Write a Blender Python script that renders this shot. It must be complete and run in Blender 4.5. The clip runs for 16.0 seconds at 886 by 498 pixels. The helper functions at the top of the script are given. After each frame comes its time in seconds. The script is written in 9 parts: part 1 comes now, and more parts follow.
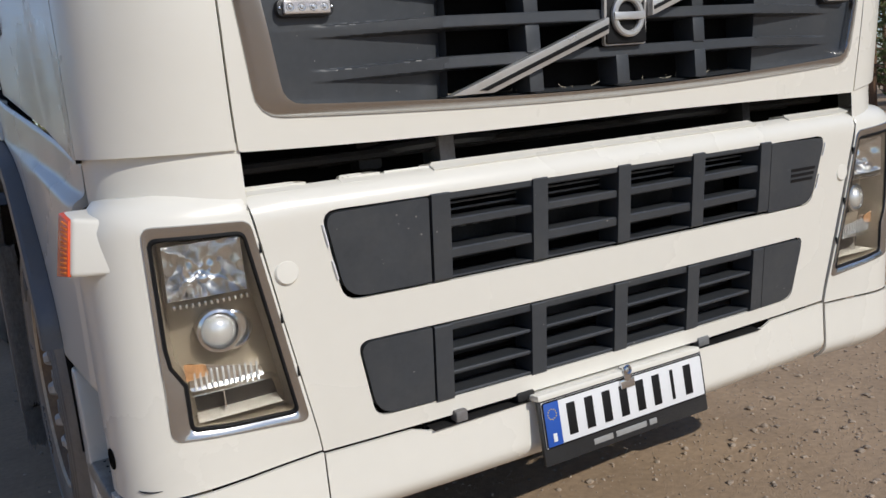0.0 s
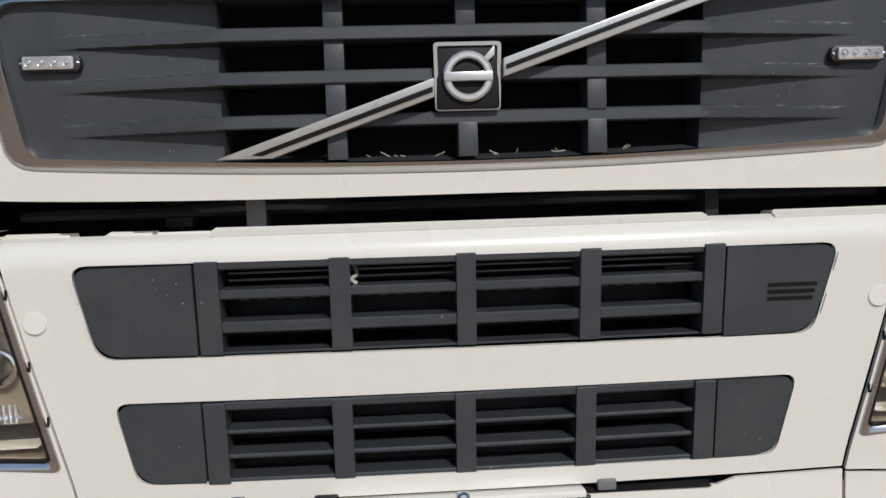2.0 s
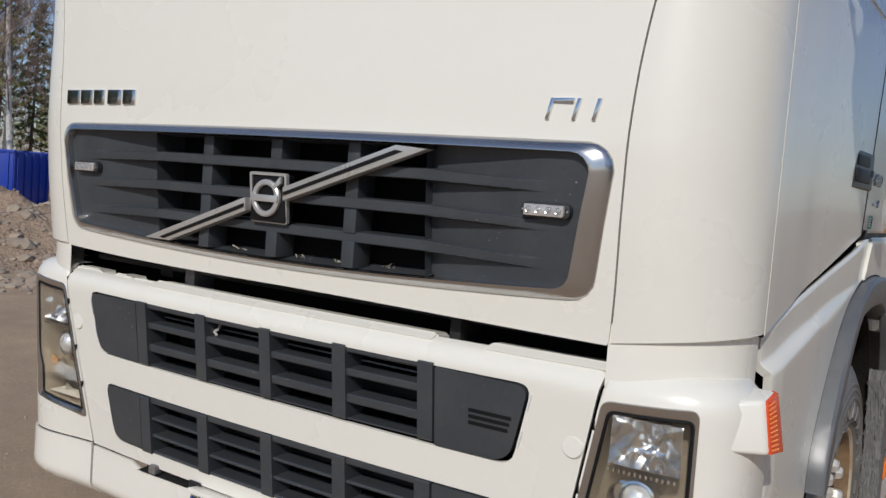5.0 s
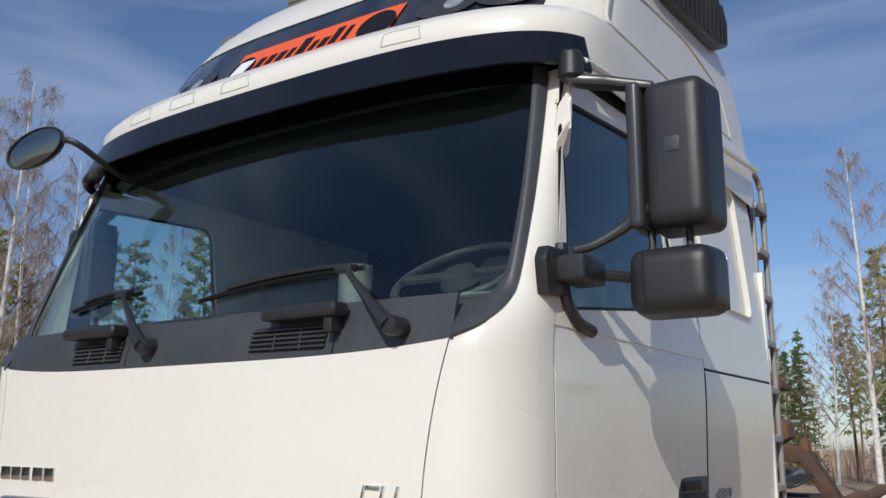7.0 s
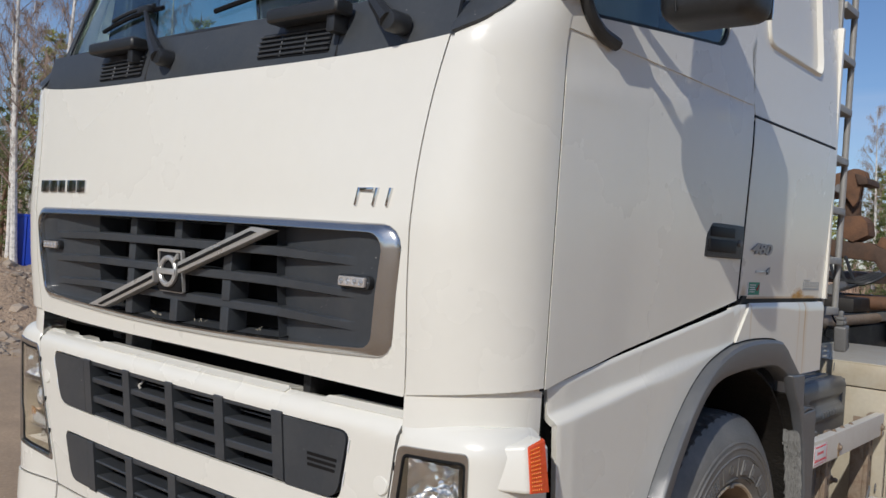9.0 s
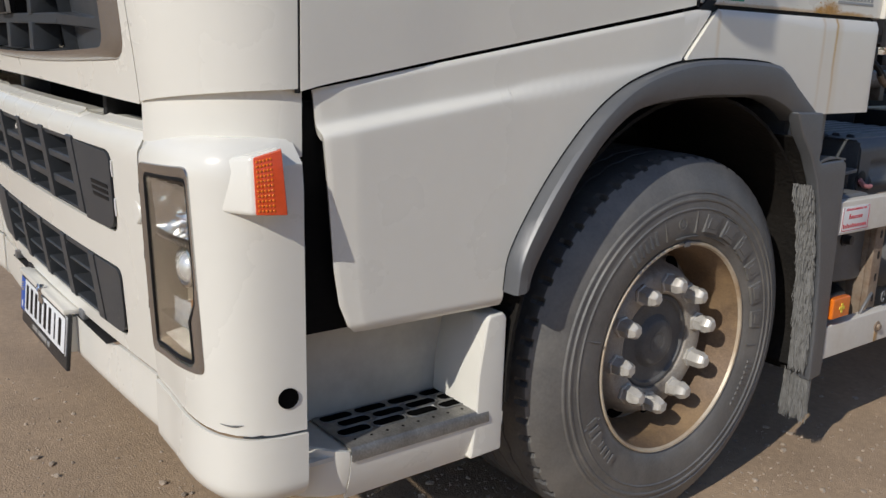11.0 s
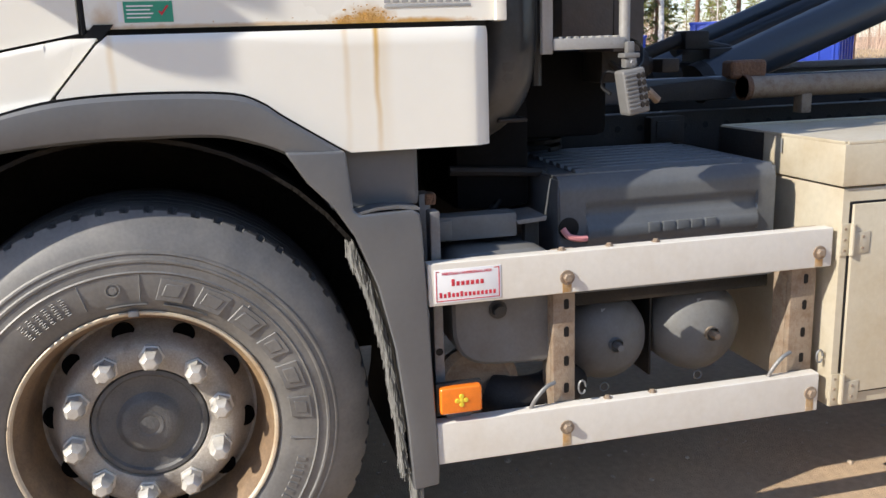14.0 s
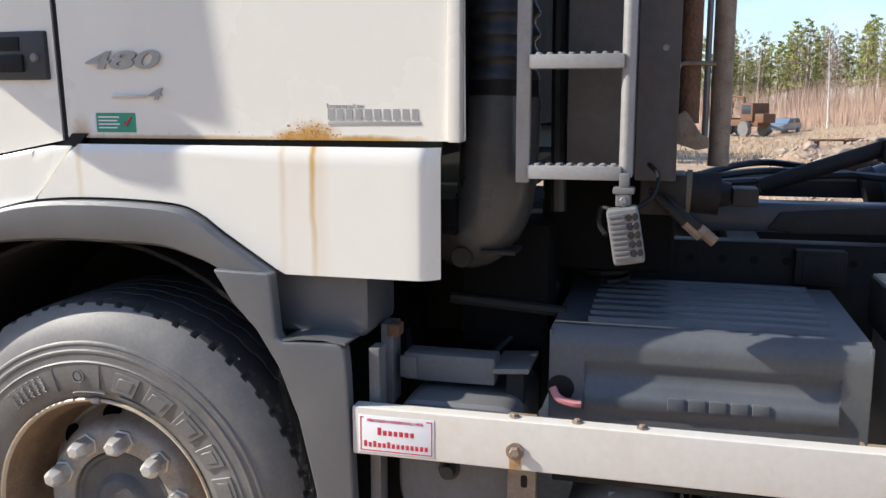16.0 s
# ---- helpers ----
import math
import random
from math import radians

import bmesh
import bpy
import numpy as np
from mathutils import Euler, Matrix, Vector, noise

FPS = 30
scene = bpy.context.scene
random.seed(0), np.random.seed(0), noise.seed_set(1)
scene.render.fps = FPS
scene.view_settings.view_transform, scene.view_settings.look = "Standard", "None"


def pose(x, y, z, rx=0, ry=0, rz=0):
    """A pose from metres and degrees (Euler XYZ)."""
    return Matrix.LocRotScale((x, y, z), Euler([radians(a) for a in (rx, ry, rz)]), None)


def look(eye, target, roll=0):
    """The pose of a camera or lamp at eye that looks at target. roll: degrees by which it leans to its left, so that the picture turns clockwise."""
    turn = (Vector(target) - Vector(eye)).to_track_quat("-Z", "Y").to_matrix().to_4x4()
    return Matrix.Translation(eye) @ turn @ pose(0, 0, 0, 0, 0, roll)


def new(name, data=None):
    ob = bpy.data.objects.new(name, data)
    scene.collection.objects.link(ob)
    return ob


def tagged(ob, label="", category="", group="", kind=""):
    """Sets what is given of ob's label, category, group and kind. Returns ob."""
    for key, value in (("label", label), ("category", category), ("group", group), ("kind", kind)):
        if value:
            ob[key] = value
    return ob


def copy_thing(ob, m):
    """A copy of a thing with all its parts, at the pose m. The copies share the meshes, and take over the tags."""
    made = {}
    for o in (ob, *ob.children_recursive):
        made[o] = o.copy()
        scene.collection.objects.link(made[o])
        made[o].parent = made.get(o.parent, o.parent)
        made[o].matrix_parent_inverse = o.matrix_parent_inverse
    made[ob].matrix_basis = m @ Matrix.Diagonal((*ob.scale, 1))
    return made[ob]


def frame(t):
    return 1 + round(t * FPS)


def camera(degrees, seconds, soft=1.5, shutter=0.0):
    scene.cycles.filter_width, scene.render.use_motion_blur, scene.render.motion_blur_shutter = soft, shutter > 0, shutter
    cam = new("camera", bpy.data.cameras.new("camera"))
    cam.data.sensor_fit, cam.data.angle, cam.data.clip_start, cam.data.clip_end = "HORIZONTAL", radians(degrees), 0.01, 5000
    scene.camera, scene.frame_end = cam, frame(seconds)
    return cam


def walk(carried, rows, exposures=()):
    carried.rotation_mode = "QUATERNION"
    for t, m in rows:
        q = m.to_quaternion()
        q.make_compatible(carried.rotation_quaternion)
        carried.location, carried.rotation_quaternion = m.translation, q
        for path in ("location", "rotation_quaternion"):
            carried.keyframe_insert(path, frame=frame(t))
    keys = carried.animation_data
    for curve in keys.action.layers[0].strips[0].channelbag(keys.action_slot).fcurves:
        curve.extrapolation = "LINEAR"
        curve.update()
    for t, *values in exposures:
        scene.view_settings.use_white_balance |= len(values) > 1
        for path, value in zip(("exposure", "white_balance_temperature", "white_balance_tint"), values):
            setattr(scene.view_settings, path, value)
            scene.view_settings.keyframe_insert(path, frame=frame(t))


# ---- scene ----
cam = camera(54.1, 16.0)
PATH = [
    (0, (-1.409, -1.529, 1.273), (-0.425, 0.185, 0.967), -5.9),
    (0.5, (-1.07, -1.591, 1.25), (-0.274, 0.221, 0.965), -5.3),
    (1, (-0.751, -1.61, 1.254), (-0.14, 0.276, 0.99), -4.3),
    (1.5, (-0.45, -1.697, 1.272), (-0.062, 0.251, 1.04), -3.1),
    (2, (-0.171, -1.661, 1.28), (-0.033, 0.326, 1.093), -1.7),
    (2.5, (0.124, -1.559, 1.331), (-0.049, 0.428, 1.177), -0.1),
    (3, (0.416, -1.494, 1.369), (-0.153, 0.413, 1.166), 4.2),
    (3.5, (0.722, -1.558, 1.416), (-0.062, 0.277, 1.284), 4.0),
    (3.7, (0.832, -1.603, 1.436), (0.001, 0.212, 1.322), 5.1),
    (5.8, (1.907, -1.605, 1.572), (0.727, 0.007, 1.463), 2.0),
    (6, (1.963, -1.599, 1.603), (0.789, 0.019, 1.552), 1.6),
    (6.5, (2.094, -1.673, 1.717), (0.952, -0.04, 1.889), 0.8),
    (7, (2.183, -1.749, 1.808), (1.088, -0.134, 2.249), 0.6),
    (7.5, (2.22, -1.782, 1.836), (1.133, -0.208, 2.421), 1.2),
    (8, (2.218, -1.761, 1.808), (1.085, -0.191, 2.308), 2.1),
    (8.5, (2.207, -1.666, 1.709), (1.001, -0.091, 1.965), 3.3),
    (9, (2.284, -1.484, 1.578), (1.003, 0.051, 1.572), 3.9),
    (11.3, (2.69, -0.299, 1.35), (1.109, 0.828, 0.87), 1.3),
    (11.5, (2.737, -0.147, 1.357), (1.127, 0.939, 0.879), 1.0),
    (12, (2.883, 0.236, 1.358), (1.197, 1.202, 0.885), 0.3),
    (12.5, (3.051, 0.588, 1.369), (1.295, 1.431, 0.915), -0.4),
    (13, (3.092, 0.971, 1.357), (1.277, 1.683, 0.913), -0.9),
    (13.5, (3.149, 1.347, 1.373), (1.287, 1.938, 0.947), -1.6),
    (14, (3.227, 1.68, 1.403), (1.332, 2.138, 0.957), -1.9),
    (14.5, (3.167, 1.982, 1.373), (1.24, 2.26, 0.918), -1.9),
    (15, (3.104, 2.252, 1.414), (1.155, 2.297, 0.968), -1.5),
    (15.5, (3.06, 2.567, 1.483), (1.112, 2.354, 1.083), -0.6),
    (16, (2.933, 2.761, 1.555), (1.026, 2.264, 1.216), -0.1),
]
EXPOSURE = [(0.0, -0.37, 6400, 10), (0.5, -0.39, 6400, 10), (1.0, -0.53, 6380, 10), (2.0, -0.50, 6350, 10), (2.8, -0.48, 6350, 10), (3.5, -0.47, 6350, 10), (6.0, -0.48, 6380, 10), (7.0, -0.29, 6420, 10), (8.2, -0.24, 6400, 10), (9.0, -0.41, 6370, 10),
            (11.3, -0.28, 6530, 10), (11.9, 0.08, 6720, 10), (12.5, 0.42, 6800, 10), (13.5, 0.80, 6800, 10), (15.0, 0.87, 6740, 10), (16.0, 0.84, 6580, 10)]
walk(cam, [(r[0], look(*r[1:])) for r in PATH], EXPOSURE)
SUN_ELEV, SUN_POWER, SKY_STRENGTH = 35, 3.8, 0.108

# ---- light ----
world = bpy.data.worlds.new("sky")
scene.world = world
world.use_nodes = True
wt = world.node_tree
wn = wt.nodes
bg = wn["Background"]
sky = wn.new("ShaderNodeTexSky")
sky.sky_type = 'NISHITA'
sky.sun_disc = False
sky.sun_elevation = radians(SUN_ELEV)
sky.sun_rotation = radians(180 - 16)
sky.air_density, sky.dust_density, sky.ozone_density = 1.0, 0.4, 6.0
# thin cirrus over the blue
wc = wn.new("ShaderNodeTexCoord")
wm = wn.new("ShaderNodeMapping")
wm.inputs["Scale"].default_value = (1.2, 2.2, 7.0)
wm.inputs["Rotation"].default_value = (0.2, 0.1, 0.5)
wno = wn.new("ShaderNodeTexNoise")
wno.inputs["Scale"].default_value = 1.6
wno.inputs["Detail"].default_value = 7
wno.inputs["Distortion"].default_value = 0.6
wr = wn.new("ShaderNodeMapRange")
wr.inputs[1].default_value, wr.inputs[2].default_value = 0.42, 0.85
wr.inputs[3].default_value, wr.inputs[4].default_value = 0.0, 0.44
ws_tint = wn.new("ShaderNodeMixRGB")
ws_tint.blend_type = 'MULTIPLY'
ws_tint.inputs[0].default_value = 1.0
ws_tint.inputs[2].default_value = (1.18, 1.12, 1.13, 1)
wx = wn.new("ShaderNodeMixRGB")
wx.inputs[2].default_value = (7.0, 7.6, 9.0, 1)
wt.links.new(wc.outputs["Generated"], wm.inputs[0])
wt.links.new(wm.outputs[0], wno.inputs["Vector"])
wt.links.new(wno.outputs[0], wr.inputs[0])
wt.links.new(wr.outputs[0], wx.inputs[0])
wt.links.new(sky.outputs[0], ws_tint.inputs[1])
wt.links.new(ws_tint.outputs[0], wx.inputs[1])
wt.links.new(wx.outputs[0], bg.inputs[0])
bg.inputs[1].default_value = SKY_STRENGTH

sun = new("sun", bpy.data.lights.new("sun", 'SUN'))
sun.data.energy, sun.data.angle, sun.data.color = SUN_POWER, radians(0.53), (1.0, 0.95, 0.86)
sun.matrix_world = look((2.86, -10, 7.05), (0, 0, 0))

# ---- materials ----
def mat(name, col, rough=0.5, metal=0.0, var=0.12, scale=6.0, bump=0.0, bscale=300.0, dirt=None, damt=0.3, dscale=3.0,
        coat=0.0, per=0.0, spec=0.5, rvar=0.1, specks=0.0):
    """A surface with colour grain at two scales, patches of dirt, uneven gloss and fine relief."""
    m = bpy.data.materials.new(name)
    m.use_nodes = True
    nt = m.node_tree
    n, l = nt.nodes, nt.links
    b = n["Principled BSDF"]
    tc = n.new("ShaderNodeTexCoord")
    n1 = n.new("ShaderNodeTexNoise")
    n1.inputs["Scale"].default_value, n1.inputs["Detail"].default_value = scale, 8
    n2 = n.new("ShaderNodeTexNoise")
    n2.inputs["Scale"].default_value, n2.inputs["Detail"].default_value = scale * 14, 4
    for t in (n1, n2):
        l.new(tc.outputs["Object"], t.inputs["Vector"])
    add = n.new("ShaderNodeMath")
    add.operation = 'ADD'
    l.new(n1.outputs[0], add.inputs[0])
    l.new(n2.outputs[0], add.inputs[1])
    mr = n.new("ShaderNodeMapRange")
    mr.inputs[1].default_value, mr.inputs[2].default_value = 0.6, 1.4
    mr.inputs[3].default_value, mr.inputs[4].default_value = 1 - var, 1 + var
    l.new(add.outputs[0], mr.inputs[0])
    last = mr.outputs[0]
    if per:
        oi = n.new("ShaderNodeObjectInfo")
        ge = n.new("ShaderNodeNewGeometry")
        su = n.new("ShaderNodeMath")
        su.operation = 'ADD'
        l.new(oi.outputs["Random"], su.inputs[0])
        l.new(ge.outputs["Random Per Island"], su.inputs[1])
        pr = n.new("ShaderNodeMapRange")
        pr.inputs[2].default_value = 2
        pr.inputs[3].default_value, pr.inputs[4].default_value = 1 - per, 1 + per
        l.new(su.outputs[0], pr.inputs[0])
        mu = n.new("ShaderNodeMath")
        mu.operation = 'MULTIPLY'
        l.new(last, mu.inputs[0])
        l.new(pr.outputs[0], mu.inputs[1])
        last = mu.outputs[0]
    vm = n.new("ShaderNodeVectorMath")
    vm.operation = 'SCALE'
    vm.inputs[0].default_value = col
    l.new(last, vm.inputs["Scale"])
    out = vm.outputs[0]
    if dirt:
        n3 = n.new("ShaderNodeTexNoise")
        n3.inputs["Scale"].default_value, n3.inputs["Detail"].default_value = dscale, 10
        n3.inputs["Roughness"].default_value = 0.7
        l.new(tc.outputs["Object"], n3.inputs["Vector"])
        r3 = n.new("ShaderNodeMapRange")
        r3.inputs[1].default_value, r3.inputs[2].default_value = 0.45, 0.75
        r3.inputs[4].default_value = damt
        l.new(n3.outputs[0], r3.inputs[0])
        mx = n.new("ShaderNodeMixRGB")
        mx.inputs[2].default_value = (*dirt, 1)
        l.new(r3.outputs[0], mx.inputs[0])
        l.new(out, mx.inputs[1])
        out = mx.outputs[0]
    if specks:
        n5 = n.new("ShaderNodeTexVoronoi")
        n5.inputs["Scale"].default_value = 60
        l.new(tc.outputs["Object"], n5.inputs["Vector"])
        n6 = n.new("ShaderNodeTexNoise")
        n6.inputs["Scale"].default_value = 22
        l.new(tc.outputs["Object"], n6.inputs["Vector"])
        r6 = n.new("ShaderNodeMapRange")
        r6.inputs[1].default_value, r6.inputs[2].default_value = 0.5, 0.7
        r6.inputs[3].default_value, r6.inputs[4].default_value = 0.02, 0.12
        l.new(n6.outputs[0], r6.inputs[0])
        lt = n.new("ShaderNodeMath")
        lt.operation = 'LESS_THAN'
        l.new(n5.outputs["Distance"], lt.inputs[0])
        l.new(r6.outputs[0], lt.inputs[1])
        sc = n.new("ShaderNodeMath")
        sc.operation = 'MULTIPLY'
        sc.inputs[1].default_value = specks
        l.new(lt.outputs[0], sc.inputs[0])
        mx = n.new("ShaderNodeMixRGB")
        mx.inputs[2].default_value = (0.42, 0.40, 0.37, 1)
        l.new(sc.outputs[0], mx.inputs[0])
        l.new(out, mx.inputs[1])
        out = mx.outputs[0]
    l.new(out, b.inputs["Base Color"])
    rr = n.new("ShaderNodeMapRange")
    rr.inputs[1].default_value, rr.inputs[2].default_value = 0.3, 0.7
    rr.inputs[3].default_value, rr.inputs[4].default_value = max(0.02, rough - rvar * rough), min(1, rough + rvar * rough)
    l.new(n1.outputs[0], rr.inputs[0])
    l.new(rr.outputs[0], b.inputs["Roughness"])
    b.inputs["Metallic"].default_value = metal
    b.inputs["Specular IOR Level"].default_value = spec
    b.inputs["Coat Weight"].default_value = coat
    b.inputs["Coat Roughness"].default_value = 0.06
    if bump:
        n4 = n.new("ShaderNodeTexNoise")
        n4.inputs["Scale"].default_value, n4.inputs["Detail"].default_value = bscale, 3
        l.new(tc.outputs["Object"], n4.inputs["Vector"])
        bu = n.new("ShaderNodeBump")
        bu.inputs["Strength"].default_value, bu.inputs["Distance"].default_value = bump, 1.5 / bscale
        l.new(n4.outputs[0], bu.inputs["Height"])
        l.new(bu.outputs[0], b.inputs["Normal"])
    return m


def glass(name, tint=(1, 1, 1), rough=0.0, solid=True):
    m = bpy.data.materials.new(name)
    m.use_nodes = True
    n, l = m.node_tree.nodes, m.node_tree.links
    b = n["Principled BSDF"]
    b.inputs["Base Color"].default_value = (*tint, 1)
    b.inputs["Roughness"].default_value = rough
    b.inputs["Transmission Weight"].default_value = 1.0
    b.inputs["IOR"].default_value = 1.5 if solid else 1.45
    return m


PAINT = mat("white_paint", (0.80, 0.775, 0.70), 0.28, var=0.015, scale=1.5, dirt=(0.66, 0.62, 0.53), damt=0.012, dscale=2.2, coat=0.35)
# white paint with some grime, toned down mostly for the step well's shade
SHADEGRIME = mat("grimy_white_paint", (0.64, 0.61, 0.54), 0.5, var=0.06, scale=3, dirt=(0.34, 0.30, 0.24), damt=0.55, dscale=4)
PLASTIC = mat("dark_plastic", (0.046, 0.051, 0.058), 0.42, var=0.12, scale=5, bump=0.12, bscale=900, dirt=(0.16, 0.15, 0.13), damt=0.16, dscale=7, specks=0.6)
GREY = mat("grey_plastic", (0.100, 0.105, 0.113), 0.42, var=0.08, scale=5, bump=0.15, bscale=700, dirt=(0.155, 0.152, 0.142), damt=0.35, dscale=5, spec=1.0)
BLACKP = mat("black_plastic", (0.022, 0.023, 0.025), 0.38, var=0.1, bump=0.25, bscale=600, dirt=(0.07, 0.07, 0.065), damt=0.2)
# near-black colour that stands in for shade in cavities and under the cab
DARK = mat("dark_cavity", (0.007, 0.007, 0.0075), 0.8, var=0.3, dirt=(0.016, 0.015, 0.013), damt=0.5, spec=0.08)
TREAD = mat("worn_tread", (0.33, 0.32, 0.30), 0.42, metal=0.7, var=0.3, scale=14, bump=0.25, bscale=260, dirt=(0.05, 0.045, 0.04), damt=0.55, dscale=9)
HOLE = mat("hole_black", (0.004, 0.004, 0.004), 0.95, var=0.2, spec=0.02)
LINER = mat("muddy_liner", (0.016, 0.015, 0.014), 0.85, var=0.35, scale=5, bump=0.3, bscale=90, dirt=(0.035, 0.028, 0.022), damt=0.6, dscale=3, spec=0.1)
BARREL = mat("rusty_barrel", (0.19, 0.125, 0.075), 0.6, var=0.3, scale=9, bump=0.2, bscale=200, dirt=(0.42, 0.28, 0.14), damt=0.7, dscale=5, metal=0.1)
SILVER = mat("silver_trim", (0.55, 0.545, 0.54), 0.2, metal=0.95, var=0.03, scale=3, dirt=(0.30, 0.28, 0.25), damt=0.2)
CHROME = mat("chrome", (0.72, 0.73, 0.75), 0.12, metal=1.0, var=0.03, dirt=(0.35, 0.35, 0.34), damt=0.2, dscale=12)
SATIN = mat("satin_silver", (0.60, 0.59, 0.57), 0.3, metal=0.55, var=0.04, dirt=(0.4, 0.38, 0.35), damt=0.2, dscale=20)
SPOT = mat("spot_reflector", (0.62, 0.63, 0.64), 0.2, metal=0.6, var=0.5, scale=34, coat=0.6)
PROJ = mat("projector_glass", (0.72, 0.74, 0.76), 0.16, metal=0.7, var=0.12, scale=30, coat=0.8)
CLEARL = mat("clear_lens", (0.50, 0.46, 0.43), 0.15, metal=0.35, var=0.5, scale=30, coat=0.8)
AMBER = mat("amber_lens", (0.50, 0.27, 0.13), 0.2, metal=0.5, var=0.6, scale=60)
REFLECT = mat("lamp_reflector", (0.75, 0.75, 0.74), 0.16, metal=1.0, var=0.03)
BEIGEREF = mat("lamp_bezel", (0.29, 0.25, 0.195), 0.32, metal=0.4, var=0.05, scale=12)
RUBBER = mat("tyre_rubber", (0.124, 0.120, 0.114), 0.5, var=0.24, scale=9, bump=0.25, bscale=500, dirt=(0.245, 0.23, 0.205), damt=0.7, dscale=5, spec=1.0)
# tread darker than the dusty wall, partly to put its shade into colour
TREADRUB = mat("tread_rubber", (0.078, 0.077, 0.077), 0.7, var=0.25, scale=14, bump=0.3, bscale=400, dirt=(0.17, 0.16, 0.145), damt=0.6, dscale=9)
RIM = mat("rim_steel", (0.60, 0.52, 0.40), 0.45, metal=0.25, var=0.15, scale=10, bump=0.1, bscale=300, dirt=(0.40, 0.24, 0.11), damt=0.8, dscale=6)
RIMD = mat("rim_dirty", (0.40, 0.365, 0.32), 0.55, metal=0.15, var=0.25, scale=14, bump=0.2, bscale=250, dirt=(0.07, 0.052, 0.038), damt=0.95, dscale=7)
NUT = mat("nut_cover", (0.60, 0.575, 0.53), 0.38, metal=0.3, var=0.15, scale=40, dirt=(0.25, 0.22, 0.18), damt=0.5, dscale=30)
ALU = mat("tread_plate", (0.30, 0.30, 0.295), 0.42, metal=0.7, var=0.12, scale=25, bump=0.15, bscale=200, dirt=(0.16, 0.15, 0.13), damt=0.6, dscale=12)
STAINLESS = mat("toolbox_steel", (0.52, 0.47, 0.37), 0.42, metal=0.2, var=0.07, scale=4, bump=0.05, bscale=150, dirt=(0.34, 0.23, 0.10), damt=0.5, dscale=3)
STEEL = mat("grey_steel", (0.20, 0.205, 0.21), 0.5, metal=0.3, var=0.2, scale=8, bump=0.12, bscale=200, dirt=(0.16, 0.10, 0.06), damt=0.5, dscale=6)
DSTEEL = mat("black_steel", (0.024, 0.0235, 0.0235), 0.55, metal=0.1, var=0.3, scale=8, bump=0.2, bscale=180, dirt=(0.06, 0.042, 0.03), damt=0.5, dscale=5, spec=0.25)
RUST = mat("rusty_steel", (0.17, 0.085, 0.045), 0.8, var=0.35, scale=10, bump=0.5, bscale=120, dirt=(0.06, 0.04, 0.03), damt=0.7, dscale=8)
TAN = mat("worn_bracket", (0.30, 0.235, 0.175), 0.65, metal=0.2, var=0.2, scale=20, bump=0.25, bscale=200, dirt=(0.16, 0.08, 0.04), damt=0.8, dscale=26)
RAILW = mat("white_rail", (0.66, 0.63, 0.575), 0.45, var=0.05, scale=4, dirt=(0.42, 0.33, 0.22), damt=0.35, dscale=4, bump=0.04, bscale=120)
ARMBLUE = mat("blue_grey_arm", (0.035, 0.05, 0.07), 0.35, var=0.1, dirt=(0.03, 0.03, 0.035), damt=0.4, coat=0.2)
TANKG = mat("tank_grey", (0.155, 0.157, 0.157), 0.5, var=0.12, scale=7, dirt=(0.10, 0.085, 0.065), damt=0.6, dscale=8, bump=0.08)
ORANGE = mat("orange_lens", (0.85, 0.20, 0.015), 0.25, var=0.12, scale=60, coat=0.5)
REDOR = mat("red_orange_lens", (0.72, 0.085, 0.02), 0.25, var=0.15, scale=70, coat=0.5)
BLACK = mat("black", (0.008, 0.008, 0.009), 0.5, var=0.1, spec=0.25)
WHITE = mat("white_sheet", (0.78, 0.79, 0.80), 0.4, var=0.03)
BLUEBAND = mat("blue_band", (0.02, 0.09, 0.42), 0.4, var=0.04)
YELLOW = mat("yellow", (0.8, 0.6, 0.05), 0.4, var=0.04)
SIGNRED = mat("sign_orange_red", (0.80, 0.115, 0.03), 0.4, var=0.03)
STICKRED = mat("sticker_red", (0.55, 0.03, 0.05), 0.5, var=0.05)
STICKGREEN = mat("sticker_green", (0.03, 0.30, 0.19), 0.5, var=0.06)
GREYTXT = mat("grey_lettering", (0.36, 0.36, 0.35), 0.4, metal=0.2, var=0.1)
PINK = mat("pink_plastic", (0.62, 0.24, 0.24), 0.5, var=0.08)
GLASS = glass("window_glass", (0.72, 0.86, 0.84), solid=False)
LENS = glass("lamp_glass", (0.97, 0.97, 0.95))
TUNNEL = mat("lamp_tunnel", (0.035, 0.037, 0.042), 0.4, var=0.2, scale=20)
SATBLK = mat("satin_black", (0.045, 0.046, 0.05), 0.32, var=0.08, bump=0.05, bscale=500)
MIRRORG = mat("mirror_glass", (0.16, 0.17, 0.18), 0.03, metal=1.0, var=0.03)
SMOKE = mat("smoked_visor", (0.006, 0.007, 0.010), 0.22, var=0.05, coat=0.15, spec=0.4)
BANDGL = mat("roof_band_glass", (0.012, 0.014, 0.02), 0.05, var=0.05, coat=0.8, spec=0.6)
INNER = mat("cab_interior", (0.055, 0.06, 0.065), 0.7, var=0.15, scale=4, bump=0.1)
DASH = mat("dashboard", (0.06, 0.072, 0.07), 0.6, var=0.1, scale=5, bump=0.1)
HIVIS = mat("green_seat_cover", (0.05, 0.15, 0.025), 0.7, var=0.2, scale=20)
BRUSH = mat("brush_bristle", (0.17, 0.168, 0.16), 0.7, var=0.4, scale=60, per=0.3)

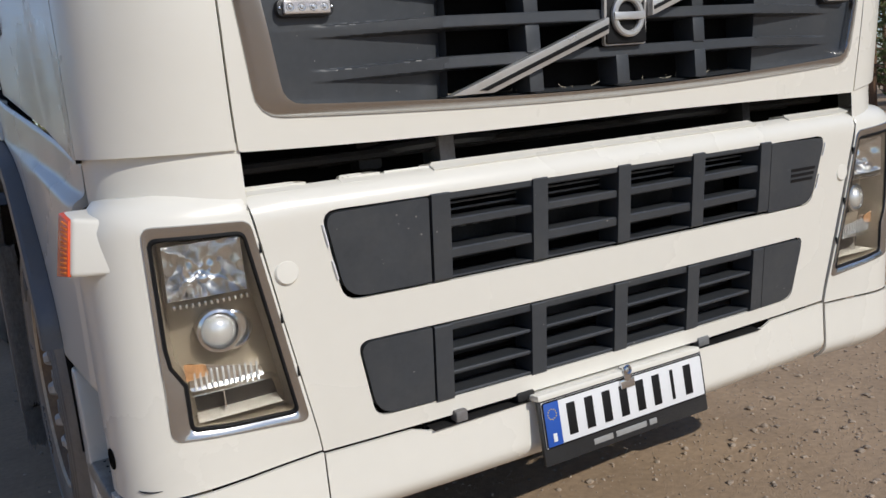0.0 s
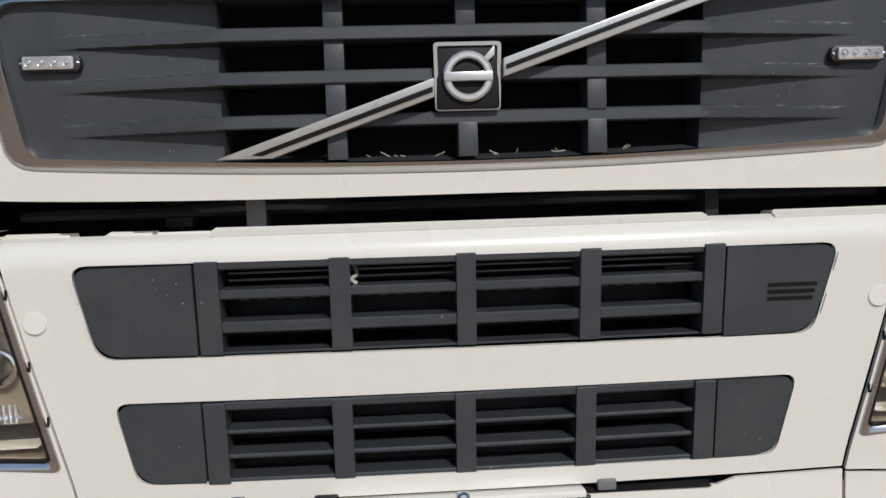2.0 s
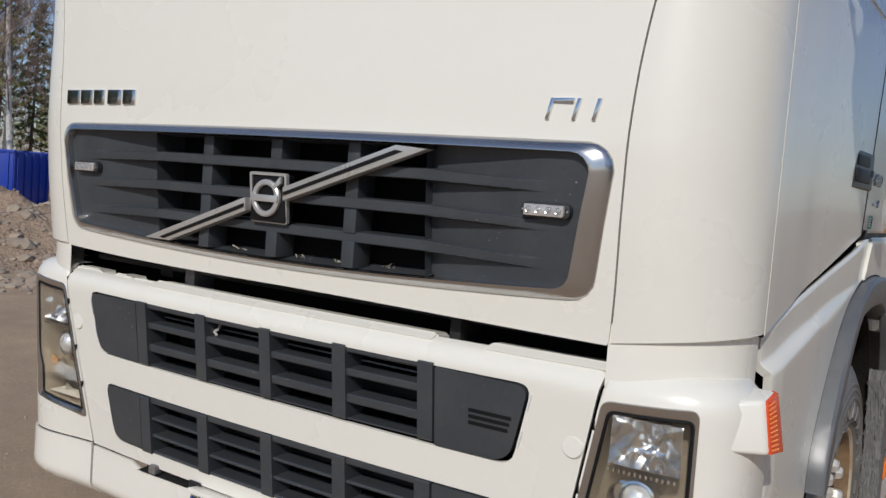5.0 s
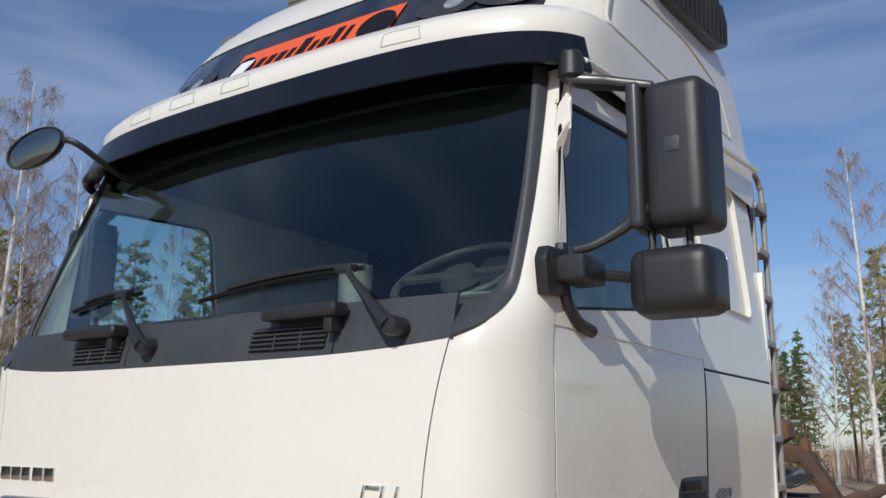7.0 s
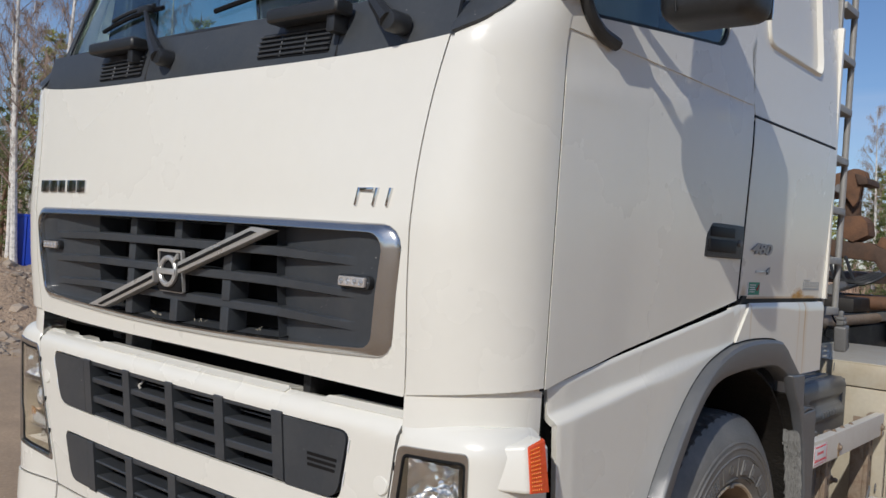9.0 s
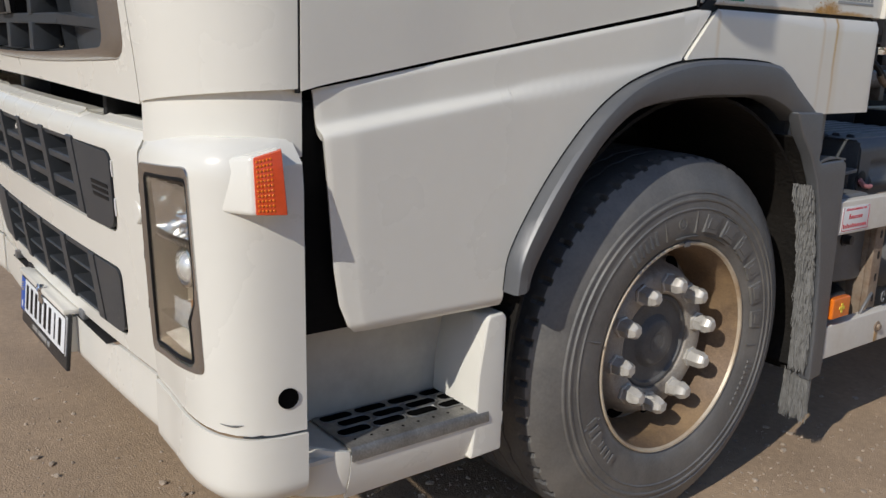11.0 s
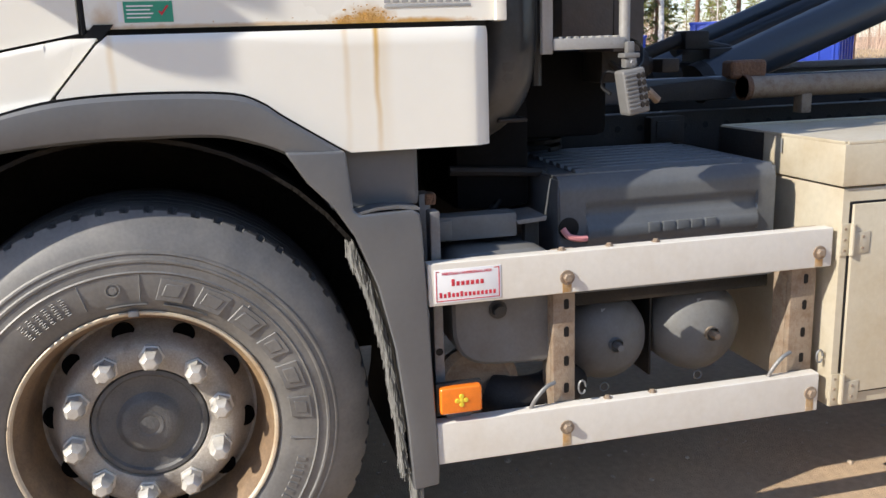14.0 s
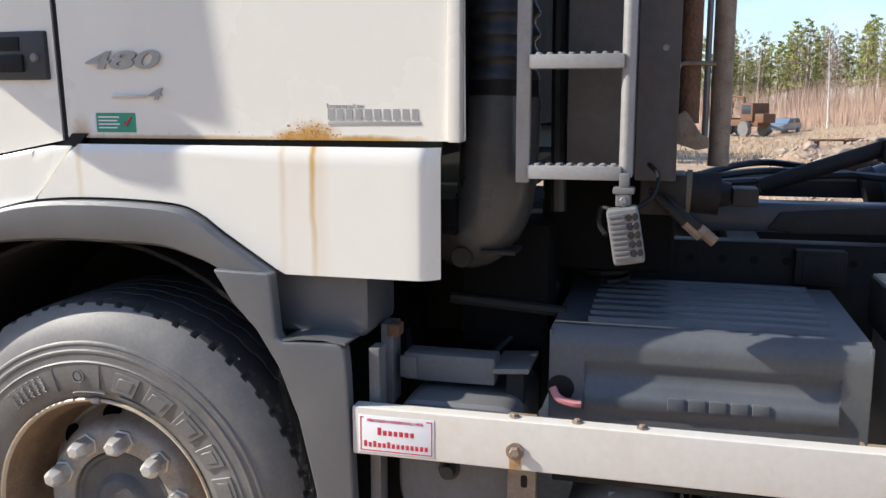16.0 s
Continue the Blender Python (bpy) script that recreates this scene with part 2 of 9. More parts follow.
LADDER = mat("ladder_grey", (0.33, 0.325, 0.315), 0.5, metal=0.15, var=0.1, scale=10, bump=0.1, bscale=200, dirt=(0.2, 0.18, 0.15), damt=0.5, dscale=8)
SHIELD = mat("heat_shield", (0.062, 0.060, 0.062), 0.55, metal=0.2, var=0.25, scale=4, bump=0.1, bscale=150, dirt=(0.13, 0.085, 0.055), damt=0.6, dscale=3)
LAMPG = mat("lamp_grey", (0.19, 0.19, 0.19), 0.5, metal=0.2, var=0.1, dirt=(0.12, 0.11, 0.1), damt=0.4)
BATT = mat("battery_cover", (0.096, 0.103, 0.112), 0.42, var=0.15, scale=6, bump=0.1, bscale=400, dirt=(0.14, 0.14, 0.135), damt=0.45, dscale=5)
DUCT = mat("duct_plastic", (0.05, 0.05, 0.05), 0.3, var=0.2, scale=6, dirt=(0.12, 0.115, 0.105), damt=0.5, dscale=4)
RAILRUST = mat("rail_rust", (0.42, 0.25, 0.10), 0.6, var=0.3, scale=30, dirt=(0.62, 0.58, 0.5), damt=0.9, dscale=25)
RUSTORANGE = mat("orange_rust", (0.52, 0.29, 0.09), 0.85, var=0.4, scale=60, bump=0.5, bscale=300)


def streak_paint(name):
    """The white paint with rust that has run down in narrow streaks."""
    m = PAINT.copy()
    m.name = name
    nt = m.node_tree
    n, l = nt.nodes, nt.links
    b = n["Principled BSDF"]
    base = b.inputs["Base Color"].links[0].from_socket
    tc = n.new("ShaderNodeTexCoord")
    sp = n.new("ShaderNodeSeparateXYZ")
    l.new(tc.outputs["Object"], sp.inputs[0])
    wob = n.new("ShaderNodeTexNoise")
    wob.inputs["Scale"].default_value = 9
    l.new(tc.outputs["Object"], wob.inputs["Vector"])
    tot = None
    for y, w, amt in ((2.025, 0.011, 0.85), (2.04, 0.03, 0.25), (1.955, 0.012, 0.32), (1.985, 0.07, 0.10), (1.45, 0.012, 0.35)):
        d = n.new("ShaderNodeMath")
        d.operation = 'SUBTRACT'
        l.new(sp.outputs["Y"], d.inputs[0])
        d.inputs[1].default_value = y
        wv = n.new("ShaderNodeMath")
        wv.operation = 'MULTIPLY_ADD'
        l.new(wob.outputs[0], wv.inputs[0])
        wv.inputs[1].default_value = 0.016
        l.new(d.outputs[0], wv.inputs[2])
        sb = n.new("ShaderNodeMath")
        sb.operation = 'SUBTRACT'
        l.new(wv.outputs[0], sb.inputs[0])
        sb.inputs[1].default_value = 0.008
        ab = n.new("ShaderNodeMath")
        ab.operation = 'ABSOLUTE'
        l.new(sb.outputs[0], ab.inputs[0])
        r = n.new("ShaderNodeMapRange")
        r.interpolation_type = 'SMOOTHSTEP'
        r.inputs[1].default_value, r.inputs[2].default_value = 0, w
        r.inputs[3].default_value, r.inputs[4].default_value = amt, 0
        l.new(ab.outputs[0], r.inputs[0])
        if tot is None:
            tot = r.outputs[0]
        else:
            a = n.new("ShaderNodeMath")
            a.operation = 'ADD'
            l.new(tot, a.inputs[0])
            l.new(r.outputs[0], a.inputs[1])
            tot = a.outputs[0]
    # streaks thin out downwards
    zf = n.new("ShaderNodeMapRange")
    zf.inputs[1].default_value, zf.inputs[2].default_value = 1.16, 1.46
    zf.inputs[3].default_value, zf.inputs[4].default_value = 0.25, 1.0
    l.new(sp.outputs["Z"], zf.inputs[0])
    mu = n.new("ShaderNodeMath")
    mu.operation = 'MULTIPLY'
    mu.use_clamp = True
    l.new(tot, mu.inputs[0])
    l.new(zf.outputs[0], mu.inputs[1])
    mx = n.new("ShaderNodeMixRGB")
    mx.inputs[2].default_value = (0.56, 0.34, 0.08, 1)
    l.new(mu.outputs[0], mx.inputs[0])
    l.new(base, mx.inputs[1])
    l.new(mx.outputs[0], b.inputs["Base Color"])
    return m


RUSTPAINT = streak_paint("rust_streaked_paint")


def edge_rust_paint(name):
    """The white paint with rust that creeps up from the lower edge of the panel."""
    m = PAINT.copy()
    m.name = name
    n, l = m.node_tree.nodes, m.node_tree.links
    b = n["Principled BSDF"]
    base = b.inputs["Base Color"].links[0].from_socket
    tc = n.new("ShaderNodeTexCoord")
    no = n.new("ShaderNodeTexNoise")
    no.inputs["Scale"].default_value, no.inputs["Detail"].default_value = 45, 6
    l.new(tc.outputs["Object"], no.inputs["Vector"])
    total = None
    for y, wy, wz, amt in ((2.022, 0.062, 0.040, 1.0), (1.955, 0.035, 0.022, 1.0), (1.72, 0.5, 0.009, 0.65), (2.12, 0.16, 0.012, 0.95), (1.44, 0.03, 0.05, 0.55)):
        mp = n.new("ShaderNodeMapping")
        mp.inputs["Location"].default_value = (0, -y / wy, -1.470 / wz)
        mp.inputs["Scale"].default_value = (0, 1 / wy, 1 / wz)
        l.new(tc.outputs["Object"], mp.inputs[0])
        le = n.new("ShaderNodeVectorMath")
        le.operation = 'LENGTH'
        l.new(mp.outputs[0], le.inputs[0])
        ad = n.new("ShaderNodeMath")
        ad.operation = 'MULTIPLY_ADD'
        l.new(no.outputs[0], ad.inputs[0])
        ad.inputs[1].default_value = 1.0
        l.new(le.outputs["Value"], ad.inputs[2])
        mr = n.new("ShaderNodeMapRange")
        mr.interpolation_type = 'SMOOTHSTEP'
        mr.inputs[1].default_value, mr.inputs[2].default_value = 0.85, 1.75
        mr.inputs[3].default_value, mr.inputs[4].default_value = amt, 0
        l.new(ad.outputs[0], mr.inputs[0])
        if total is None:
            total = mr.outputs[0]
        else:
            mx = n.new("ShaderNodeMath")
            mx.operation = 'MAXIMUM'
            l.new(total, mx.inputs[0])
            l.new(mr.outputs[0], mx.inputs[1])
            total = mx.outputs[0]
    mix = n.new("ShaderNodeMixRGB")
    mix.inputs[2].default_value = (0.50, 0.27, 0.06, 1)
    l.new(total, mix.inputs[0])
    l.new(base, mix.inputs[1])
    l.new(mix.outputs[0], b.inputs["Base Color"])
    return m


EDGEPAINT = edge_rust_paint("edge_rust_paint")


# ---- mesh helpers ----
def part(name, bm, material, parent=None, label="", sx=1, angle=32, category="", kind="", thick=0.0):
    """Links a bmesh as one mesh object, under a thing or part if a parent is given."""
    if thick:
        thin(bm, thick)
    if sx < 0:
        for v in bm.verts:
            v.co.x = -v.co.x
        bmesh.ops.reverse_faces(bm, faces=bm.faces)
    bm.normal_update()
    lim = radians(angle)
    for f in bm.faces:
        f.smooth = True
    for e in bm.edges:
        e.smooth = len(e.link_faces) == 2 and e.calc_face_angle(0) < lim
    me = bpy.data.meshes.new(name)
    bm.to_mesh(me)
    bm.free()
    me.materials.append(material)
    ob = new(name, me)
    if parent:
        ob.parent = parent
    tagged(ob, label, category, "", kind)
    return ob


def group(name, parent=None, label="", category="", kind=""):
    return_ob = new(name)
    if parent:
        return_ob.parent = parent
    return tagged(return_ob, label, category, "", kind)


def merge(*bms):
    out = bmesh.new()
    for b in bms:
        me = bpy.data.meshes.new("tmp")
        b.to_mesh(me)
        out.from_mesh(me)
        bpy.data.meshes.remove(me)
        b.free()
    return out


def moved(bm, m):
    bmesh.ops.transform(bm, matrix=m, verts=bm.verts)
    return bm


def bevelled(bm, w, seg=2, ang=30):
    if w > 0:
        bm.normal_update()
        ed = [e for e in bm.edges if len(e.link_faces) == 2 and e.calc_face_angle(0) > radians(ang)]
        bmesh.ops.bevel(bm, geom=ed, offset=w, segments=seg, affect='EDGES', clamp_overlap=True, profile=0.6)
    return bm


def box(x0, x1, y0, y1, z0, z1, w=0.004, seg=2):
    bm = bmesh.new()
    bmesh.ops.create_cube(bm, size=1)
    for v in bm.verts:
        v.co = Vector(((x0 + x1) / 2 + v.co.x * (x1 - x0), (y0 + y1) / 2 + v.co.y * (y1 - y0), (z0 + z1) / 2 + v.co.z * (z1 - z0)))
    return bevelled(bm, min(w, 0.45 * min(x1 - x0, y1 - y0, z1 - z0)), seg)


def prism(poly, axis, a0, a1, w=0.0, seg=2):
    """A polygon pushed along an axis: 'x' takes (y, z), 'y' takes (x, z), 'z' takes (x, y)."""
    def at(p, a):
        return {'x': (a, p[0], p[1]), 'y': (p[0], a, p[1]), 'z': (p[0], p[1], a)}[axis]
    bm = bmesh.new()
    lo = [bm.verts.new(at(p, a0)) for p in poly]
    hi = [bm.verts.new(at(p, a1)) for p in poly]
    n = len(poly)
    bm.faces.new(lo)
    bm.faces.new(hi)
    for i in range(n):
        bm.faces.new((lo[i], lo[(i + 1) % n], hi[(i + 1) % n], hi[i]))
    bmesh.ops.recalc_face_normals(bm, faces=bm.faces)
    return bevelled(bm, w, seg)


def tube(points, r, n=10, radii=None):
    bm = bmesh.new()
    pts = [Vector(p) for p in points]
    rows = []
    for i, p in enumerate(pts):
        d = (pts[min(i + 1, len(pts) - 1)] - pts[max(i - 1, 0)]).normalized()
        a = d.orthogonal().normalized() if not rows else (rows[-1][1] - d * d.dot(rows[-1][1])).normalized()
        b = d.cross(a)
        rad = radii[i] if radii else r
        rows.append(([bm.verts.new(p + rad * (math.cos(k * 2 * math.pi / n) * a + math.sin(k * 2 * math.pi / n) * b)) for k in range(n)], a))
    for (u, _), (v, _) in zip(rows, rows[1:]):
        for k in range(n):
            bm.faces.new((u[k], u[(k + 1) % n], v[(k + 1) % n], v[k]))
    bm.faces.new(rows[0][0][::-1])
    bm.faces.new(rows[-1][0])
    return bm


def smooth_path(pts, n=6):
    """Catmull-Rom points through a few corners."""
    P = [Vector(p) for p in pts]
    P = [2 * P[0] - P[1]] + P + [2 * P[-1] - P[-2]]
    out = []
    for i in range(1, len(P) - 2):
        for k in range(n):
            t = k / n
            a, b, c, d = P[i - 1:i + 3]
            out.append(0.5 * (2 * b + (c - a) * t + (2 * a - 5 * b + 4 * c - d) * t * t + (3 * b - a - 3 * c + d) * t ** 3))
    return out + [P[-2]]


def lathe(profile, axis='x', centre=(0, 0, 0), n=48, arc=2 * math.pi):
    """Turns (radius, height) pairs round an axis through the centre."""
    bm = bmesh.new()
    c = Vector(centre)
    rows = []
    for r, h in profile:
        row = []
        if r < 1e-6:
            v = {'x': (h, 0, 0), 'y': (0, h, 0), 'z': (0, 0, h)}[axis]
            row = [bm.verts.new(c + Vector(v))] * n
        else:
            for k in range(n):
                a = arc * k / n
                u, w = r * math.cos(a), r * math.sin(a)
                v = {'x': (h, u, w), 'y': (w, h, u), 'z': (u, w, h)}[axis]
                row.append(bm.verts.new(c + Vector(v)))
        rows.append(row)
    for u, v in zip(rows, rows[1:]):
        for k in range(n):
            q = []
            for w in (u[k], u[(k + 1) % n], v[(k + 1) % n], v[k]):
                if w not in q:
                    q.append(w)
            if len(q) > 2:
                bm.faces.new(q)
    bmesh.ops.recalc_face_normals(bm, faces=bm.faces)
    return bm


def sheet(nu, nv, f):
    bm = bmesh.new()
    g = [[bm.verts.new(f(i / nu, j / nv)) for j in range(nv + 1)] for i in range(nu + 1)]
    for i in range(nu):
        for j in range(nv):
            bm.faces.new((g[i][j], g[i + 1][j], g[i + 1][j + 1], g[i][j + 1]))
    return bm


def rpoly(corners, r, nc=4, ns=8):
    """A closed outline with rounded corners; r may be one radius or one per corner."""
    n = len(corners)
    rs = r if isinstance(r, (list, tuple)) else [r] * n
    P = [Vector(c) for c in corners]
    out = []
    for i in range(n):
        p, a, b = P[i], P[i - 1], P[(i + 1) % n]
        s, e = p + (a - p).normalized() * rs[i], p + (b - p).normalized() * rs[i]
        for k in range(nc + 1):
            t = k / nc
            out.append((1 - t) ** 2 * s + 2 * t * (1 - t) * p + t * t * e)
        q = P[(i + 1) % n]
        s2 = q + (p - q).normalized() * rs[(i + 1) % n]
        for k in range(1, ns):
            out.append(e.lerp(s2, k / ns))
    return out


def ring(outer, inner, rings, f):
    """The band between two outlines of equal count, laid on a surface by f(u, v)."""
    bm = bmesh.new()
    n = len(outer)
    rows = []
    for k in range(rings + 1):
        rows.append([bm.verts.new(f(*outer[i].lerp(inner[i], k / rings))) for i in range(n)])
    for a, b in zip(rows, rows[1:]):
        for i in range(n):
            bm.faces.new((a[i], a[(i + 1) % n], b[(i + 1) % n], b[i]))
    return bm


def disc(outline, rings, f):
    """A filled outline laid on a surface by f(u, v)."""
    c = sum(outline, Vector((0, 0))) / len(outline)
    inner = [c.lerp(p, 0.02) for p in outline]
    bm = ring(outline, inner, rings, f)
    bm.faces.new(list(bm.verts)[-len(outline):])
    return bm


def columns(us, lo, hi, nv, f):
    """A panel of columns: at each u from lo(u) to hi(u), laid on a surface by f(u, v)."""
    bm = bmesh.new()
    g = []
    for u in us:
        a, b = lo(u), hi(u)
        g.append([bm.verts.new(f(u, a + (b - a) * j / nv)) for j in range(nv + 1)])
    for a, b in zip(g, g[1:]):
        for j in range(nv):
            bm.faces.new((a[j], b[j], b[j + 1], a[j + 1]))
    return bm


def steps(a, b, n):
    return [a + (b - a) * i / n for i in range(n + 1)]


def lerp_table(t, xs, ys):
    return float(np.interp(t, xs, ys))


def thin(bm, t):
    """Gives a sheet its thickness, grown inwards, towards the middle of the cab."""
    bmesh.ops.recalc_face_normals(bm, faces=bm.faces)
    bm.normal_update()
    c = Vector((0, 1.2, 1.8))
    if sum(f.normal.dot(f.calc_center_median() - c) * f.calc_area() for f in bm.faces) < 0:
        bmesh.ops.reverse_faces(bm, faces=bm.faces)
        bm.normal_update()
    t = abs(t)
    faces, rim = list(bm.faces), [e for e in bm.edges if len(e.link_faces) == 1]
    rim_dir = [(e.link_loops[0].vert, e.link_loops[0].link_loop_next.vert) for e in rim]
    twin = {v: bm.verts.new(v.co - v.normal * t) for v in list(bm.verts)}
    for f in faces:
        bm.faces.new([twin[v] for v in reversed(f.verts)])
    for a, b in rim_dir:
        bm.faces.new((b, a, twin[a], twin[b]))
    return bm


def hexbolt(c, axis, r, h, washer=True):
    bm = lathe([(0, h), (r * 0.8, h), (r, h * 0.85), (r, 0), (0, 0)], axis, c, 6)
    if washer:
        bm = merge(bm, lathe([(0, h * 0.3), (r * 1.6, h * 0.3), (r * 1.6, 0), (0, 0)], axis, c, 16))
    return bm


# ---- the truck: shape of its skin ----
truck = group("truck", None, "white heavy truck with high roof cab parked on gravel", "truck")


def hood_y(x, z):
    """Forward face of the cab's front at width x and height z."""
    a = abs(x)
    y = 0.026 * (a / 0.97) ** 2.2 if a <= 0.97 else 0.026 + 0.24 * (1 - math.sqrt(max(0, 1 - min(1, (a - 0.97) / 0.20) ** 2)))
    return y + lerp_table(z, (1.22, 1.3, 1.45, 1.62, 1.75, 2.05), (0.03, 0.02, 0.0, -0.012, -0.008, 0.012))


def bump_y(x, z):
    """Forward face of the bumper."""
    y = 0.030 * (abs(x) / 0.93) ** 2.2 + 0.017 + (1.11 - max(z, 0.6)) * 0.125
    if z > 1.108:
        y += 0.075 * (1 - math.sqrt(max(0, 1 - ((z - 1.108) / 0.062) ** 2)))
    if z < 0.49:
        y += 0.06 * ((0.49 - z) / 0.06) ** 2
    return y


def on_hood(u, v, d=0.0):
    return Vector((u, hood_y(u, v) + d, v))


def on_bump(u, v, d=0.0):
    return Vector((u, bump_y(u, v) + d, v))


def side_x(y, z):
    """Half width of the cab's flank."""
    x = lerp_table(y, (0.25, 0.3, 0.5, 0.9, 1.4, 2.34), (1.165, 1.170, 1.180, 1.191, 1.200, 1.203))
    x -= 0.034 * max(0.0, 1.985 - z) * min(1.0, max(0.0, (y - 0.26) / 0.4))
    return x - lerp_table(z, (2.05, 2.4, 2.9, 3.1), (0, 0.012, 0.045, 0.06))


def on_side(y, z, d=0.0):
    return Vector((side_x(y, z) + d, y, z))


HOOD_Z = (1.226, 1.577, 1.88, 2.0, 2.07)
HOOD_W = (0.912, 0.926, 0.951, 0.970, 0.992)


HOOD_CURVE = np.polyfit(HOOD_Z, HOOD_W, 3)


def hood_w(z):
    return float(np.polyval(HOOD_CURVE, z))


SPLIT = 1.665
HOOD_SIDE = (1.650, 1.635, 1.617, 1.595, 1.53, 1.46, 1.40, 1.345, 1.305, 1.27)


def hood_edge(z, inward):
    """The lid's side edge, straight between its steps, as the corner panel meets it."""
    zs = [1.222 if inward else 1.245] + list(HOOD_SIDE[::-1]) + [SPLIT + (2.068 - SPLIT) * k / 12 for k in range(13)]
    xs = [hood_w(q) for q in zs]
    return lerp_table(z, zs, xs), lerp_table(z, zs, [hood_y(x, q) for x, q in zip(xs, zs)])


# ---- hood with the upper grille ----
def hood_span(z, u):
    """A place across the lid at height z, u from 0 to 1."""
    return -hood_w(z) + (hood_w(z) + hood_w(z)) * u


def hood_outline():
    """The lower part of the lid, round the grille."""
    top = [Vector((hood_span(SPLIT, u), SPLIT)) for u in steps(0, 1, 24)]
    right = [Vector((hood_w(z), z)) for z in HOOD_SIDE + (1.222,)]
    bot = [Vector((x, 1.228 + 0.012 * (abs(x) / 0.88) ** 3 - (0.024 * (x / 0.86) ** 2 if x > 0 else 0))) for x in steps(0.908, -0.908, 24)]
    left = [Vector((-hood_w(z), z)) for z in (1.245,) + HOOD_SIDE[::-1]]
    return top + right + bot + left


def hood_upper(u, v):
    top = 2.038 + 0.03 * (abs(2 * u - 1)) ** 4
    z = SPLIT + (top - SPLIT) * v
    return on_hood(hood_span(z, u), z)


def grille_outline(ht, wt_, wb, zt, zs, zc, r):
    """24 + 10 + 24 + 10 steps to match the hood: a wide shield, lower in the middle."""
    def zb(x):
        return zc + (zs - zc) * (abs(x) / wb) ** 2
    top = [Vector((x, zt + ht * (1 - (x / wt_) ** 2))) for x in steps(-wt_ + r, wt_ - r, 24)]
    right = []
    for k in range(4):
        a = math.pi / 8 * (k + 1)
        right.append(Vector((wt_ - r + r * math.sin(a), zt - r + r * math.cos(a))))
    lo = zb(wb - r) + r
    for k in range(1, 4):
        right.append(Vector((wt_ + (wb - wt_) * k / 4, zt - r + (lo - zt + r) * k / 4)))
    for k in range(4):
        a = math.pi / 8 * k
        right.append(Vector((wb - r + r * math.cos(a), lo - r * math.sin(a))))
    bot = [Vector((x, zb(x))) for x in steps(wb - r, -wb + r, 24)]
    left = [Vector((-p.x, p.y)) for p in right[::-1]]
    out = top + right + bot + left
    for p in out:
        if abs(p.x) > 0.55:
            p.x += math.copysign(GRILLE_OUT * min(1.0, (abs(p.x) - 0.55) / 0.2), p.x)
    return out


GRILLE_OUT = 0.022


G_OUT = grille_outline(0.004, 0.885, 0.858, 1.622, 1.300, 1.272, 0.055)
G_IN = grille_outline(0.004, 0.838, 0.806, 1.598, 1.322, 1.293, 0.04)

bm = merge(ring(hood_outline(), G_OUT, 6, on_hood), sheet(24, 12, hood_upper))
bmesh.ops.remove_doubles(bm, verts=bm.verts, dist=0.0008)
hood = part("hood", bm, PAINT, truck, "white painted front lid", thick=-0.012)

frame_rows = []
bm = bmesh.new()
for k, (t, d) in enumerate(((0.0, 0.012), (0.0, 0.001), (0.05, -0.004), (0.30, -0.010), (0.60, -0.0165), (0.86, -0.0215), (0.94, -0.0215), (1.0, -0.015), (1.0, 0.03))):
    frame_rows.append([bm.verts.new(on_hood(*a.lerp(b, t), d)) for a, b in zip(G_OUT, G_IN)])
for a, b in zip(frame_rows, frame_rows[1:]):
    for i in range(len(a)):
        bm.faces.new((a[i], a[(i + 1) % len(a)], b[(i + 1) % len(a)], b[i]))
part("grille_surround", bm, SILVER, truck, "matt silver surround of the grille", angle=50)

grille = group("upper_grille", truck, "dark grey slatted grille with diagonal bar")


def grille_bottom(x):
    return 1.293 + (1.322 - 1.293) * (abs(x) / 0.806) ** 2 - 0.004


for sx in (1, -1):
    def wing_y(u, v):
        """The slats run out flush into the wing; between them it is scooped towards the middle."""
        fade = max(0.0, 1 - (u - 0.46) / 0.275)
        b = 1.0
        for zc in (1.536, 1.456, 1.375):
            q = abs(v - (zc - 0.010 * (1 - fade))) - (0.0125 - 0.003 * (1 - fade))
            b = min(b, max(0.0, min(1.0, q / 0.003)))
        return on_hood(u, v, 0.001 + 0.040 * fade * b)
    bm = columns(steps(0.462, 0.845, 30), lambda u: max(grille_bottom(u), 1.30) if u < 0.80 else 1.318 + (u - 0.80) * 0.6,
                 lambda u: 1.602 if u < 0.80 else 1.600 - (u - 0.80) * 0.3, 150, wing_y)
    bm2 = sheet(1, 8, lambda a, b: Vector((0.462, hood_y(0.46, 1.3 + 0.3 * b) + 0.012 + 0.1 * a, 1.295 + 0.305 * b)))
    bm = merge(bm, bm2)
    for v in bm.verts:
        if v.co.x > 0.55:
            v.co.x += GRILLE_OUT * min(1.0, (v.co.x - 0.55) / 0.2)
    part("grille_wing", bm, PLASTIC, grille, sx=sx, angle=24)

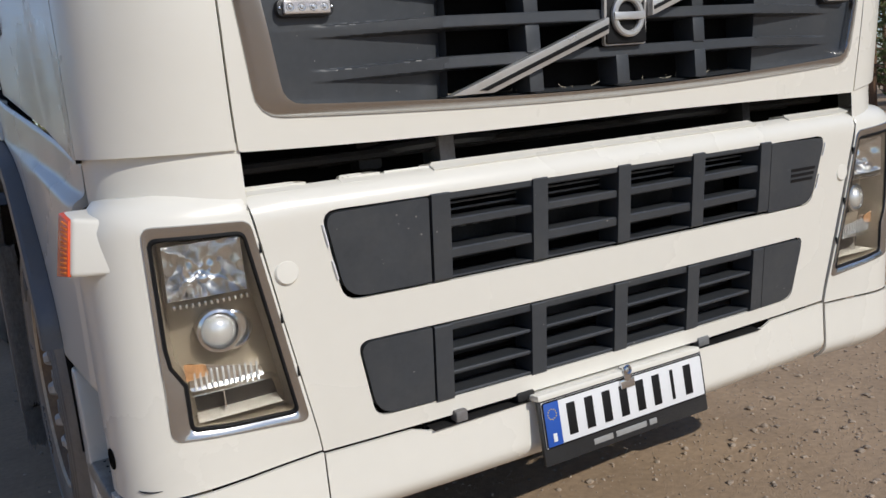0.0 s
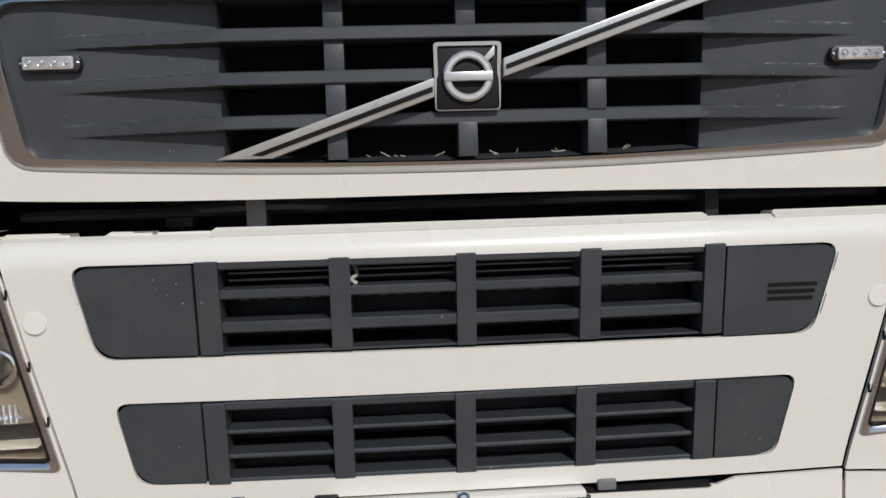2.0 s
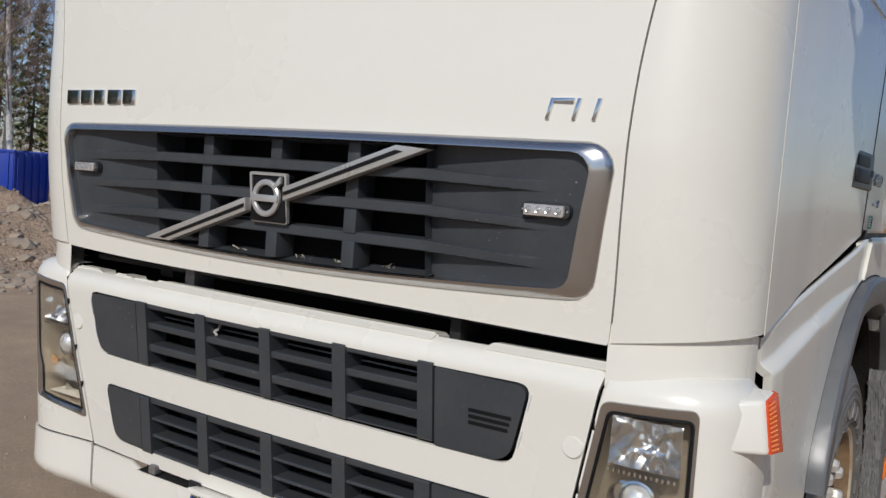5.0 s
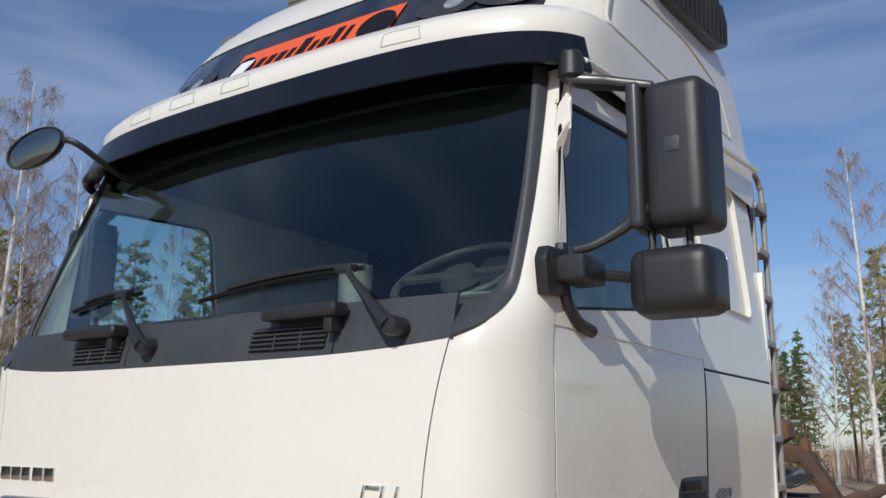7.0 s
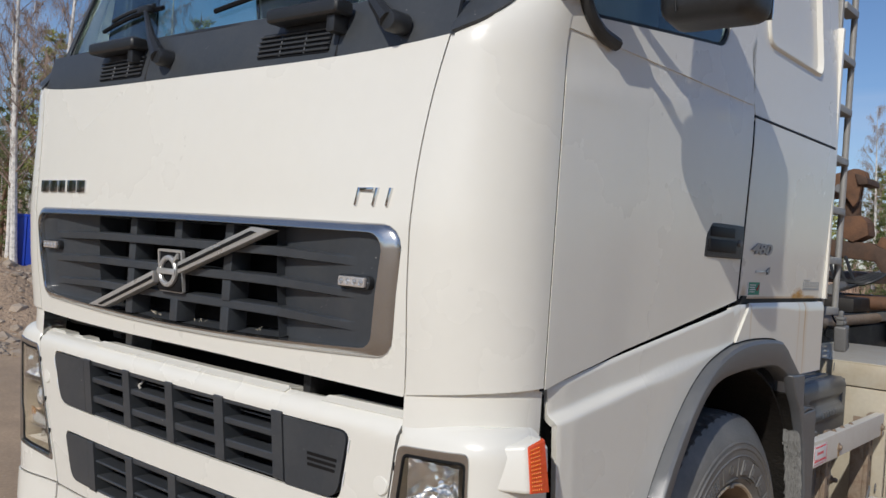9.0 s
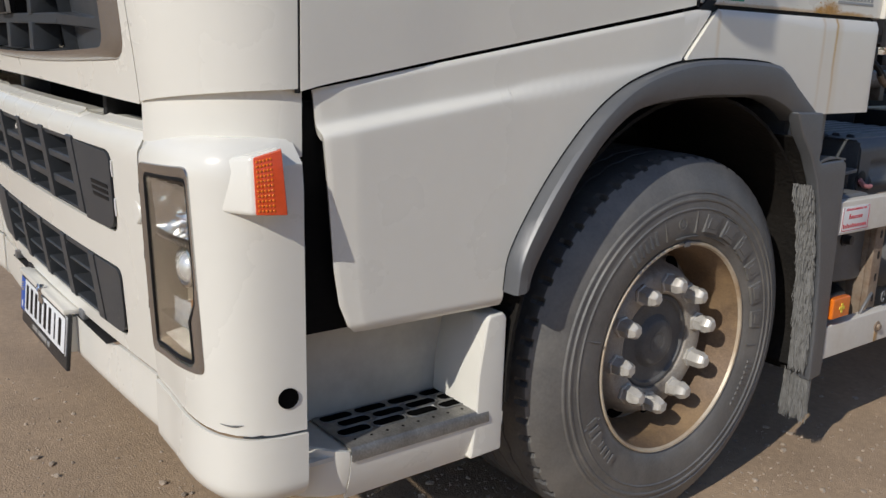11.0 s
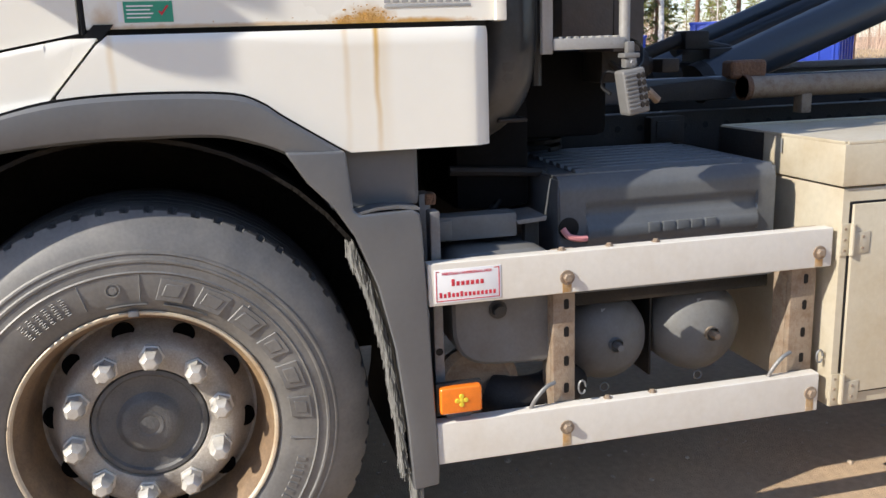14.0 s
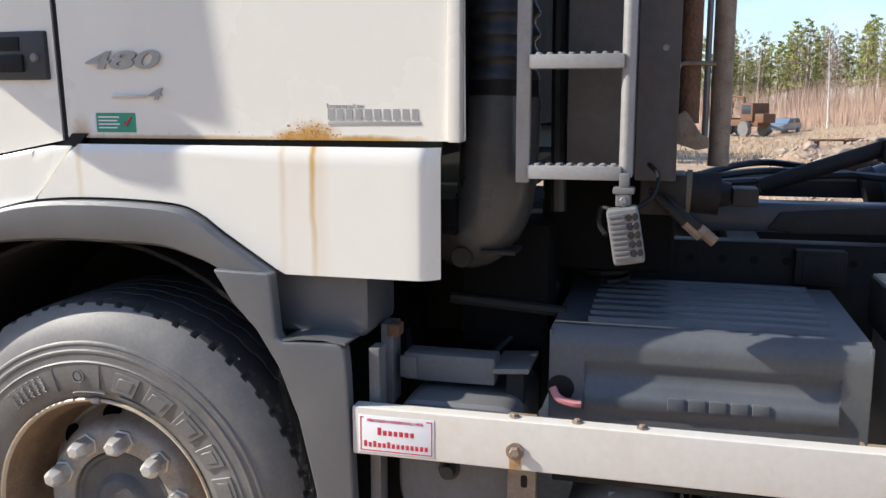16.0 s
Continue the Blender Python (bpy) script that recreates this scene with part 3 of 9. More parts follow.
for zc in (1.536, 1.456, 1.375):
    bm = bmesh.new()
    prof = ((0.075, -0.0120), (-0.003, -0.0125), (-0.005, -0.0105), (-0.005, 0.0095), (-0.003, 0.0120), (0.030, 0.0155), (0.075, 0.0150))
    rows = []
    for x in steps(-0.475, 0.475, 16):
        rows.append([bm.verts.new(Vector((x, hood_y(x, zc) + 0.006 + d, zc + h))) for d, h in prof])
    for a, b in zip(rows, rows[1:]):
        for i in range(len(prof)):
            bm.faces.new((a[i], b[i], b[(i + 1) % len(prof)], a[(i + 1) % len(prof)]))
    bm.faces.new(rows[0])
    bm.faces.new(rows[-1][::-1])
    bmesh.ops.recalc_face_normals(bm, faces=bm.faces)
    part("slat", bm, PLASTIC, grille, angle=25)
for xc in (-0.25, 0.0, 0.252):
    for z0, z1 in ((1.300, 1.366), (1.384, 1.446), (1.465, 1.526), (1.545, 1.600)):
        if xc == 0.0 and z0 in (1.384, 1.465):
            continue
        bm = box(xc - 0.019, xc + 0.019, 0.008, 0.075, z0, z1, 0.003)
        part("upright", bm, PLASTIC, grille)
part("sill", sheet(24, 3, lambda a, b: Vector((-0.47 + 0.94 * a, hood_y(-0.47 + 0.94 * a, 1.3) + 0.012 + 0.07 * b, grille_bottom(-0.47 + 0.94 * a) + 0.006 + 0.012 * b))), PLASTIC, grille)
part("lintel", sheet(24, 2, lambda a, b: Vector((-0.47 + 0.94 * a, hood_y(-0.47 + 0.94 * a, 1.6) + 0.01 + 0.07 * b, 1.600 - 0.004 * b))), PLASTIC, grille)
# near-black plate paints the shade behind the slats
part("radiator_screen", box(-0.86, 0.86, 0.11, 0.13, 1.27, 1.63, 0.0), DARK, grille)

# bits of dry grass and grit lying in the grille
rng = random.Random(4)
bm = bmesh.new()
for i in range(26):
    x = rng.choice((-0.36, -0.12, 0.13, 0.36)) + rng.uniform(-0.09, 0.09)
    z = grille_bottom(x) + 0.014
    p = Vector((x, hood_y(x, 1.3) + 0.025 + rng.uniform(0, 0.03), z))
    q = p + Vector((rng.uniform(-0.02, 0.02), rng.uniform(-0.01, 0.01), rng.uniform(0.0, 0.012)))
    s = Vector((0, 0.0008, 0.0010))
    bm.faces.new([bm.verts.new(v) for v in (p - s, q - s, q + s, p + s)])
STRAW = mat("straw", (0.36, 0.32, 0.25), 0.8, var=0.3)
part("dry_grass", bm, STRAW, grille, "dry grass bits caught in the grille", kind="stuff")

# emblem: square frame, ring and crossbar as plain shapes
emblem = group("emblem", truck, "square chrome emblem on dark ground")
part("ground_plate", box(-0.060, 0.060, -0.012, 0.02, 1.389, 1.510, 0.006), BLACK, emblem)
fo = rpoly([(-0.064, 1.513), (0.064, 1.513), (0.062, 1.386), (-0.062, 1.386)], 0.008)
fi = rpoly([(-0.057, 1.506), (0.057, 1.506), (0.055, 1.393), (-0.055, 1.393)], 0.005)
part("rim", thin(ring(fo, fi, 2, lambda u, v: Vector((u, -0.018 + (1.513 - v) * 0.11, v))), 0.01), SATIN, emblem)
part("ring", moved(lathe([(0.047, 0), (0.047, 0.008), (0.043, 0.011), (0.036, 0.011), (0.033, 0.008), (0.033, 0)], 'y', (0, 0, 0), 40),
     Matrix.Translation((0, -0.014, 1.449)) @ Matrix.Rotation(math.pi, 4, 'Z')), SATIN, emblem)
part("crossbar", box(-0.046, 0.046, -0.028, -0.012, 1.440, 1.457, 0.002), SATIN, emblem)
part("arrow", prism([(0.028, 1.481), (0.050, 1.505), (0.050, 1.487), (0.034, 1.473)], 'y', -0.026, -0.014, 0.001), SATIN, emblem)

# diagonal bar in two lengths, each with a dark groove
def diag(poly, groove, tilt):
    def lay(p, d):
        return Vector((p[0], hood_y(p[0], p[1]) + d, p[1]))
    out = []
    for pts, d0, d1 in ((poly, -0.030, 0.0), (groove, -0.0325, -0.026)):
        bm = bmesh.new()
        f = [bm.verts.new(lay(p, d0)) for p in pts]
        g = [bm.verts.new(lay(p, d1)) for p in pts]
        bm.faces.new(f)
        bm.faces.new(g)
        for i in range(len(pts)):
            bm.faces.new((f[i], f[(i + 1) % len(pts)], g[(i + 1) % len(pts)], g[i]))
        bmesh.ops.recalc_face_normals(bm, faces=bm.faces)
        out.append(bevelled(bm, 0.003 if d1 == 0.0 else 0.0008))
    return out


for poly, groove in ((((-0.478, 1.306), (-0.372, 1.306), (-0.064, 1.412), (-0.064, 1.447)), ((-0.41, 1.313), (-0.39, 1.311), (-0.068, 1.421), (-0.068, 1.431))),
                     (((0.066, 1.446), (0.066, 1.480), (0.404, 1.596), (0.490, 1.590)), ((0.070, 1.459), (0.070, 1.468), (0.405, 1.585), (0.425, 1.582)))):
    a, b = diag(poly, groove, 0)
    bar = part("diagonal_bar", a, SATIN, truck, "brushed silver diagonal bar")
    part("groove", b, BLACK, bar)

# row lamps in the wings
for xc in (-0.768, 0.770):
    yb = hood_y(xc, 1.49) - 0.004
    zc = 1.491 if xc < 0 else 1.478
    cap = rpoly([(xc - 0.056, zc - 0.0165), (xc - 0.056, zc + 0.0165), (xc + 0.056, zc + 0.0165), (xc + 0.056, zc - 0.0165)], 0.0155, 5, 3)
    lamp = part("strobe_light", prism([(p.x, p.y) for p in cap], 'y', yb - 0.010, yb + 0.03, 0.003), BLACKP, truck, "small black strobe light with four clear diodes")
    glass_cap = rpoly([(xc - 0.046, zc - 0.0125), (xc - 0.046, zc + 0.0125), (xc + 0.046, zc + 0.0125), (xc + 0.046, zc - 0.0125)], 0.005, 4, 3)
    part("lens_cover", prism([(p.x, p.y) for p in glass_cap], 'y', yb - 0.019, yb - 0.008, 0.004), CLEARL, lamp, "clear ribbed lens")
    for k in range(4):
        x = xc + (k - 1.5) * 0.0225
        part("diode", lathe([(0.0085, 0.002), (0.0075, -0.0005), (0.005, 0.0008), (0.003, -0.002), (0, -0.0025)], 'y', (x, yb - 0.0195, zc), 12), SPOT, lamp)
    for d in (-0.051, 0.051):
        part("screw", lathe([(0, -0.003), (0.0025, -0.002), (0.0032, 0.004)], 'y', (xc + d, yb - 0.010, zc), 8), CHROME, lamp)

# maker's name and model on the lid, as plain slabs
def slabs(x0, x1, z0, z1, shapes, lean, parent, name, material, thick=0.006):
    """Plain slab shapes side by side: each is a list of 0..1 boxes."""
    n = len(shapes)
    w = (x1 - x0) / n
    for i, s in enumerate(shapes):
        for a, b, c, d in s:
            xa, xb = x0 + (i + 0.06 + 0.88 * a) * w, x0 + (i + 0.06 + 0.88 * b) * w
            za, zb = z0 + (z1 - z0) * c, z0 + (z1 - z0) * d
            k = lean * (z1 - z0)
            poly = [(xa + k * c, za), (xb + k * c, za), (xb + k * d, zb), (xa + k * d, zb)]
            yy = hood_y((xa + xb) / 2, (za + zb) / 2)
            part(name, prism(poly, 'y', yy - thick, yy + 0.004, 0.0012), material, parent)


name_badge = group("name_badge", truck, "chrome name badge")
slabs(-0.893, -0.543, 1.678, 1.720, [[(0, 1, 0, 1)], [(0.05, 0.95, 0, 1)], [(0, 0.8, 0, 1)], [(0, 1, 0, 1)], [(0.05, 0.95, 0, 1)]], 0, name_badge, "slab", CHROME)
model_badge = group("model_badge", truck, "chrome model badge")
slabs(0.748, 0.864, 1.664, 1.708, [[(0.0, 0.16, 0, 1), (0.16, 1, 0.8, 1)], [(0, 0.16, 0, 1), (0.84, 1, 0, 1)]], 0.25, model_badge, "slab", CHROME)

# ---- gap between lid and bumper ----
gap = group("front_cavity", truck, "dark gap with brackets behind the bumper")
# near-black plates put the gap's shade into colour
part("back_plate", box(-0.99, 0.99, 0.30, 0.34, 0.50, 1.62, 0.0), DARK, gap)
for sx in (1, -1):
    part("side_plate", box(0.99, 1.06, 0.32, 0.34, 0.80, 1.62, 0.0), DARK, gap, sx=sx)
part("cross_tube", tube([(-0.9, 0.16, 1.205), (0.9, 0.16, 1.205)], 0.012, 8), DSTEEL, gap)
part("bracket", box(-0.445, -0.405, 0.12, 0.2, 1.14, 1.26, 0.004), STEEL, gap)
part("bracket", box(0.50, 0.53, 0.10, 0.2, 1.15, 1.26, 0.004), DSTEEL, gap)
part("latch", box(-0.62, -0.56, 0.17, 0.22, 1.17, 1.24, 0.01), DSTEEL, gap)
part("hose", tube(smooth_path([(-0.7, 0.2, 1.2), (-0.4, 0.14, 1.215), (-0.1, 0.2, 1.2), (0.3, 0.15, 1.21), (0.8, 0.2, 1.2)]), 0.014, 8), BLACKP, gap)

# ---- bumper ----
bumper = group("bumper", truck, "white front bumper with two dark grids")


def seam_x(z):
    return lerp_table(z, (0.60, 0.66, 0.90, 1.12, 1.19), (0.803, 0.812, 0.862, 0.905, 0.918))


# the bumper hangs a little lower on the driver's side
OFF_Z = -0.012


ZM = 0.877


def hole(cs, r):
    """An opening outline of 4 x 12 steps that starts at the lower left corner."""
    o = rpoly(cs, r, 4, 9)
    return o[2:] + o[:2]


UP_HOLE = hole([(-0.737, 0.922), (-0.775, 1.112), (0.757, 1.106), (0.712, 0.916)], 0.035)
LO_HOLE = hole([(-0.683, 0.655), (-0.716, 0.831), (0.686, 0.828), (0.648, 0.650)], 0.03)


UP_HOLE, LO_HOLE = [h[:52] for h in (UP_HOLE, LO_HOLE)]


def bump_ring(z0, z1, inner):
    n = len(inner) // 4
    def line(a, b):
        return [(a[0] + (b[0] - a[0]) * k / n, a[1] + (b[1] - a[1]) * k / n) for k in range(n)]
    cs = ((-1, z0), (-1, z1), (1, z1), (1, z0))
    out = []
    for i in range(4):
        for s, z in line(cs[i], cs[(i + 1) % 4]):
            out.append(Vector((s * seam_x(z) - 0.002 * (s + 1) / 2, z)))
    return ring(out, inner, 10, on_bump)


bm = merge(bump_ring(ZM, 1.166, UP_HOLE), bump_ring(0.612, ZM, LO_HOLE))
bmesh.ops.remove_doubles(bm, verts=bm.verts, dist=0.0015)
part("bumper_skin", bm, PAINT, bumper, thick=-0.010)
# upper lip tucked back under the lid, with its cut-outs
bm = bmesh.new()
LIP = [(-0.918, 0), (-0.78, 0), (-0.77, -0.014), (-0.70, -0.014), (-0.69, 0), (-0.62, 0), (-0.61, -0.010), (-0.51, -0.010), (-0.50, 0), (-0.2, 0), (0.1, 0), (0.3, 0),
       (0.48, 0), (0.49, -0.009), (0.62, -0.009), (0.63, 0), (0.8, 0), (0.914, 0)]
for (xa, da), (xb, db) in zip(LIP, LIP[1:]):
    q = [on_bump(xa, 1.166, -0.0), on_bump(xb, 1.166, -0.0), on_bump(xb, 1.166, 0.05) + Vector((0, 0, db)), on_bump(xa, 1.166, 0.05) + Vector((0, 0, da))]
    bm.faces.new([bm.verts.new(v) for v in q])
part("lip", bm, PAINT, bumper, thick=0.004)
# raised tabs of the lip between its cut-outs
for xa, xb in ((-0.915, -0.795), (-0.712, -0.652), (-0.505, 0.488), (0.628, 0.910)):
    part("lip_tab", columns([xa, xa + 0.008] + steps(xa + 0.012, xb - 0.012, 8) + [xb - 0.008, xb], lambda u: 1.158, lambda u: 1.166 if u in (xa, xb) else 1.1708 + 0.003 * max(0.0, -u), 3,
                            lambda u, v: on_bump(u, min(v, 1.1665), -0.0006 + 1.2 * max(0.0, v - 1.1665)) + Vector((0, 0, max(0.0, v - 1.1665)))), PAINT, bumper, thick=0.004)

# screw caps
for x, z in ((-0.850, 1.003), (0.852, 0.990)):
    part("screw_cap", moved(lathe([(0, -0.004), (0.022, -0.0035), (0.025, 0.0), (0.025, 0.006)], 'y', (0, 0, 0), 24), Matrix.Translation((x, bump_y(x, z), z))), PAINT, bumper)


def lattice(xs, zs, z_top, z_bot, x0, x1, nm, lab):
    """A dark grid: outer frame, cross bars with a sloped upper face, uprights."""
    g = group(nm, bumper, lab)
    def bar(xa, xb, za, zb, d, deep, name):
        bm = bmesh.new()
        n = max(1, int((xb - xa) / 0.12))
        rows = []
        for x in steps(xa, xb, n):
            rows.append([bm.verts.new(on_bump(x, z, dd)) for z, dd in ((za, d + deep), (za, d + 0.003), (za + 0.003, d), (zb - 0.003, d), (zb, d + 0.003), (zb, d + deep))])
        for a, b in zip(rows, rows[1:]):
            for i in range(5):
                bm.faces.new((a[i], b[i], b[i + 1], a[i + 1]))
        for r, fl in ((rows[0], 1), (rows[-1], -1)):
            bm.faces.new(r[::fl])
        bmesh.ops.recalc_face_normals(bm, faces=bm.faces)
        part(name, bm, PLASTIC, g)
    edges = [x0] + [v for c in xs for v in c] + [x1]
    for i in range(0, len(edges), 2):
        bar(edges[i], edges[i + 1], z_bot, z_top, -0.004 if 0 < i < len(edges) - 2 else -0.006, 0.07, "upright")
    hz = [(zs[0][1], z_top)] + [(zs[i + 1][1], zs[i][0]) for i in range(len(zs) - 1)] + ([(z_bot, zs[-1][0])] if zs[-1][0] - z_bot > 0.004 else [])
    for za, zb in hz:
        for xa, xb in xs:
            bar(xa, xb, za, zb, 0.002, 0.075, "crossbar")
    return g


ug = lattice(((-0.490, -0.277), (-0.237, -0.029), (0.009, 0.218), (0.259, 0.471)), ((1.055, 1.095), (0.991, 1.036), (0.930, 0.968)), 1.113, 0.926, -0.534, 0.512,
             "upper_grid", "dark plastic upper bumper grid")
lg = lattice(((-0.496, -0.284), (-0.244, -0.035), (0.005, 0.213), (0.254, 0.463)), ((0.766, 0.808), (0.714, 0.757), (0.662, 0.704)), 0.826, 0.652, -0.539, 0.506,
             "lower_grid", "dark plastic lower bumper grid")
for x in (-0.14, 0.33):
    part("hook", tube(smooth_path([(x - 0.09, 0.07, 1.09), (x - 0.085, 0.06, 1.075), (x - 0.095, 0.055, 1.065), (x - 0.085, 0.055, 1.056)]), 0.004, 6), NUT, ug)
for z in (1.082, 1.068):
    part("wire", tube([(-0.48, 0.085, z), (0.47, 0.085, z)], 0.0025, 6), STEEL, ug)
for z0, z1 in ((0.94, 1.03), (0.66, 0.70), (0.72, 0.80)):
    part("cooler", box(-0.5, 0.48, 0.16, 0.20, z0, z1, 0.004), DSTEEL, ug if z0 > 0.9 else lg)
for i in range(26):
    x = -0.47 + i * 0.036
    part("fin", box(x, x + 0.018, 0.145, 0.162, 1.018, 1.028, 0.002), STEEL, ug)


def flap(cs, r, lab, d=-0.004):
    return part("cover_flap", disc(rpoly(cs, r, 5, 6), 6, lambda u, v: on_bump(u, v, d)), PLASTIC, bumper, lab, thick=-0.02)


flap([(-0.733, 0.929), (-0.768, 1.105), (-0.540, 1.107), (-0.540, 0.927)], [0.045, 0.03, 0.004, 0.004], "plain dark cover beside the grid")
vf = flap([(0.517, 0.920), (0.517, 1.105), (0.750, 1.100), (0.706, 0.922)], [0.004, 0.004, 0.03, 0.045], "dark cover with three slots")
flap([(-0.679, 0.660), (-0.711, 0.826), (-0.544, 0.826), (-0.544, 0.657)], [0.045, 0.03, 0.004, 0.004], "plain dark cover beside the lower grid")
flap([(0.511, 0.653), (0.511, 0.824), (0.680, 0.822), (0.642, 0.655)], [0.004, 0.004, 0.03, 0.045], "plain dark cover beside the lower grid")
for k in range(3):
    z = 1.023 - k * 0.0145
    part("slot", thin(disc(rpoly([(0.606, z - 0.0042), (0.606, z + 0.0042), (0.712 - k * 0.004, z + 0.003), (0.712 - k * 0.004, z - 0.0052)], 0.002, 2, 6), 2, lambda u, v: on_bump(u, v, -0.0055)), 0.001), BLACK, vf)
for (xa, za), (xb, zb) in (((-0.772, 1.085), (-0.763, 1.04)), ((-0.757, 1.01), (-0.748, 0.97)), ((0.756, 1.085), (0.748, 1.05)), ((0.737, 1.0), (0.727, 0.96))):
    part("worn_edge", tube([on_bump(xa, za, -0.002), on_bump((xa + xb) / 2, (za + zb) / 2, -0.003), on_bump(xb, zb, -0.002)], 0.0022, 6), WHITE, bumper)

# lower lip of the bumper with the slot above it
bm = columns(steps(-0.803, 0.803, 40), lambda u: 0.445, lambda u: 0.605 if abs(u + 0.02) > 0.545 else 0.592, 14, lambda u, v: on_bump(u, v, -0.004))
part("lower_lip", bm, PAINT, bumper, thick=-0.008)
# near-black box stands for the shadow inside the slot
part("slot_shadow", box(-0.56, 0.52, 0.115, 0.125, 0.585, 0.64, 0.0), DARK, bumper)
part("slot_tray", sheet(10, 2, lambda a, b: Vector((-0.555 + 1.06 * a, 0.075 + 0.05 * b, 0.592 + 0.004 * b))), DSTEEL, bumper)
part("slot_bracket", box(-0.50, -0.47, 0.07, 0.10, 0.596, 0.622, 0.004), STEEL, bumper)
part("slot_bracket", box(0.26, 0.30, 0.075, 0.10, 0.596, 0.620, 0.004), STEEL, bumper)
part("slot_bracket", box(-0.33, -0.28, 0.075, 0.10, 0.596, 0.618, 0.006), DSTEEL, bumper)

# number plate with its holder
plate = group("number_plate", truck, "white number plate with blue band on black holder")
def tilt(m_z=0.535, y=0.047):
    return Matrix.Translation((-0.026, y, m_z)) @ Matrix.Rotation(radians(-6), 4, 'X')
part("ledge", moved(box(-0.272, 0.255, -0.012, 0.06, 0.060, 0.076, 0.006), tilt()), PAINT, plate)
part("holder", moved(box(-0.267, 0.267, 0.000, 0.012, -0.098, 0.062, 0.006), tilt()), BLACKP, plate)
part("holder_back", moved(box(-0.25, 0.25, 0.010, 0.055, -0.05, 0.055, 0.01), tilt()), PAINT, plate)
part("plate_sheet", moved(merge(box(-0.26, 0.26, -0.005, 0.001, -0.055, 0.055, 0.002)), tilt()), WHITE, plate, "white reflective sheet")
eo, ei = rpoly([(-0.26, 0.055), (0.26, 0.055), (0.26, -0.055), (-0.26, -0.055)], 0.008), rpoly([(-0.2565, 0.0515), (0.2565, 0.0515), (0.2565, -0.0515), (-0.2565, -0.0515)], 0.006)
part("border", moved(thin(ring(eo, ei, 1, lambda u, v: Vector((u, -0.0056, v))), 0.001), tilt()), BLACK, plate)
part("blue_band", moved(box(-0.2565, -0.213, -0.0066, -0.004, -0.0515, 0.0515, 0.0008), tilt()), BLUEBAND, plate)
bms = []
for k in range(12):
    a = k * math.pi / 6
    bms.append(lathe([(0, -0.0008), (0.0016, -0.0008), (0.0016, 0.0005)], 'y', (-0.235 + 0.012 * math.cos(a), -0.0068, 0.024 + 0.012 * math.sin(a)), 6))
part("dots", moved(merge(*bms), tilt()), YELLOW, plate)
part("band_bar", moved(box(-0.240, -0.229, -0.0076, -0.006, -0.042, -0.022, 0.0006), tilt()), WHITE, plate)
for k in range(8):
    x = -0.190 + k * 0.0545
    w = 0.0125 if k != 6 else 0.005
    part("bar", moved(box(x - w + 0.012, x + w + 0.012, -0.0066, -0.004, -0.038, 0.038, 0.001), tilt()), BLACK, plate)
for k, (xa, xb) in enumerate(((-0.12, -0.06), (-0.05, 0.05), (0.06, 0.085))):
    part("holder_bar", moved(box(xa, xb, -0.0015, 0.001, -0.083, -0.069, 0.0006), tilt()), GREYTXT, plate)
clip = part("spring_clip", moved(box(-0.022, 0.022, -0.012, 0.0, 0.030, 0.052, 0.002), tilt()), CHROME, plate, "bulldog clip")
part("clip_arm", moved(box(-0.012, 0.012, -0.016, 0.004, 0.048, 0.085, 0.006), tilt()), CHROME, plate)
part("clip_ring", moved(lathe([(0.010, 0.003), (0.013, 0), (0.010, -0.003), (0.007, 0), (0.010, 0.003)], 'y', (0, -0.018, 0.075), 14), tilt()), CHROME, plate)

# ---- bumper corners with the headlights ----
CURVE = []
for x in steps(0.78, 0.90, 8):
    CURVE.append((x, 0.030 * (x / 0.93) ** 2.2))
for k in range(1, 25):
    a = math.pi / 2 * k / 24
    CURVE.append((0.90 + 0.296 * math.sin(a) ** (2 / 3.9), 0.028 + 0.236 * (1 - math.cos(a) ** (2 / 3.9)) + 0.018 * math.sin(a)))
CURVE.append((1.197, 0.31))
LEN = [0.0]
for (xa, ya), (xb, yb) in zip(CURVE, CURVE[1:]):
    LEN.append(LEN[-1] + math.hypot(xb - xa, yb - ya))
CX, CY = [c[0] for c in CURVE], [c[1] for c in CURVE]
S_END = lerp_table(0.240, [c[1] for c in CURVE], LEN)


def s_of(x):
    return lerp_table(x, CX, LEN)


def on_corner(s, z, d=0.0):
    x, y = lerp_table(s, LEN, CX), lerp_table(s, LEN, CY)
    e = 0.01
    nx = lerp_table(s + e, LEN, CY) - lerp_table(s - e, LEN, CY)
    ny = -(lerp_table(s + e, LEN, CX) - lerp_table(s - e, LEN, CX))
    k = 1 / max(1e-6, math.hypot(nx, ny))
    y += 0.017 + (1.11 - max(z, 0.6)) * 0.125 * max(0.0, 1 - s / S_END * 0.9)
    back = 0.0
    if z > 1.11:
        back = 0.07 * (1 - math.sqrt(max(0, 1 - ((z - 1.11) / 0.072) ** 2)))
    if z < 0.49:
        back += 0.06 * ((0.49 - z) / 0.06) ** 2
    return Vector((x + nx * k * (-d - back), y + ny * k * (-d - back), z))


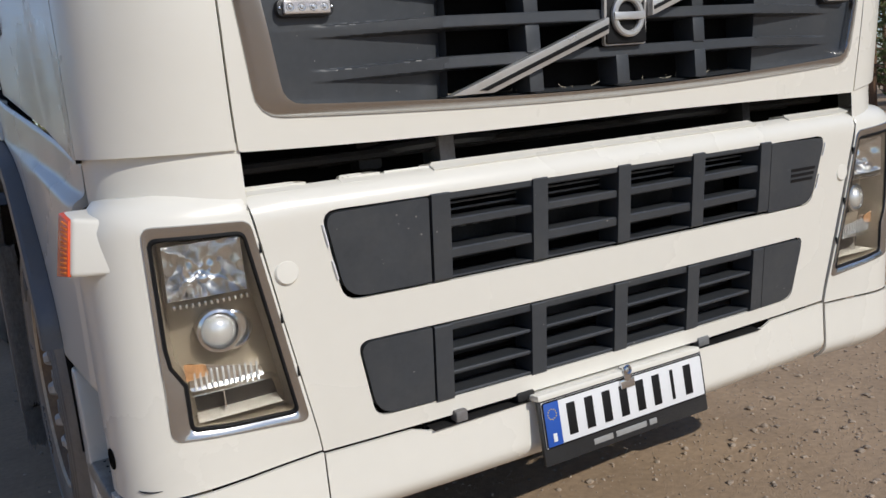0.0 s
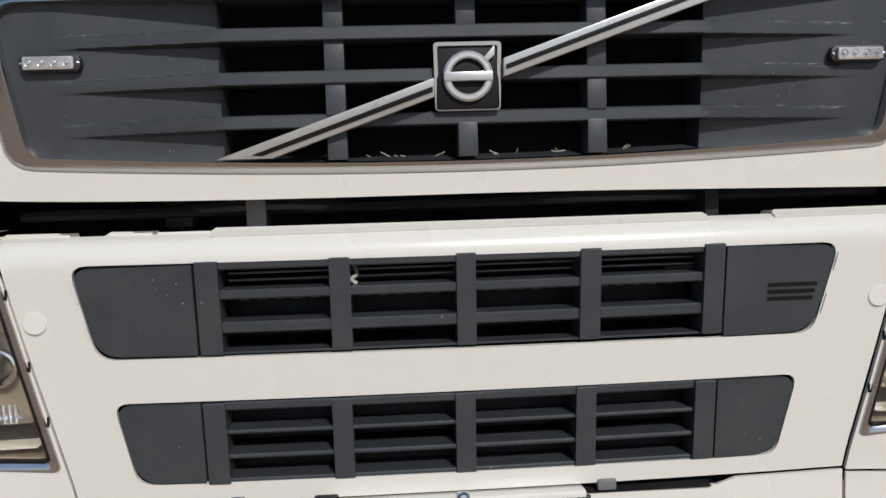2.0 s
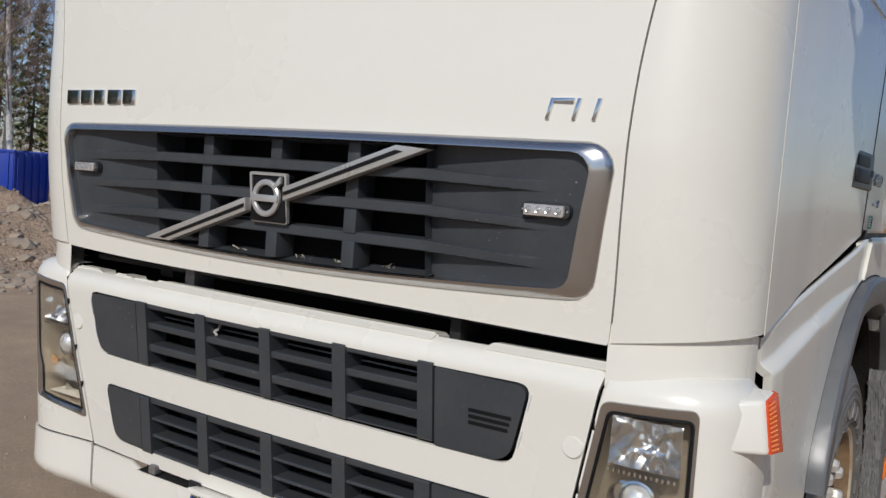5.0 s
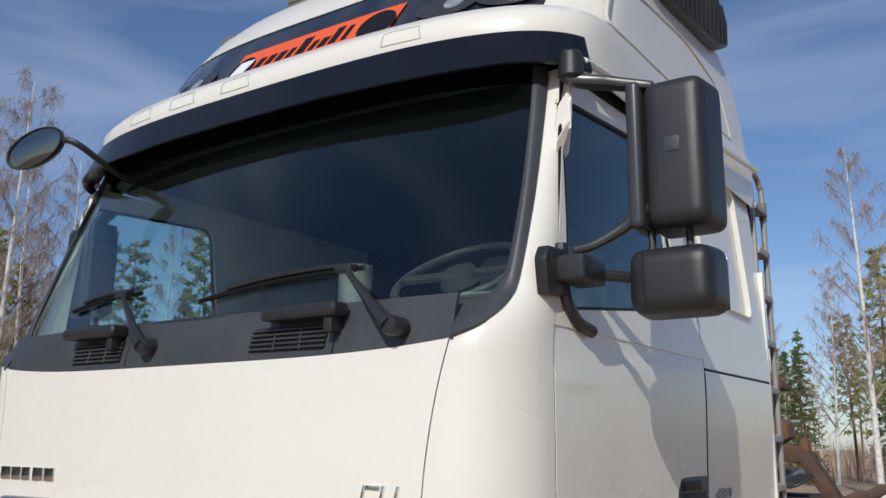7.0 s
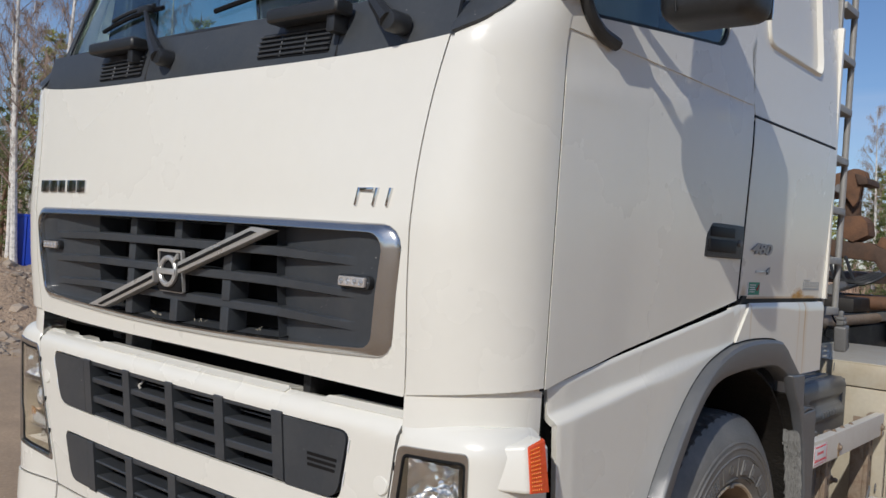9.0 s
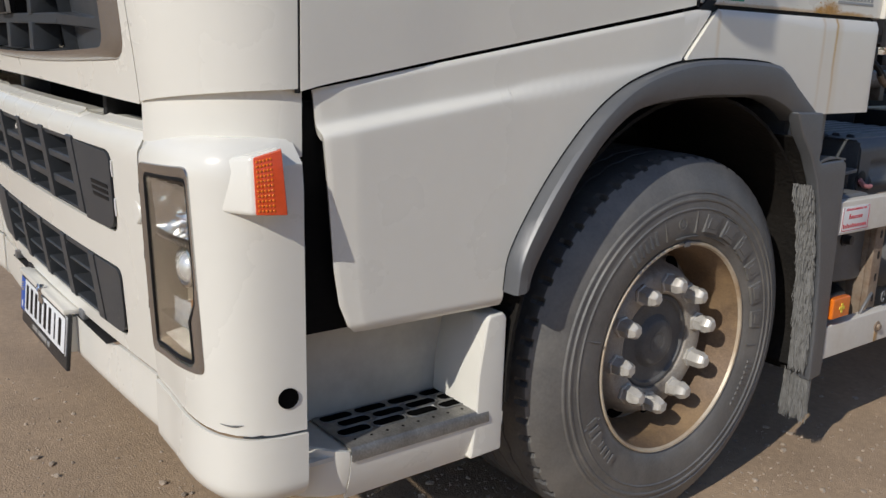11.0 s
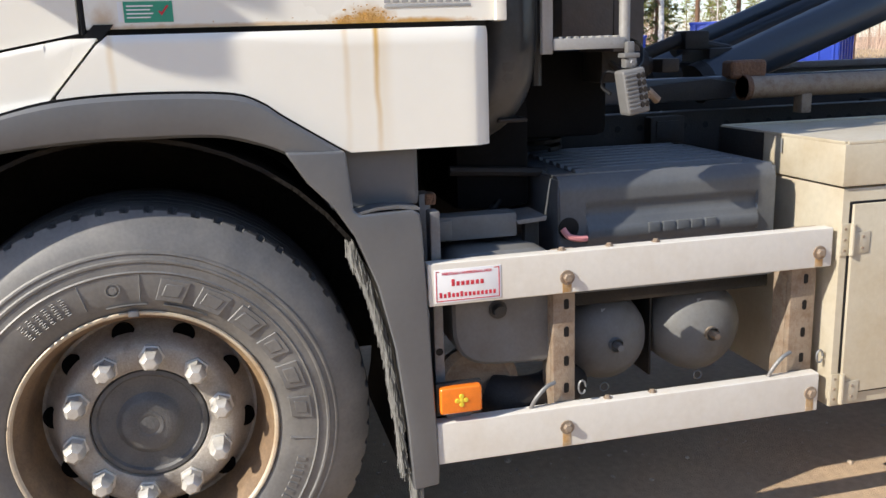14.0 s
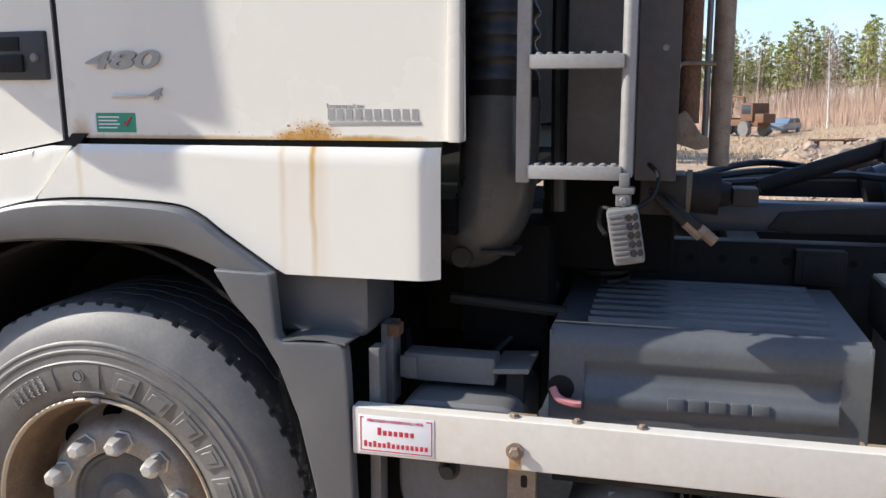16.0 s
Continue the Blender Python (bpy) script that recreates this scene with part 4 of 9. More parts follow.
def corner_quad(n):
    """Outer edge of the corner piece: lower left, upper left, upper right, lower right."""
    cs = [(s_of(seam_x(0.617)) + 0.004, 0.617), (s_of(seam_x(1.18)) + 0.004, 1.18), (S_END, 1.18), (S_END, 0.600)]
    out = []
    for i in range(4):
        a, b = cs[i], cs[(i + 1) % 4]
        for k in range(n):
            z = a[1] + (b[1] - a[1]) * k / n
            s = s_of(seam_x(z)) + 0.004 if i == 0 else a[0] + (b[0] - a[0]) * k / n
            out.append(Vector((s, z)))
    return out


HL_OUT = [(0.829, 0.690), (0.913, 1.116), (1.106, 1.128), (1.103, 0.718)]
HL_IN = [(0.853, 0.714), (0.927, 1.094), (1.096, 1.103), (1.092, 0.732)]


def hl_outline(cs, r):
    """An outline on the corner; the outer edge steps inwards below the indicator."""
    o = rpoly([(s_of(x), z) for x, z in cs], r, 4, 9)
    mid = s_of(1.0)
    for p in o:
        if cs is HL_IN and p.x > mid:
            k = min(1, max(0, (0.875 - p.y) / 0.055))
            p.x -= 0.028 * k * k * (3 - 2 * k) * min(1, (p.x - mid) / 0.06)
    return o[2:] + o[:2]


for sx in (1, -1):
    corner = group("bumper_corner", truck, "white bumper corner with headlight")
    if sx > 0:
        corner.location = (0, 0, OFF_Z)
    o = hl_outline(HL_OUT, 0.02)
    bm = ring(corner_quad(len(o) // 4), o, 10, on_corner)
    part("corner_skin", bm, PAINT, corner, sx=sx, thick=-0.010)
    part("corner_lip", sheet(24, 1, lambda a, b: on_corner(s_of(0.92) + (S_END - s_of(0.92)) * a, 1.18, -0.0 + 0.06 * b)), PAINT, corner, sx=sx)
    lip = columns(steps(s_of(0.808), S_END + 0.0, 26), lambda u: 0.44, lambda u: 0.612 - 0.018 * (u / S_END), 12, lambda u, v: on_corner(u, v, -0.006))
    part("lower_lip", lip, PAINT, corner, sx=sx, thick=-0.008)
    hl = group("headlight", corner, "clear headlight with projector lens and orange indicator")
    bz = bmesh.new()
    i_ = hl_outline(HL_IN, 0.015)
    rows = []
    for t, d in ((0, 0.012), (0, -0.001), (0.08, -0.004), (0.7, -0.002), (1.0, 0.004), (1.0, 0.05)):
        rows.append([bz.verts.new(on_corner(*a.lerp(b, t), d)) for a, b in zip(o, i_)])
    for a, b in zip(rows, rows[1:]):
        for k in range(len(a)):
            bz.faces.new((a[k], a[(k + 1) % len(a)], b[(k + 1) % len(a)], b[k]))
    part("surround", bz, SILVER, hl, sx=sx, angle=40)
    # seal between surround and glass
    seal = [on_corner(*p, 0.004) for p in i_]
    part("seal", tube(seal + seal[:2], 0.0045, 6), BLACK, hl, sx=sx)
    inn = [p.lerp(sum(i_, Vector((0, 0))) / len(i_), 0.03) for p in i_]
    cover = part("cover_glass", thin(disc(inn, 6, lambda u, v: on_corner(u, v, 0.004)), 0.0025), LENS, hl, sx=sx)
    cover.visible_shadow = False
    part("bucket", disc(inn, 6, lambda u, v: on_corner(u, v, 0.075)), BEIGEREF, hl, sx=sx)
    wall = bmesh.new()
    ra = [wall.verts.new(on_corner(*p, 0.006)) for p in inn]
    rb = [wall.verts.new(on_corner(*p, 0.075)) for p in inn]
    for k in range(len(ra)):
        wall.faces.new((ra[k], ra[(k + 1) % len(ra)], rb[(k + 1) % len(ra)], rb[k]))
    part("bucket_wall", wall, BEIGEREF, hl, sx=sx)

    def at_corner(x, z, d):
        s = s_of(x)
        p, q = on_corner(s, z, d), on_corner(s, z, d - 0.01)
        return Matrix.Translation(p) @ (q - p).to_track_quat('Z', 'Y').to_matrix().to_4x4()
    # main reflector
    def dish(u, v):
        a, b = 2 * u - 1, 2 * v - 1
        s0, s1 = s_of(0.928 + 0.004 * v), s_of(1.078)
        fac = 0.004 * math.sin(22 * u) * math.sin(11 * v)
        return on_corner(s0 + (s1 - s0) * u, 0.984 + 0.103 * v, 0.066 - 0.052 * max(abs(a) ** 2.2, abs(b) ** 2.2) + fac)
    part("main_reflector", sheet(30, 20, dish), REFLECT, hl, sx=sx)
    part("bulb", moved(lathe([(0, 0.03), (0.008, 0.026), (0.010, 0.0), (0.010, -0.02)], 'z', (0, 0, 0), 12), at_corner(1.005, 1.015, 0.055)), CHROME, hl, sx=sx)
    part("bulb_ring", moved(lathe([(0.009, 0.03), (0.014, 0.03), (0.014, 0.02), (0.009, 0.02), (0.009, 0.03)], 'z', (0, 0, 0), 14), at_corner(1.035, 0.995, 0.055)), CHROME, hl, sx=sx)
    part("divider", sheet(10, 2, lambda a, b: on_corner(s_of(0.925) + (s_of(1.075) - s_of(0.925)) * a, 0.975 + 0.008 * math.sin(6 * a) - 0.005 * b, 0.012 + 0.06 * b)), REFLECT, hl, sx=sx)
    part("divider_ribs", merge(*[moved(box(-0.002, 0.002, -0.004, 0.004, -0.006, 0.006, 0.001), at_corner(0.93 + k * 0.0115, 0.972, 0.016)) for k in range(13)]), REFLECT, hl, sx=sx)
    # projector
    part("projector_ring", moved(lathe([(0.036, 0.018), (0.042, 0.016), (0.043, -0.01), (0.036, 0.0), (0.036, 0.018)], 'z', (0, 0, 0), 32), at_corner(0.985, 0.908, 0.055)), CHROME, hl, sx=sx)
    part("projector_lens", moved(lathe([(0, 0.030), (0.012, 0.0285), (0.024, 0.023), (0.032, 0.014), (0.036, 0.004), (0.036, -0.004)], 'z', (0, 0, 0), 32), at_corner(0.985, 0.908, 0.055)), PROJ, hl, sx=sx)
    part("side_ring", moved(lathe([(0.034, 0.01), (0.039, 0.008), (0.040, -0.01), (0.02, -0.012)], 'z', (0, 0, 0), 32), at_corner(0.955, 0.902, 0.06)), REFLECT, hl, sx=sx)
    # indicator
    part("indicator", disc(rpoly([(s_of(0.905), 0.800), (s_of(0.912), 0.822), (s_of(1.062), 0.858), (s_of(1.058), 0.800)], 0.006, 3, 5), 4, lambda u, v: on_corner(u, v, 0.035)), REFLECT, hl, sx=sx)
    part("indicator_bulb", moved(lathe([(0, 0.008), (0.008, 0.006), (0.011, 0.0), (0.011, -0.01)], 'z', (0, 0, 0), 14), at_corner(1.045, 0.838, 0.045)), TAN, hl, sx=sx)
    part("amber_reflector", disc(rpoly([(s_of(1.018), 0.828), (s_of(1.022), 0.850), (s_of(1.066), 0.858), (s_of(1.064), 0.822)], 0.004, 3, 4), 3, lambda u, v: on_corner(u, v, 0.032)), AMBER, hl, "dull amber indicator reflector", sx=sx)
    part("indicator_ribs", merge(*[moved(box(-0.0022, 0.0022, -0.020, 0.018, -0.001, 0.003, 0.001), at_corner(0.92 + k * 0.0115, 0.815 + 0.0007 * k, 0.034)) for k in range(12)]), PROJ, hl, sx=sx)
    part("lower_step", sheet(10, 2, lambda a, b: on_corner(s_of(0.885) + (s_of(1.056) - s_of(0.885)) * a, 0.797 - 0.003 * b, 0.010 + 0.06 * b)), REFLECT, hl, sx=sx)
    part("lower_chamber", disc(rpoly([(s_of(0.875), 0.745), (s_of(0.888), 0.792), (s_of(1.052), 0.792), (s_of(1.048), 0.750)], 0.006, 3, 5), 4, lambda u, v: on_corner(u, v, 0.068)), DSTEEL, hl, sx=sx)
    part("lower_fin", moved(box(-0.0015, 0.0015, -0.022, 0.02, -0.015, 0.015, 0.0005), at_corner(0.99, 0.77, 0.055)), REFLECT, hl, sx=sx)
    part("lower_strip", sheet(12, 2, lambda a, b: on_corner(s_of(0.88) + (s_of(1.05) - s_of(0.88)) * a, 0.748 - 0.006 * b, 0.065 - 0.05 * b)), NUT, hl, sx=sx)
    # clips in the seam
    for z in (1.06, 0.915, 0.80):
        part("seam_clip", moved(box(-0.0018, 0.0018, -0.010, 0.010, -0.003, 0.003, 0.001), at_corner(seam_x(z) + 0.005, z, 0.0)), BLACK, corner, sx=sx)
    # side marker on its own pod
    mk = group("side_marker", corner, "orange side marker lamp on white pod")
    low = [(1.125, 0.092, 1.048), (1.222, 0.142, 1.051), (1.235, 0.202, 1.048), (1.16, 0.226, 1.048)]
    top = [(1.146, 0.118, 1.146), (1.205, 0.146, 1.155), (1.214, 0.202, 1.168), (1.14, 0.226, 1.166)]
    bm = bmesh.new()
    lo, hi = [bm.verts.new(p) for p in low], [bm.verts.new(p) for p in top]
    bm.faces.new(lo)
    bm.faces.new(hi)
    for k in range(4):
        bm.faces.new((lo[k], lo[(k + 1) % 4], hi[(k + 1) % 4], hi[k]))
    bmesh.ops.recalc_face_normals(bm, faces=bm.faces)
    part("pod", bevelled(bm, 0.009, 3), PAINT, mk, sx=sx)
    la, lb, lc, ld = (Vector(p) for p in (low[1], low[2], top[2], top[1]))

    def lens_pt(u, v, d):
        """A place on the lens, u rearwards, v upwards, d proud of the pod's end."""
        return la.lerp(lb, u).lerp(ld.lerp(lc, u), v) + Vector((0.94, -0.34, 0)) * d
    bm = bmesh.new()
    fr = [bm.verts.new(lens_pt(u, v, 0.005)) for u, v in ((0.09, 0.02), (1.02, 0.02), (1.0, 0.98), (0.09, 0.96))]
    bk = [bm.verts.new(lens_pt(u, v, -0.010)) for u, v in ((0.09, 0.0), (1.06, 0.0), (1.04, 1.0), (0.09, 0.98))]
    bm.faces.new(fr)
    bm.faces.new(bk)
    for k in range(4):
        bm.faces.new((fr[k], fr[(k + 1) % 4], bk[(k + 1) % 4], bk[k]))
    bmesh.ops.recalc_face_normals(bm, faces=bm.faces)
    part("lens", bevelled(bm, 0.003, 2), REDOR, mk, "orange-red ribbed lens", sx=sx)
    bms = []
    for i in range(5):
        for j in range(11):
            q = lens_pt(0.20 + i * 0.11, 0.09 + j * 0.08, 0.0055)
            bms.append(moved(lathe([(0, 0.0016), (0.0022, 0.0008), (0.0028, -0.001)], 'x', (0, 0, 0), 6), Matrix.Translation(q)))
    part("prism_field", merge(*bms), ORANGE, mk, sx=sx, kind="stuff")
    # scuffs low on the corner
    for z, xa, xb in ((0.628, 1.168, 1.130), (0.606, 1.185, 1.165)):
        part("scuff", tube([on_corner(s_of(xa) + (s_of(xb) - s_of(xa)) * q, z - 0.012 * q + 0.010 * q * q, -0.0006) for q in steps(0, 1, 6)], 0, 5, [0.0006, 0.0016, 0.0022, 0.0018, 0.0014, 0.0012, 0.0004]), BLACKP, corner, sx=sx)
    # round hole
    part("jack_hole", moved(lathe([(0, 0.0015), (0.017, 0.0015), (0.0175, 0.0025), (0.021, 0.0025), (0.0215, -0.002)], 'z', (0, 0, 0), 24), at_corner(1.1945, 0.675, 0.0)), HOLE, corner, sx=sx)


# ---- cab: corner panels, pillars, windscreen ----
def corner_panel(u, z, inward=0.0):
    """From the hood seam (u = 0) round to the door's front edge (u = 1); above the cowl it is the windscreen pillar."""
    zz = min(z, 2.07)
    x0, y0 = hood_edge(zz, inward)
    p0 = Vector((x0 + 0.0045, y0, z))
    p1 = Vector((1.166, 0.262, z))
    a = u * math.pi / 2
    p = Vector((p0.x + (p1.x - p0.x) * math.sin(a), p0.y + (p1.y - p0.y) * (1 - math.cos(a)), z))
    if z > 2.07:
        t = (z - 2.07) / 0.83
        q0 = Vector((lerp_table(z, (2.07, 2.2, 2.9), (1.04, 1.098, 1.068)), lerp_table(z, (2.07, 2.2, 2.9), (0.075, 0.175, 0.44)), z))
        q1 = Vector((side_x(0.3, z), 0.262 + 0.19 * max(0, t), z))
        q = Vector((q0.x + (q1.x - q0.x) * math.sin(a), q0.y + (q1.y - q0.y) * (1 - math.cos(a)), z))
        p = p.lerp(q, min(1, (z - 2.07) / 0.10))
    return p


for sx in (1, -1):
    k = 1 if sx > 0 else 0
    bm = sheet(14, 40, lambda a, b: corner_panel(a, 1.246 - 0.026 * k * (1 - a) ** 2 + 0.012 * a + (2.92 - 1.258 + 0.026 * k * (1 - a) ** 2) * b, k))
    part("corner_panel", bm, PAINT, truck, "white cab corner panel and windscreen pillar", sx=sx, thick=-0.015)
    part("seam_filler", sheet(1, 20, lambda a, b: Vector((hood_w(1.24 + 0.82 * b) + (-0.010) + 0.022 * a, hood_y(hood_w(1.24 + 0.82 * b), 1.24 + 0.82 * b) + 0.030, 1.24 + 0.82 * b))), BLACK, truck, sx=sx)
    # filler below the corner panel, down to the bumper corner
    part("lower_filler", sheet(16, 3, lambda a, b: corner_panel(a, 1.30) * 1 + Vector((-0.012, 0.014, -0.04 - 0.13 * b))), PAINT, truck, sx=sx)
    # near-black block added to paint the gap's shade behind the bumper corner
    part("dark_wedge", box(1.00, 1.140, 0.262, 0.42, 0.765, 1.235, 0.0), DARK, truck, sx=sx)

# the upper cab is a little wider and higher than its plan
CAB = Matrix.Translation((0, 0, 0.012)) @ Matrix.Diagonal((1.04, 1, 1, 1))
LOWER = set(truck.children)
WS_Z = (2.165, 2.95)


def ws(x, z, d=0.0):
    t = (z - WS_Z[0]) / (2.90 - WS_Z[0])
    return Vector((x, 0.060 + 0.255 * t + 0.105 * (abs(x) / 1.04) ** 2.3 + d, z))


def ws_w(z):
    return lerp_table(z, (2.165, 2.20, 2.28, 2.44, 2.66, 2.9, 2.95), (0.995, 1.02, 1.042, 1.043, 1.034, 1.015, 1.010))


pane = part("windscreen", columns(steps(-1, 1, 30), lambda u: 2.165 + 0.012 * abs(u) ** 6, lambda u: 2.95, 16, lambda u, v: ws(u * ws_w(v), v)), GLASS, truck, "large tinted windscreen", thick=0.005)
pane.visible_shadow = False
part("lower_seal", tube([ws(x, 2.170, -0.004) for x in steps(-0.99, 0.99, 24)], 0.010, 8), BLACKP, truck)

# cowl below the windscreen
def cowl_pt(u, v, d=0.0):
    return Vector((u, hood_y(u, 2.05) + 0.010 + 0.030 * ((v - 2.03) / 0.15) ** 1.5 if v > 2.03 else hood_y(u, 2.05) + 0.010, v)) + Vector((0, d, 0))


cowl = group("cowl", truck, "dark grey cowl below the windscreen")
part("cowl_panel", columns(steps(-0.955, 0.955, 40), lambda u: 2.016 + 0.03 * (abs(u) / 0.96) ** 4, lambda u: 2.176, 8, lambda u, v: cowl_pt(u, v)), PLASTIC, cowl, thick=-0.01)
for sx in (1, -1):
    def on_panel(x, z, d):
        """A place proud of the corner panel at width x."""
        lo_, hi_ = 0.0, 1.0
        for _ in range(24):
            m_ = (lo_ + hi_) / 2
            lo_, hi_ = (m_, hi_) if corner_panel(m_, z, 1).x < x else (lo_, m_)
        return corner_panel(lo_, z, 1) + Vector((0.5 * d, -d, 0))
    OUT_ = smooth_path([(0.972, 2.066, 0), (1.02, 2.082, 0), (1.066, 2.106, 0), (1.095, 2.148, 0), (1.106, 2.20, 0), (1.110, 2.28, 0), (1.106, 2.50, 0), (1.090, 2.75, 0), (1.076, 2.92, 0)], 4)
    IN_ = smooth_path([(0.925, 2.168, 0), (0.965, 2.170, 0), (1.000, 2.180, 0), (1.022, 2.208, 0), (1.032, 2.245, 0), (1.036, 2.31, 0), (1.034, 2.50, 0), (1.022, 2.72, 0), (1.004, 2.91, 0)], 4)
    def end_pt(a, b):
        k_ = min(len(OUT_) - 1, int(round(a * (len(OUT_) - 1))))
        p, q = on_panel(OUT_[k_].x, OUT_[k_].y, 0.008), CAB @ ws(IN_[k_].x, IN_[k_].y, -0.012)
        return p.lerp(q, b) + Vector((0, -0.010 * math.sin(math.pi * b), 0))
    part("screen_sweep", sheet(len(OUT_) - 1, 6, end_pt), PLASTIC, truck, "dark sweep beside the windscreen", sx=sx, thick=-0.01)
for x0, x1 in ((0.290, 0.575), (-0.545, -0.275)):
    v = part("air_vent", thin(disc(rpoly([(x0, 2.050), (x0 + 0.01, 2.120), (x1, 2.118), (x1 - 0.01, 2.048)], 0.008, 3, 6), 3, lambda u, w: cowl_pt(u, w, -0.002)), 0.004), BLACK, cowl)
    for k in range(5):
        z = 2.058 + k * 0.0135
        part("vent_slat", tube([cowl_pt(x0 + 0.006 + (x1 - x0 - 0.012) * q, z, -0.006) for q in (0, 0.5, 1)], 0.0032, 6), PLASTIC, v)
    for q in (0.33, 0.66):
        part("vent_post", tube([cowl_pt(x0 + (x1 - x0) * q, 2.052, -0.004), cowl_pt(x0 + (x1 - x0) * q, 2.117, -0.004)], 0.003, 6), PLASTIC, v)
    c = (x0 + x1) / 2 + (0.07 if x0 > 0 else 0)
    part("grab_handle", merge(box(c - 0.135, c + 0.135, -0.022, 0.045, 2.132, 2.172, 0.016, 3), box(c + 0.085, c + 0.115, -0.005, 0.05, 2.09, 2.14, 0.006)), BLACKP, cowl)
    part("cowl_seam", tube([cowl_pt(x1 + 0.018, 2.036, -0.001), cowl_pt(x1 + 0.026, 2.16, -0.001)], 0.003, 6), BLACK, cowl)


# wipers
for px, tipx, tipz, b0, b1 in ((0.805, 0.575, 2.285, 0.02, 0.62), (-0.142, -0.375, 2.292, -0.71, -0.30)):
    w = group("wiper", truck, "black wiper with long blade resting on the windscreen")
    pv = Vector((px, 0.0, 2.092))
    tip = ws(tipx, tipz, -0.035)
    part("pivot", moved(lathe([(0, -0.03), (0.022, -0.028), (0.027, -0.018), (0.027, 0.03)], 'y', (0, 0, 0), 20), Matrix.Translation(pv + Vector((0.004, 0.01, 0)))), BLACKP, w)
    m = pv.lerp(tip, 0.33)
    part("arm_root", tube([pv + Vector((0, -0.008, 0)), m + Vector((0, -0.012, 0))], 0.022, 8, [0.024, 0.017]), BLACKP, w)
    part("arm", tube([m + Vector((0, -0.012, 0)), tip], 0.012, 8, [0.015, 0.007]), BLACKP, w)
    dz = 0.0
    za, zb = tipz - 0.052 * (1 if px > 0 else 0.55), tipz + 0.000
    part("blade", tube([ws(b0 + (b1 - b0) * t, za + (zb - za) * t + 0.012 * math.sin(math.pi * t), -0.012) for t in steps(0, 1, 10)], 0.008, 6), BLACK, w)
    part("blade_frame", tube([ws(b0 + (b1 - b0) * t, za + (zb - za) * t + 0.010 + 0.016 * math.sin(math.pi * t), -0.024) for t in steps(0.2, 0.9, 8)], 0.007, 6), BLACKP, w)
    part("blade_joint", box(tip.x - 0.03, tip.x + 0.03, tip.y - 0.012, tip.y + 0.02, tip.z - 0.014, tip.z + 0.010, 0.006), BLACKP, w)

def raise_cab():
    """Sets the parts of the upper cab built since LOWER was noted."""
    for ob in truck.children:
        if ob not in LOWER and not ob.name.startswith("screen_sweep"):
            ob.matrix_basis = CAB @ ob.matrix_basis


raise_cab()
# ---- doors and flank ----
def door_low(y):
    return lerp_table(y, (0.262, 0.316, 1.30, 1.392), (1.252, 1.266, 1.447, 1.464))


def crease(y, z):
    """The pressed line along the flank."""
    k = (z - (1.985 + (y - 0.25) * 0.098)) / 0.012
    return 0.006 * math.exp(-k * k) - (0.004 if k > 0 else 0.0)


def on_flank(y, z, d=0.0):
    return on_side(y, z, d + crease(y, z))


